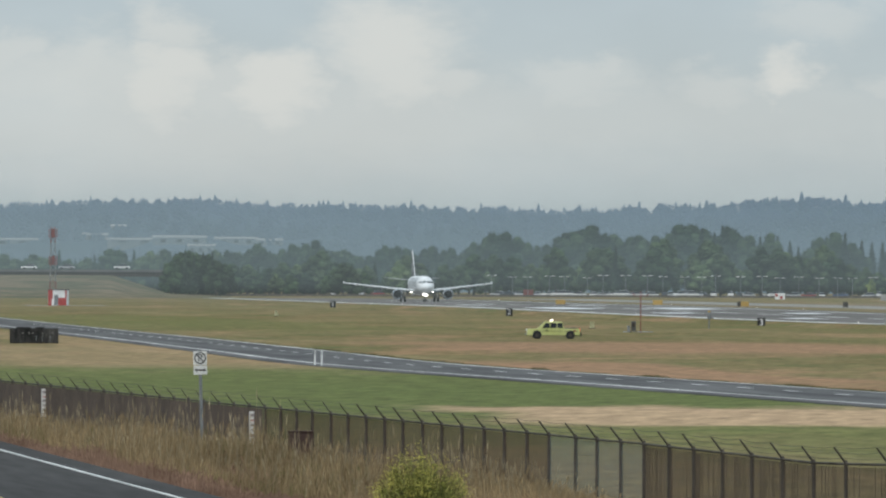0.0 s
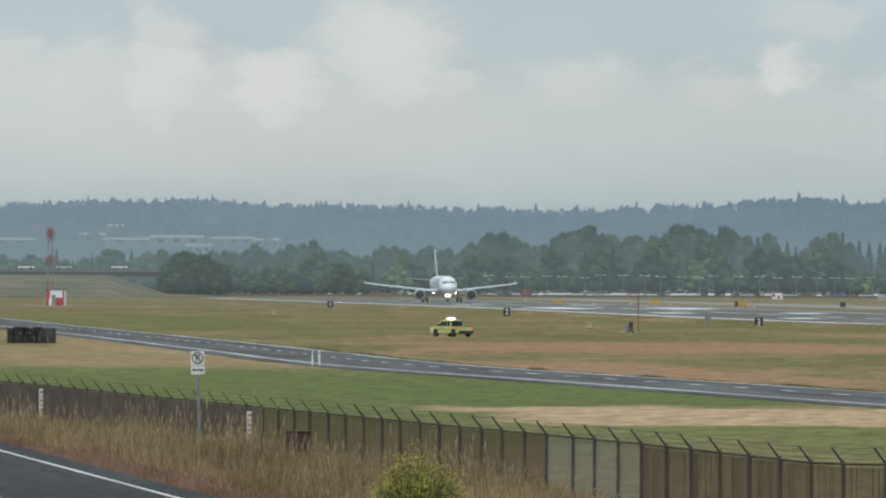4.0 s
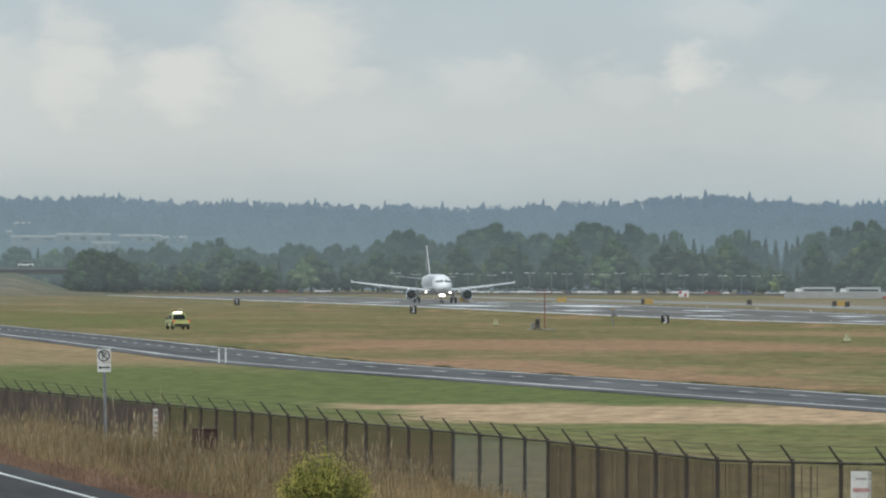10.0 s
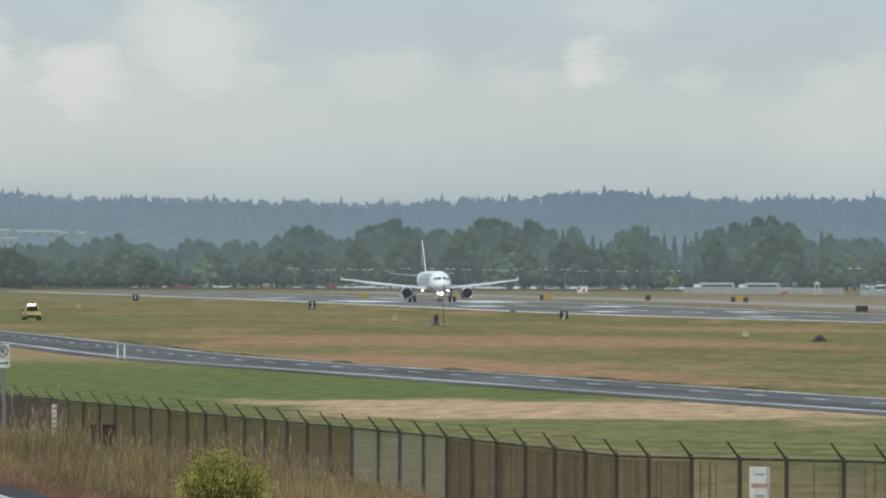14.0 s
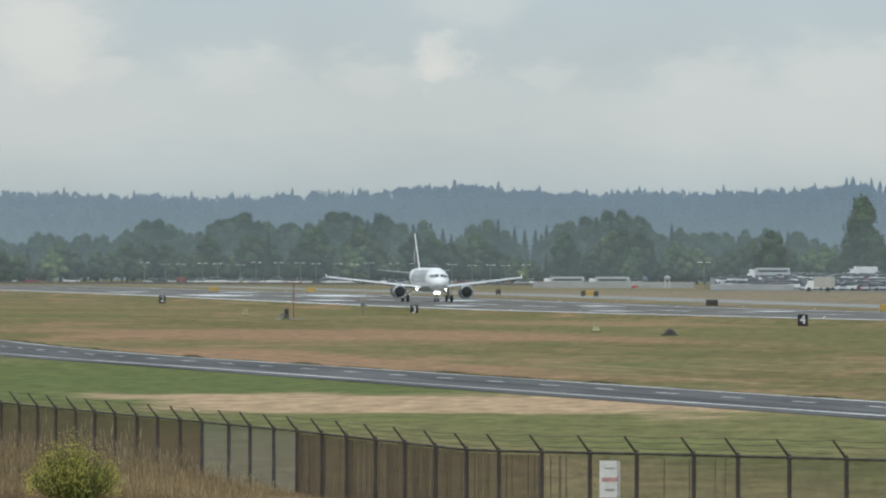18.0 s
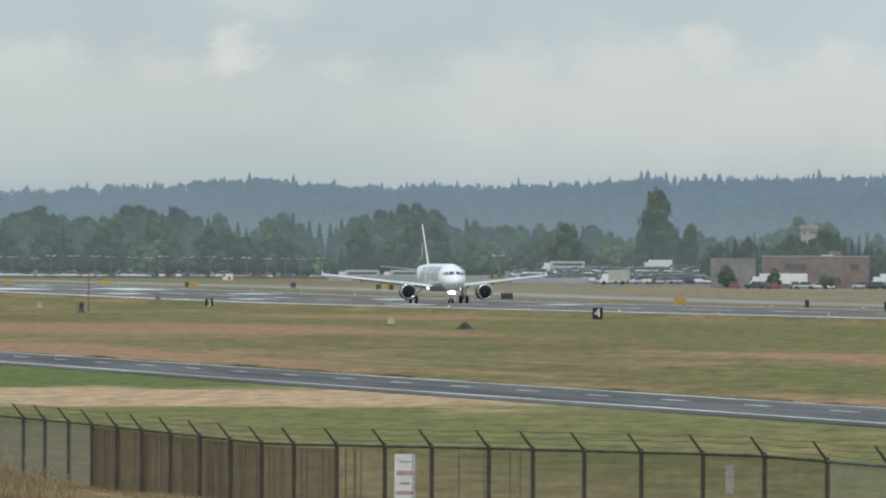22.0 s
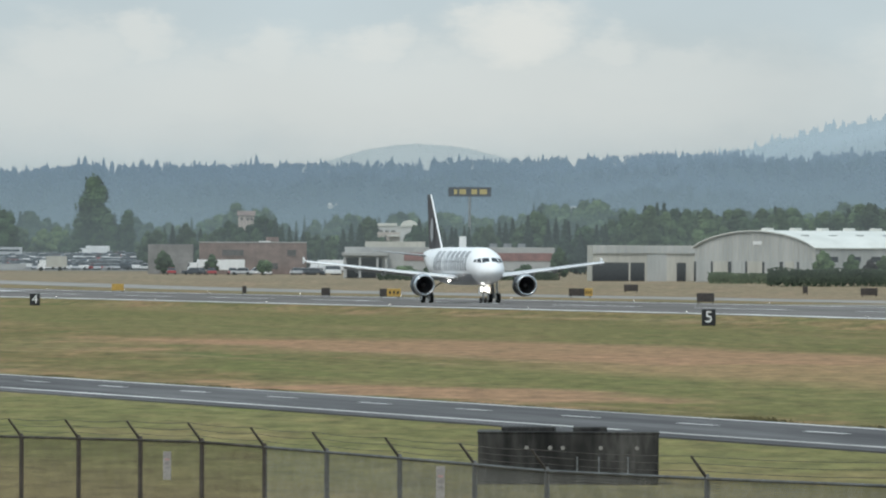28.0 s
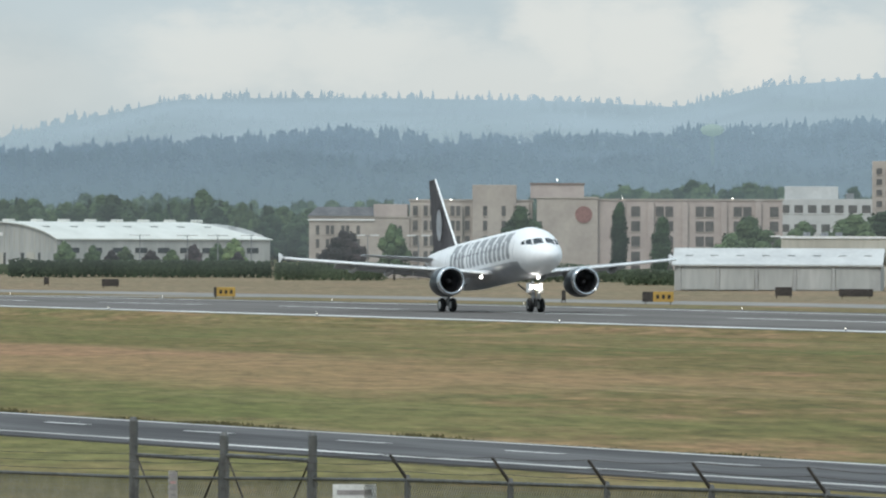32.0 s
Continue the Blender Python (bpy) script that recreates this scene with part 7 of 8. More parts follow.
for x in (-19.2, -16.4, -13.2, -11.6):
    box_part("portal_column", (x, -2.6, 2.1), (0.4, 0.4, 4.2), GREY_WALL, depot)
# black slab that paints the shade under the portal's entrance
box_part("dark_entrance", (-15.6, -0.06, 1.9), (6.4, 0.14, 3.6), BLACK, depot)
for k in range(3):
    box_part("roof_unit", (8 + 2.6 * k, 4, zt + 0.35), (1.4, 1.4, 0.7), STEEL, depot)

# brown brick building
brick_house = site("brick_building", 2380, 2020, "low brown brick building with dark windows and a grey wing", "building")
bq = 2020 / 17500
zt = level(2380, 489, 2020)
box_part("brick_wall", (4.6, 6, zt / 2), (190 * bq, 12, zt), BRICK_BROWN, brick_house, 0.05)
box_part("grey_wing", (-12.2, 6, zt * 0.47), (80 * bq, 11, zt * 0.94), surface("dull_wall", (0.17, 0.16, 0.155), (0.24, 0.23, 0.22), 0.3, 0.9, 0.05, dirt=0.15), brick_house, 0.05)
for x, z, w in ((0.5, 4.4, 4.4), (12.5, 4.4, 1.8), (-1.5, 1.7, 1.6), (8.2, 1.7, 3.0)):
    win(brick_house, x, z, w, 1.2, -0.03, BRICK_BROWN)
box_part("roof_housing", (8.6, 5, zt + 0.6), (2.6, 3, 1.2), BRICK_BROWN, brick_house)
box_part("roof_lamp", (7.0, 0.2, zt + 0.25), (2.4, 0.3, 0.22), WHITE, brick_house)
box_part("parapet", (4.6, 6, zt + 0.1), (191 * bq, 12.2, 0.2), GREY_WALL, brick_house)

# white domed hall above the trees, beige block below it
hall = site("domed_hall", 2672, 2600, "white hall with a shallow domed roof behind the trees", "building")
hq = 2600 / 17500
zt = level(2672, 459, 2600)
box_part("wall", (0, 6, zt / 2), (62 * hq, 12, zt), OFF_WHITE, hall, 0.05)
bm = bmesh.new()
bm_tube(bm, [[(3.6 + 2.3 * math.cos(math.pi * i / 10), y, zt - 0.2 + 1.7 * math.sin(math.pi * i / 10)) for i in range(11)] for y in (-0.3, 12.3)])
part("domed_roof", bm, ROOF_WHITE, hall, "white rounded roof")
box_part("flat_roof", (-3.0, 6, zt + 0.3), (7.0, 12.6, 0.7), ROOF_WHITE, hall, label="white flat roof")
for k in (-6, -3.5, -1):
    win(hall, k * 0.65, zt - 1.6, 1.1, 0.8, -0.03, WHITE)
lodge = site("beige_block", 2660, 2330, "low beige block with a pale canopy among conifers", "building")
zt = level(2660, 470, 2330)
box_part("wall", (0, 4, zt / 2), (40 * 2330 / 17500, 8, zt), BEIGE, lodge, 0.05)
box_part("canopy", (1.2, -0.8, zt - 0.9), (2.6, 1.8, 0.3), ROOF_WHITE, lodge)
pink = site("pink_house", 2408, 2800, "small pinkish house with a dark roof above the trees", "house")
zt = level(2408, 441, 2800)
box_part("wall", (0, 3, zt / 2), (4.6, 6, zt), PINKISH, pink, 0.04)
bm = bmesh.new()
bm_tube(bm, [[(x, -0.4, zt), (x, 3, zt + 1.3), (x, 6.4, zt)] for x in (-2.6, 2.6)])
part("roof", bm, BRICK_BROWN, pink, "brown roof")
for k in (-1.3, 0.4, 1.5):
    win(pink, k, zt - 1.0, 0.6, 0.8)

# big roadside signboard; its brand as plain yellow blocks
BLUE_BOARD = surface("dark_blue_board", (0.03, 0.035, 0.05), (0.05, 0.055, 0.075), 1, 0.6, 0.0)
YELLOW_BLOCK = surface("yellow_blocks", (0.42, 0.34, 0.11), (0.5, 0.4, 0.14), 1, 0.6, 0.0)
board = site("billboard", 2803, 2600, "large dark signboard with yellow blocks on a tall pole", "billboard")
zc = level(2803, 399, 2600)
box_part("panel", (0, 0, zc), (11.3, 0.8, 2.5), BLUE_BOARD, board, 0.05, "dark blue panel")
for k, w in ((-3.7, 0.8), (-1.8, 1.7), (1.2, 1.5), (3.6, 1.9)):
    box_part("yellow_block", (k, -0.42, zc), (w, 0.08, 1.3), YELLOW_BLOCK, board)
bm = bmesh.new()
bm_rod(bm, (0, 0, 0), (0, 0, zc - 1.2), 0.4, 0.28, 12)
part("pole", bm, STEEL, board, "grey steel pole")

# water tower on the hill
x, y = spot(4574, 3790)
wtow = empty("water_tower", pose(x, y, HILL_Z["near_hills"](4574, 0.5) - 1), "pale green water tower above the wooded ridge", "water tower")
zc = level(4574, 306, 3790) - (HILL_Z["near_hills"](4574, 0.5) - 1)
bm = bmesh.new()
bm_tube(bm, [ring((0, 0, zc + z), (0, 0, 1), r, 20) for z, r in ((-2.4, 1.2), (-1.6, 3.6), (0, 4.7), (1.4, 3.7), (2.2, 1.6), (2.4, 0.2))])
# tank and stem have haze painted into their colour as glow
part("tank", bm, paint_haze(surface("pale_green_tank", (0.42, 0.5, 0.42), (0.5, 0.57, 0.48), 0.3, 0.6, 0.0), (0.28, 0.4, 0.41), 0.75), wtow, "pale green tank", smooth=True)
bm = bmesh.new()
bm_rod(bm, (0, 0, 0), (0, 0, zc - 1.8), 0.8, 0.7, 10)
part("stem", bm, paint_haze(surface("pale_stem", (0.3, 0.36, 0.32), (0.36, 0.42, 0.38), 0.3, 0.6, 0.0), (0.22, 0.32, 0.36), 0.85), wtow)


# pale roofs and walls of the far slope, haze painted in as glow
HAZED_ROOF = paint_haze(surface("pale_roof_in_mist", (0.6, 0.6, 0.57), (0.7, 0.7, 0.67), 0.2, 0.6, 0.0), (0.36, 0.42, 0.44), 0.5)
HAZED_WALL = paint_haze(surface("pale_wall_in_mist", (0.3, 0.29, 0.27), (0.4, 0.39, 0.37), 0.2, 0.8, 0.0), (0.2, 0.28, 0.32), 0.6)


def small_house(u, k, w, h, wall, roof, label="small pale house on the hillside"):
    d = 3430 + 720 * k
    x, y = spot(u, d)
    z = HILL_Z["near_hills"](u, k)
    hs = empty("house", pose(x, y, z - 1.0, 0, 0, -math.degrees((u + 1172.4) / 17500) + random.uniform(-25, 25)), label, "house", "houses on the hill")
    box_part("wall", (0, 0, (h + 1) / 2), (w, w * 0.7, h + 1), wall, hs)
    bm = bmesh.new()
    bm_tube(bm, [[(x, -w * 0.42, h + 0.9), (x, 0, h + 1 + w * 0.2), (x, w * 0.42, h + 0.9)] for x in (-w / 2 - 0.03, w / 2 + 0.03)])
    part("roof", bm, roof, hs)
    box_part("window", (0.2 * w, -w * 0.35 - 0.03, h * 0.6 + 0.9), (w * 0.16, 0.06, h * 0.3), HAZED_WALL, hs)


random.seed(5)
for i in range(30):
    u = 2900 + 1980 * random.random()
    small_house(u, random.uniform(0.02, 0.13), random.uniform(2.2, 4.2), random.uniform(1.0, 1.5), random.choice((HAZED_ROOF, HAZED_WALL)), random.choice((HAZED_ROOF, HAZED_WALL)))
for u, k, w, h, wm, rm in ((2672, 0.07, 11, 1.6, HAZED_ROOF, HAZED_ROOF), (2642, 0.05, 6, 1.2, HAZED_ROOF, HAZED_ROOF), (2330, 0.1, 4, 1.3, HAZED_WALL, HAZED_WALL), (2990, 0.3, 4, 1.0, HAZED_ROOF, HAZED_ROOF), (2560, 0.3, 3, 1.0, HAZED_ROOF, HAZED_ROOF),
                           (2200, 0.1, 5, 1.2, HAZED_WALL, HAZED_ROOF)):
    small_house(u, k, w, h, wm, rm)


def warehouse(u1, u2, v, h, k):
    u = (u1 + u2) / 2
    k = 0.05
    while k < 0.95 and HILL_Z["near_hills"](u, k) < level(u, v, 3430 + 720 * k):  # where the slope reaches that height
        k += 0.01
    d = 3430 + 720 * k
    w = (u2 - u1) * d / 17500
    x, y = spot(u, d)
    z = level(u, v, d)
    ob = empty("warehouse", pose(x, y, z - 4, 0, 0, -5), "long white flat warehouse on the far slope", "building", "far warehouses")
    box_part("wall", (0, 8, (h + 4) / 2), (w, 16, h + 4), HAZED_WALL, ob)
    box_part("roof", (0, 8, h + 4.5), (w + 0.6, 16.6, 0.7), HAZED_ROOF, ob)
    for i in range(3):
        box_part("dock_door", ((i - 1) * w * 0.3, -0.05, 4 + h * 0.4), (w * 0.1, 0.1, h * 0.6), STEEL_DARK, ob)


for u1, u2, v, h, k in ((-60, 66, 432, 1.4, 0.62), (130, 190, 424, 1.6, 0.72), (190, 320, 430, 1.0, 0.66), (270, 365, 430, 1.8, 0.64), (380, 455, 431, 1.6, 0.6), (455, 500, 432, 1.2, 0.6), (330, 380, 447, 2.2, 0.42), (196, 222, 405, 0.8, 0.86)):
    warehouse(u1, u2, v, h, k)

# ---- overpass with traffic at the far left ----
OVERPASS_GREY = surface("overpass_concrete", (0.12, 0.12, 0.118), (0.17, 0.17, 0.165), 0.3, 0.9, 0.05, dirt=0.2)
SCRUB = surface("scrubby_slope", (0.075, 0.08, 0.042), (0.19, 0.145, 0.088), 0.06, 0.95, 0.0, stretch=(1, 0.5, 1), world_space=True, dirt=0.35, spec=0.1)
fly = site("overpass", -40, 2700, "dark concrete motorway overpass with parapet", "bridge")
fq = 2700 / 17500
z1, z0 = level(0, 479, 2700), level(0, 488, 2700)
box_part("deck", (-2, 5, (z0 + z1) / 2 - 0.2), (745 * fq, 11, z1 - z0), STEEL_DARK, fly, label="dark concrete deck")
box_part("parapet", (-2, -0.6, z1), (745 * fq, 0.3, 0.7), OVERPASS_GREY, fly)
for k in range(7):
    box_part("pier", (-50 + 14 * k, 5, z0 / 2 - 0.2), (1.2, 6, z0), GREY_WALL, fly)
bm = bmesh.new()
pts = []
for u in (-900, -200, 100, 200, 300, 420):
    e = smooth(330, 190, u)
    pts.append([(*spot(u, dd), zz * e - 0.05) for dd, zz in ((2420, 0), (2500, 1.9), (2640, 5.3), (2692, 5.7), (2760, 0))])
for a, b in zip(pts, pts[1:]):
    for i in range(4):
        bm.faces.new([bm.verts.new(p) for p in (a[i], b[i], b[i + 1], a[i + 1])])
bmesh.ops.remove_doubles(bm, verts=bm.verts[:], dist=0.01)
tagged(part("embankment", bm, SCRUB, None, smooth=True), "grassy embankment below the overpass", "ground", kind="structure")

# ---- vehicles ----
CAR_PAINT = [surface("car_" + n, c, tuple(min(1, v * 1.1) for v in c), 1, 0.3, 0.0, dirt=0.05) for n, c in (("white", (0.68, 0.68, 0.67)), ("silver", (0.42, 0.43, 0.44)), ("dark", (0.04, 0.045, 0.055)), ("red", (0.28, 0.03, 0.03)), ("blue", (0.06, 0.1, 0.2)))]


def make_car(paint, label, tall=1.0):
    top = empty("car", pose(0, -2500, -60), label, "car", "parked cars")
    bm = bmesh.new()
    pickup_body(bm, -2.2, 2.2, 0.3, 0.85 * tall, 0.88, 0.05, 0.1, 0.1)
    bmesh.ops.bevel(bm, geom=bm.edges[:], offset=0.08, segments=1, affect="EDGES")
    part("body", bm, paint, top)
    bm = bmesh.new()
    pickup_body(bm, -1.6, 1.1, 0.84 * tall, 1.42 * tall, 0.82, 0.16, 0.6, 0.45)
    part("glasshouse", bm, GLASS_DARK, top, "dark windows")
    bm = bmesh.new()
    bm_box(bm, 0, -0.2, 1.43 * tall, 1.3, 1.5, 0.05, bevel=0.02)
    part("roof", bm, paint, top)
    bm = bmesh.new()
    bm_tube(bm, [ring((o, 0, 0), (1, 0, 0), 0.32, 10) for o in (-0.1, 0.1)])
    me = mesh_of("wheel", bm, RUBBER)
    for sx in (-0.8, 0.8):
        for yy in (-1.35, 1.35):
            share("wheel", me, top, sx, yy, 0.32)
    return top


CARS = [make_car(p, lab, t) for p, lab, t in ((CAR_PAINT[0], "white parked passenger car", 1.0), (CAR_PAINT[1], "silver parked passenger car", 1.0), (CAR_PAINT[2], "dark parked passenger car", 1.0), (CAR_PAINT[3], "red parked passenger car", 1.0),
                                              (CAR_PAINT[0], "white parked van with a tall body", 1.3), (CAR_PAINT[4], "blue parked passenger car", 1.0))]


def park(proto, u, d, turn, z=0.0):
    x, y = spot(u, d)
    return copy_thing(proto, pose(x, y, z, 0, 0, turn))


CAR_LOT = [(2235, 0.0), (2300, 0.5), (2450, 2.5), (2480, 2.6)]
LOT_PAVE = surface("car_park_asphalt", (0.1, 0.1, 0.098), (0.16, 0.158, 0.155), 0.08, 0.9, 0.0, world_space=True)


def lot_z(d):
    return envelope(CAR_LOT, d) if d > 2235 else 0.0


bm = bmesh.new()
cols = [[bm.verts.new((*spot(u, d), z + 0.03)) for d, z in CAR_LOT] + [bm.verts.new((*spot(u, 2485), -0.2))] for u in (1870, 1970, 2070, 2170, 2290)]
for p, q in zip(cols, cols[1:]):
    for i in range(len(CAR_LOT)):
        bm.faces.new((p[i], q[i], q[i + 1], p[i + 1]))
tagged(part("car_park", bm, LOT_PAVE), "sloping grey asphalt car park", "car park", kind="structure")
rng = random.Random(8)
for u0, u1, dd, n in ((580, 760, 2840, 5), (870, 1260, 2800, 17), (870, 1250, 2835, 14), (1200, 1440, 2790, 10), (1440, 1760, 2800, 9), (1900, 2270, 2290, 34), (1900, 2270, 2330, 34), (2030, 2275, 2258, 24), (1880, 2260, 2372, 34), (1960, 2280, 2412, 30), (2000, 2280, 2450, 26), (2490, 2570, 1985, 7), (2270, 2460, 1970, 8)):
    for i in range(n):
        u = u0 + (u1 - u0) * (i + rng.uniform(0.1, 0.9)) / n
        dd1 = dd + rng.uniform(-5, 5)
        park(rng.choice(CARS[:2] + CARS[:2] + CARS[:5] + CARS[4:]), u, dd1, rng.choice((0, 180, 80, 100)) - 8, lot_z(dd1) + 0.04 if 1870 < u < 2290 and dd1 > 2235 and dd < 2485 else 0.0)
for u, vv in ((52, 0), (118, 0), (216, 0)):
    park(CARS[0] if u != 118 else CARS[1], u, 2703, 82, level(u, 477, 2703))


def make_truck(length, height, paint, label, name="box_truck", windows=False):
    top = empty(name, pose(0, -2600, -60), label, "truck", "parked trucks")
    box_part("box_body", (0, -0.8, height / 2 + 0.6), (2.4, length, height - 0.6), paint, top, 0.06)
    bm = bmesh.new()
    pickup_body(bm, length / 2 - 0.7, length / 2 + 1.2, 0.5, 2.4, 1.1, 0.1, 0.5, 0.0)
    part("cab", bm, WHITE, top)
    box_part("windscreen", (0, length / 2 + 0.85, 1.9), (1.9, 0.3, 0.7), GLASS_DARK, top)
    if windows:
        box_part("window_band", (0, -0.8, height * 0.68 + 0.3), (2.44, length * 0.86, 0.5), GLASS_DARK, top)
    bm = bmesh.new()
    bm_tube(bm, [ring((o, 0, 0), (1, 0, 0), 0.46, 12) for o in (-0.15, 0.15)])
    me = mesh_of("wheel", bm, RUBBER)
    for sx in (-1.05, 1.05):
        for yy in (-length * 0.35, length / 2 + 0.4):
            share("wheel", me, top, sx, yy, 0.46)
    return top


SHUTTLE = make_truck(8.5, 2.5, CAR_PAINT[1], "grey parked shuttle bus with dark windows", "shuttle_bus", True)
TRAILER = make_truck(9.5, 2.7, WHITE, "long white parked semi-trailer truck", "trailer_truck")
BOXT = make_truck(5.5, 2.7, WHITE, "white parked box truck", "box_truck")
TANT = make_truck(4.6, 3.0, METAL_TAN, "tan parked box truck", "box_truck")
for proto, u, d, turn in ((SHUTTLE, 1612, 2480, 84), (SHUTTLE, 1692, 2480, 84), (CARS[4], 1222, 2760, 95), (CARS[4], 1205, 2760, 95), (CARS[4], 1372, 2770, 88), (CARS[4], 1100, 2770, 88), (CARS[4], 990, 2770, 88), (SHUTTLE, 1975, 2440, 85), (CARS[4], 2026, 2420, 84), (CARS[4], 2090, 2400, 88),
                          (TANT, 2066, 2230, 84), (CARS[4], 2110, 2420, 84), (BOXT, 2140, 2465, 96), (CARS[4], 2175, 2400, 84), (CARS[4], 2200, 2410, 84), (BOXT, 2255, 2430, 88), (CARS[4], 2046, 2400, 90), (TRAILER, 2356, 1990, 84), (BOXT, 2552, 1990, 84)):
    park(proto, u, d, turn, lot_z(d) + 0.04 if 1870 < u < 2290 and 2235 < d < 2482 else 0.0)
redbox = site("red_container", 935, 2790, "red freight container in the car park", "container", 5)
box_part("shell", (0, 0, 1.0), (2.7, 2.2, 2.0), RED_DULL, redbox, 0.03)
for k in range(5):
    box_part("rib", (-1.1 + 0.55 * k, -1.12, 1.0), (0.12, 0.06, 1.8), RED_DULL, redbox)
kiosk = site("gate_kiosk", 1795, 2450, "small white kiosk with two pillars and a round top", "kiosk")
for k in (-0.65, 0.65):
    box_part("pillar", (k * 0.8, 0, 1.05), (0.42, 0.5, 2.1), OFF_WHITE, kiosk)
bm = bmesh.new()
bm_tube(bm, [ring((0, 0, z), (0, 0, 1), r, 14) for z, r in ((2.1, 0.7), (2.6, 0.85), (3.0, 0.6), (3.2, 0.15))])
part("round_top", bm, GREY_WALL, kiosk)
low = site("low_wall", 1700, 2460, "long low grey wall before the car park", "wall", 4)
box_part("wall", (0, 0, 0.8), (40, 0.4, 1.6), GREY_WALL, low)
low = site("low_wall", 1945, 2255, "long low grey wall before the car park", "wall", 4)
box_part("wall", (0, 0, 0.75), (19, 0.4, 1.5), GREY_WALL, low)
booth = site("service_booth", 1380, 2560, "red and white checkered service booth", "hut")
box_part("wall", (0, 0, 0.8), (2.6, 2.0, 1.6), WHITE, booth)
for k in (-0.9, 0.4):
    box_part("red_panel", (k, -1.02, 1.1 if k < 0 else 0.5), (0.7, 0.06, 0.8), RED, booth)

bm = bmesh.new()
bm_rod(bm, (0, 0, 0), (0, 0, 5.6), 0.09, 0.06, 7)
lp_pole = mesh_of("pole", bm, STEEL)
bm = bmesh.new()
bm_box(bm, -0.9, 0, 5.65, 1.1, 0.4, 0.16, bevel=0.03)
lp_head = mesh_of("lamp_head", bm, WHITE)
bm = bmesh.new()
bm_rod(bm, (-0.9, 0, 5.6), (0.9, 0, 5.6), 0.04, n=5)
lp_arm = mesh_of("arm", bm, STEEL)


def lamp_post(u, d, k=1.0):
    top = site("lamp_post", u, d, "car park lamp post with two pale heads", "lamp post", 0, "car park lamp posts")
    share("pole", lp_pole, top)
    share("arm", lp_arm, top)
    share("lamp_head", lp_head, top)
    share("lamp_head", lp_head, top, 0, 0, 0, 180)
    top.scale = (k, k, k)


rng = random.Random(13)
u = 870
while u < 1580:
    lamp_post(u, rng.uniform(2770, 2860), rng.uniform(0.95, 1.1))
    u += rng.uniform(22, 44)
for u, d in ((3562, 1540), (3646, 1540), (3700, 1550), (3759, 1540), (1860, 2440), (4700, 1300), (3965, 1450), (4055, 1450)):
    lamp_post(u, d, 1.15)

# car park kerb fence along the far edge of the field
NETTING = surface("dark_netting", (0.10, 0.085, 0.075), (0.15, 0.13, 0.11), 0.5, 0.9, 0.0)
far_fence = tagged(new("far_fence"), "low brownish fence along the far car parks", "fence")
for i in range(60):
    u = 330 + 24 * i
    xa, ya = spot(u, 2740)
    xb, yb = spot(u + 23.4, 2740)
    bm = bmesh.new()
    bm_tube(bm, [[(xa, ya, 0), (xa, ya + 0.1, 0), (xa, ya + 0.1, 0.6), (xa, ya, 0.6)], [(xb, yb, 0), (xb, yb + 0.1, 0), (xb, yb + 0.1, 0.6), (xb, yb, 0.6)]])
    part("panel", bm, NETTING, far_fence)


# ---- trees and hedges among the buildings ----
BACK_TOPS = [(2230, 456), (2250, 451), (2300, 452), (2340, 462), (2400, 462), (2450, 450), (2470, 443), (2500, 459), (2540, 476), (2600, 448), (2625, 440), (2640, 478), (2700, 470), (2712, 447), (2751, 448), (2790, 458), (2821, 442),
             (2842, 457), (2873, 447), (2914, 430), (2935, 430), (2956, 437), (2987, 452), (3059, 442), (3095, 419), (3147, 414), (3209, 419), (3261, 427), (3300, 430), (3355, 406), (3400, 432), (3505, 416), (3560, 432), (3610, 428), (3665, 404),
             (3690, 428), (3710, 430), (3770, 436), (3830, 434), (3900, 458), (4040, 440), (4200, 440), (4420, 440), (4600, 440), (4720, 455), (4900, 450), (5200, 450)]
HAZY_TOPS = [(2230, 452), (2360, 436), (2385, 418), (2440, 420), (2470, 440), (2560, 440), (2588, 424), (2625, 432), (2690, 432), (2720, 438), (2774, 428), (2830, 440), (2900, 426), (2950, 402), (2985, 425), (3018, 408), (3080, 424), (3160, 425), (3260, 432), (3360, 425),
             (3420, 420), (3500, 397), (3545, 418), (3585, 416), (3640, 425), (3720, 424), (3850, 430), (4000, 425), (4300, 420), (4440, 402), (4520, 392), (4560, 388), (4620, 398), (4750, 405), (5200, 410)]
rng = random.Random(17)
places = []
u = 2235.0
while u < 5150:  # trees behind the buildings: conifers, then broader crowns
    d = rng.uniform(2080, 2500)
    slim = rng.random() < 0.62 - 0.4 * smooth(2950, 3250, u)
    pick = rng.random()
    proto = rng.choice(CONIFER) if slim else LIGHT_TREE if pick < 0.22 and u > 3000 else rng.choice(BROAD)
    h = max(4.0, level(u, envelope(BACK_TOPS, u), d) * rng.uniform(0.82, 1.03))
    places.append((proto, u, d, h, rng.uniform(1.3, 1.9) if slim else rng.uniform(0.7, 1.05)))
    u += rng.uniform(7, 15)
wood("tree_belt", places, "mixed belt of conifers and leafy trees behind the buildings")
places = []
u = 2235.0
while u < 5150:
    d = rng.uniform(3080, 3300)
    places.append((rng.choice(BROAD + BROAD + CONIFER), u, d, max(3.0, level(u, envelope(HAZY_TOPS, u), d) * rng.uniform(0.85, 1.03)), rng.uniform(0.8, 1.2)))
    u += rng.uniform(10, 22)
wood("hazy_wood", places, "dim trees behind the buildings and the haze sheets")
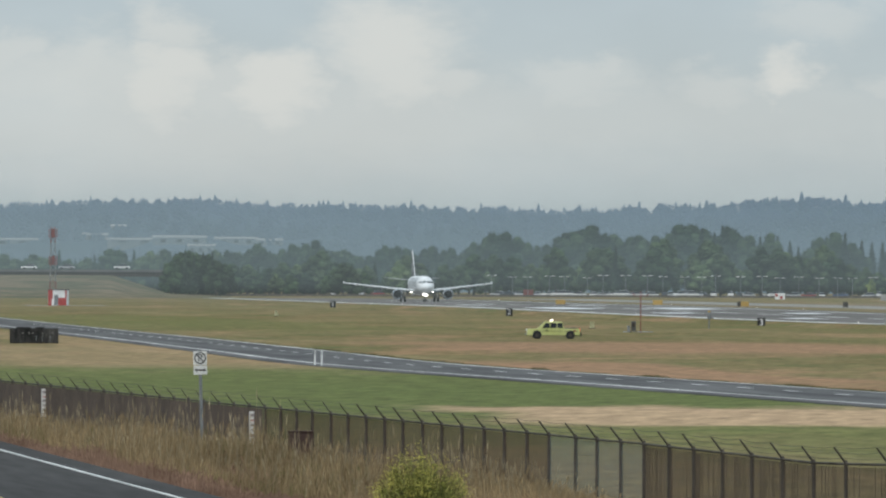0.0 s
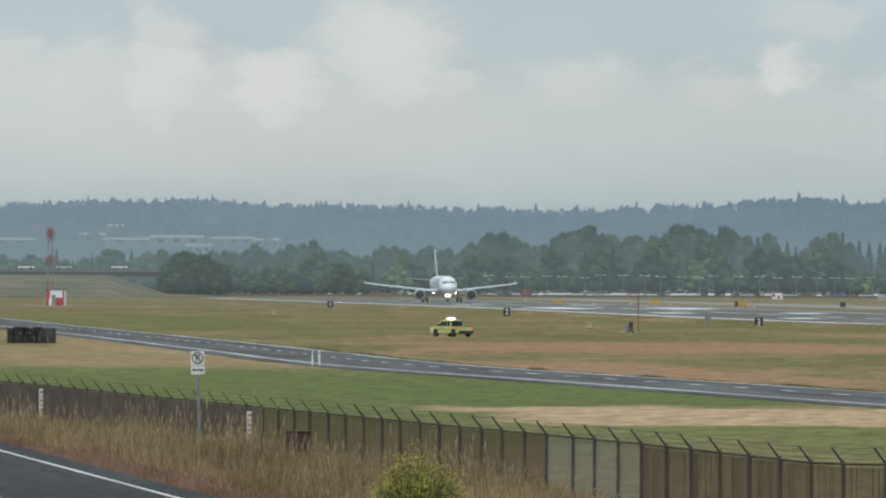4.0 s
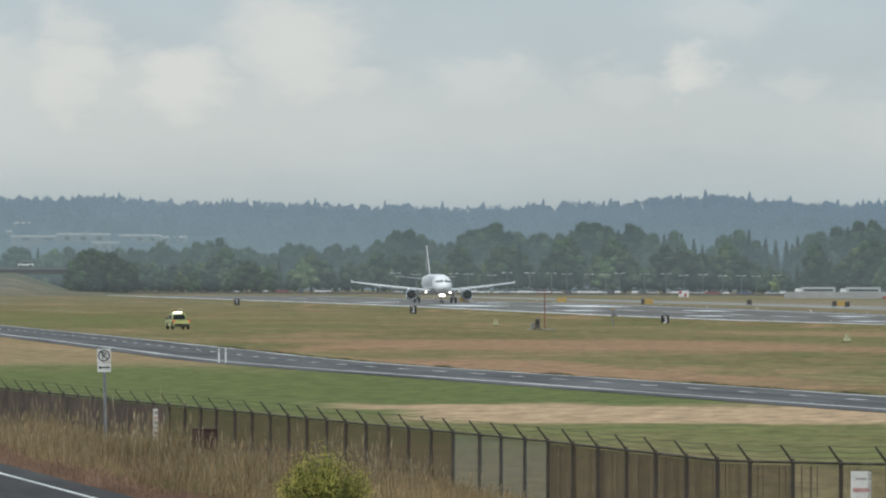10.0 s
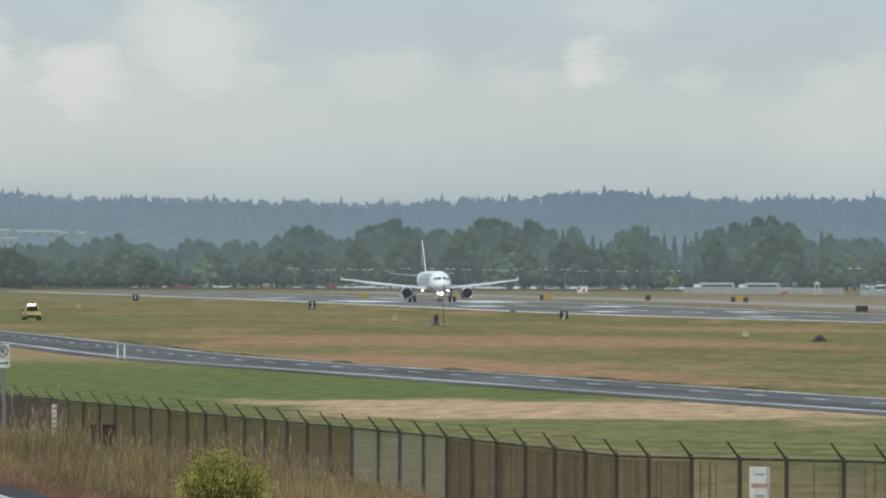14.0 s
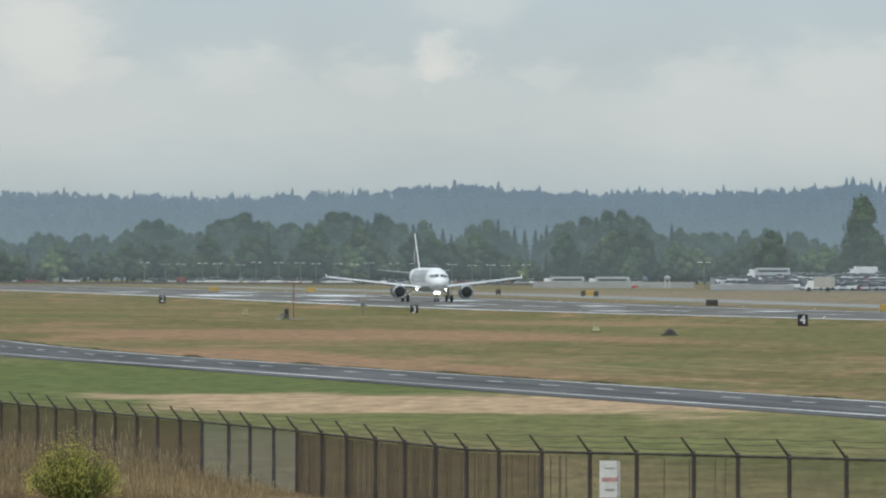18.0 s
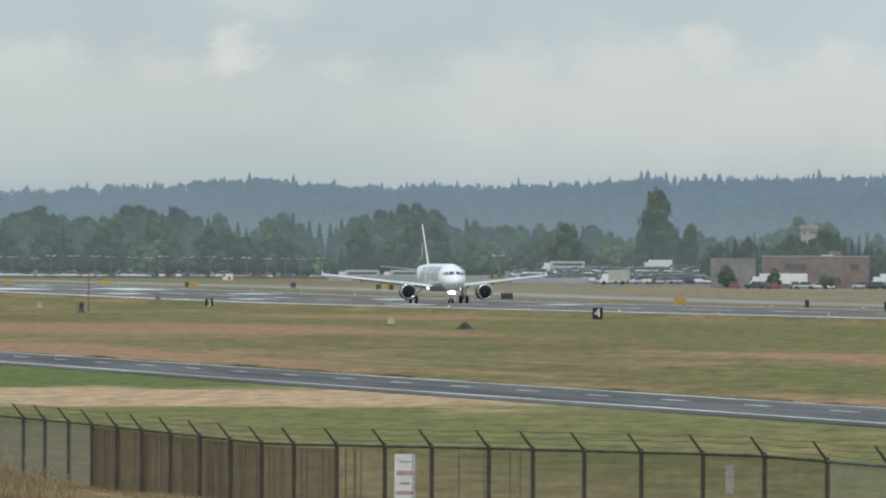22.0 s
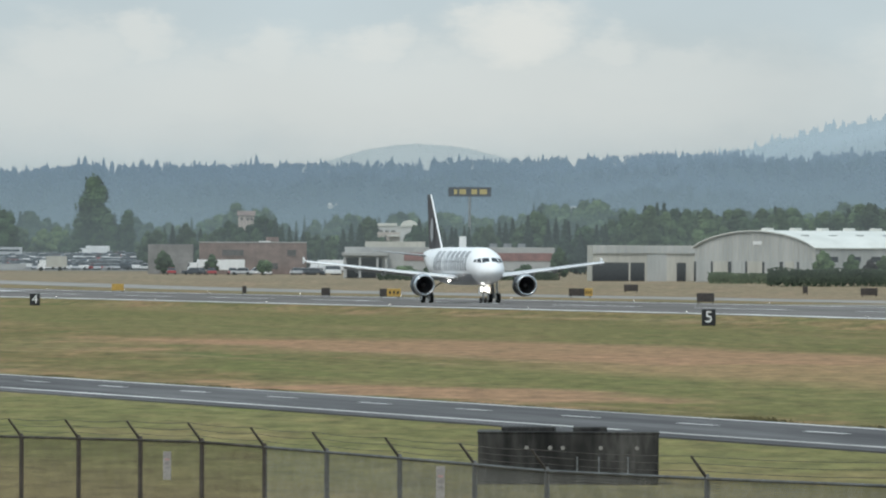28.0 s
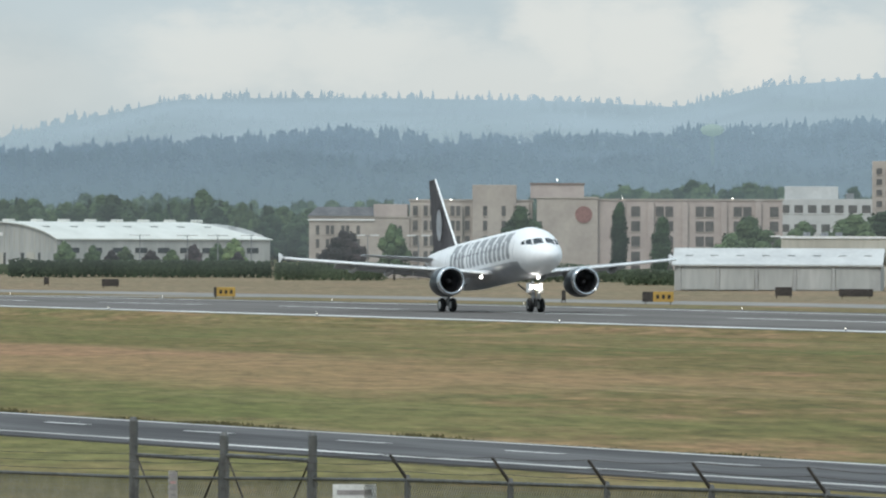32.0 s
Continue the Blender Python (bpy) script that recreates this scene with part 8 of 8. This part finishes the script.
for proto, u, d, h, w in ((BROAD[0], 2262, 1985, 5.0, 1.1), (BROAD[1], 2347, 1970, 4.3, 1.0), (BUSH, 2440, 1960, 4.0, 1.2), (BUSH, 2690, 1760, 3.2, 2.2), (BUSH, 2740, 1760, 3.0, 2.2), (BUSH, 2800, 1760, 3.4, 2.0), (BUSH, 2900, 1740, 3.6, 1.4), (BROAD[3], 2962, 1750, 6.0, 0.8),
                          (BROAD[0], 3430, 1600, 5.6, 1.0), (BROAD[2], 3479, 1600, 5.0, 0.9), (PLUM_TREE, 3512, 1570, 4.2, 1.1), (BROAD[3], 3536, 1590, 4.8, 1.0), (PLUM_TREE, 3582, 1570, 4.2, 1.2), (LIGHT_TREE, 3618, 1580, 4.4, 1.0), (PLUM_TREE, 3657, 1575, 5.2, 0.9), (BROAD[2], 3700, 1580, 5.4, 1.0),
                          (LIGHT_TREE, 3728, 1580, 6.2, 1.0), (PLUM_TREE, 3735, 1570, 4.0, 1.1), (PLUM_TREE, 3926, 1440, 7.4, 1.2), (PLUM_TREE, 3890, 1450, 4.6, 1.2), (BROAD[0], 4012, 1440, 8.4, 0.85), (BROAD[1], 4110, 1440, 6.4, 1.3), (BROAD[1], 4236, 1420, 11.0, 0.95),
                          (POPLAR, 4409, 1440, 11.6, 0.5), (POPLAR, 4484, 1400, 9.4, 0.7), (BROAD[2], 4640, 1380, 9.6, 1.25), (BROAD[0], 4610, 1370, 7.2, 1.2), (BROAD[3], 4730, 1420, 9.0, 1.2), (BROAD[0], 4820, 1400, 10.0, 1.4), (BROAD[1], 4880, 1410, 10.5, 1.4), (BROAD[2], 4780, 1390, 7.5, 1.4)):
    plant(proto, u, d, h, rng, w)


for u, v, w in ((2378, 448, 1.0), (2396, 460, 1.2), (2420, 459, 1.2), (2436, 438, 1.1), (2452, 446, 1.0)):
    plant(BROAD[1], u, 2750, level(u, v, 2750), rng, w)


def hedge(u1, u2, d, h, seed):
    """A clipped hedge: dense leaf clumps in a long box with an uneven top, over stems."""
    r = random.Random(seed)
    (xa, ya), (xb, yb) = spot(u1, d), spot(u2, d)
    L = math.hypot(xb - xa, yb - ya)
    top = empty("hedge", pose(xa, ya, 0, 0, 0, math.degrees(math.atan2(yb - ya, xb - xa))), "long dense dark green hedge", "hedge")
    pts, sizes, faced = [], [], []
    for _ in range(int(L * 150)):
        x = r.uniform(0, L)
        hh = h * (0.9 + 0.16 * noise.noise(Vector((x * 0.25, seed, 0))))
        over = r.random() < 0.3
        pts.append((x, r.uniform(-0.7, 0.7) if over else -0.7 + r.uniform(-0.1, 0.1), hh if over else hh * r.random()))
        faced.append((0, -0.2, 1) if over else (0, -1, 0.25))
        sizes.append(r.uniform(0.09, 0.2))
    cores = [(0.6 + 1.1 * i, 0, h * 0.45, 0.75, h * (0.48 + 0.05 * noise.noise(Vector((i * 0.3, seed, 2))))) for i in range(int(L / 1.1))]
    ob = new("leaves", leaf_mesh("leaves", pts, sizes, HEDGE_LEAF, r, faced, cores))
    ob.parent = top
    bm = bmesh.new()
    for i in range(int(L / 2)):
        bm_rod(bm, (1 + 2 * i, 0, -0.1), (1 + 2 * i, 0, h * 0.7), 0.06, n=4)
    part("stems", bm, BARK, top)


hedge(3330, 3800, 1500, 2.9, 1)
hedge(3800, 4000, 1420, 2.9, 2)
hedge(4085, 4420, 1385, 2.7, 3)
hedge(4420, 4510, 1300, 2.3, 4)
hedge(3225, 3420, 1600, 1.9, 5)
hedge(2640, 2960, 1720, 1.6, 6)


def motions():
    """The take-off run of the airliner and the pickup's drive."""
    run = [(t, 2246.13 - 16 - 6.52569 * t - 1.632355 * t ** 2 + 0.02239 * t ** 3 - 4.90061e-4 * t ** 4 + 6.17285e-6 * t ** 5) for t in range(0, 33, 2)]
    lift = {32: 4.2}
    rows = []
    for t, y in run:
        if t == 32:
            y = 775.2
            rows.append((30.6, pose(RW, 878.9, 0, -0.6)))
            rows.append((31.3, pose(RW, 827.9, 0, -2.1)))
        rows.append((t, pose(RW, y, 0, -lift.get(t, 0), 0, 0)))
    lifted = [(t, Matrix.Translation((0, 0, sag(m.translation.y) + 0.34 * smooth(20, 31, t))) @ m) for t, m in rows]
    walk(plane, lifted)
    for leg, most in ((MAIN_GEAR[-1], 0.34), (MAIN_GEAR[1], 0.34), (nose_gear, 0.42)):  # struts extend as the wings take the load
        walk(leg, [(t, pose(0, 0, -most * smooth(20, 31, t) - (0.24 * smooth(30.2, 32, t) if leg is nose_gear else 0.0))) for t in (0, 20, 23, 26, 28, 30, 31, 32)])
    drive = []
    for t, u, d, head in TRUCK:
        x, y = spot(u, d)
        drive.append((t, pose(x, y, ground_z(x, y), 0, 0, head)))
    pickup.scale = (0.9, 0.9, 0.93)
    walk(pickup, drive)



def clear_away(tops):
    """Takes the patterns that the copies were made from out of the scene."""
    for top in tops:
        for ob in list(top.children_recursive) + [top]:
            bpy.data.objects.remove(ob)


clear_away(BROAD + CONIFER + CARS + [LIGHT_TREE, FRESH_TREE, POPLAR, BUSH, PLUM_TREE, SHUTTLE, TRAILER, BOXT, TANT])

motions()
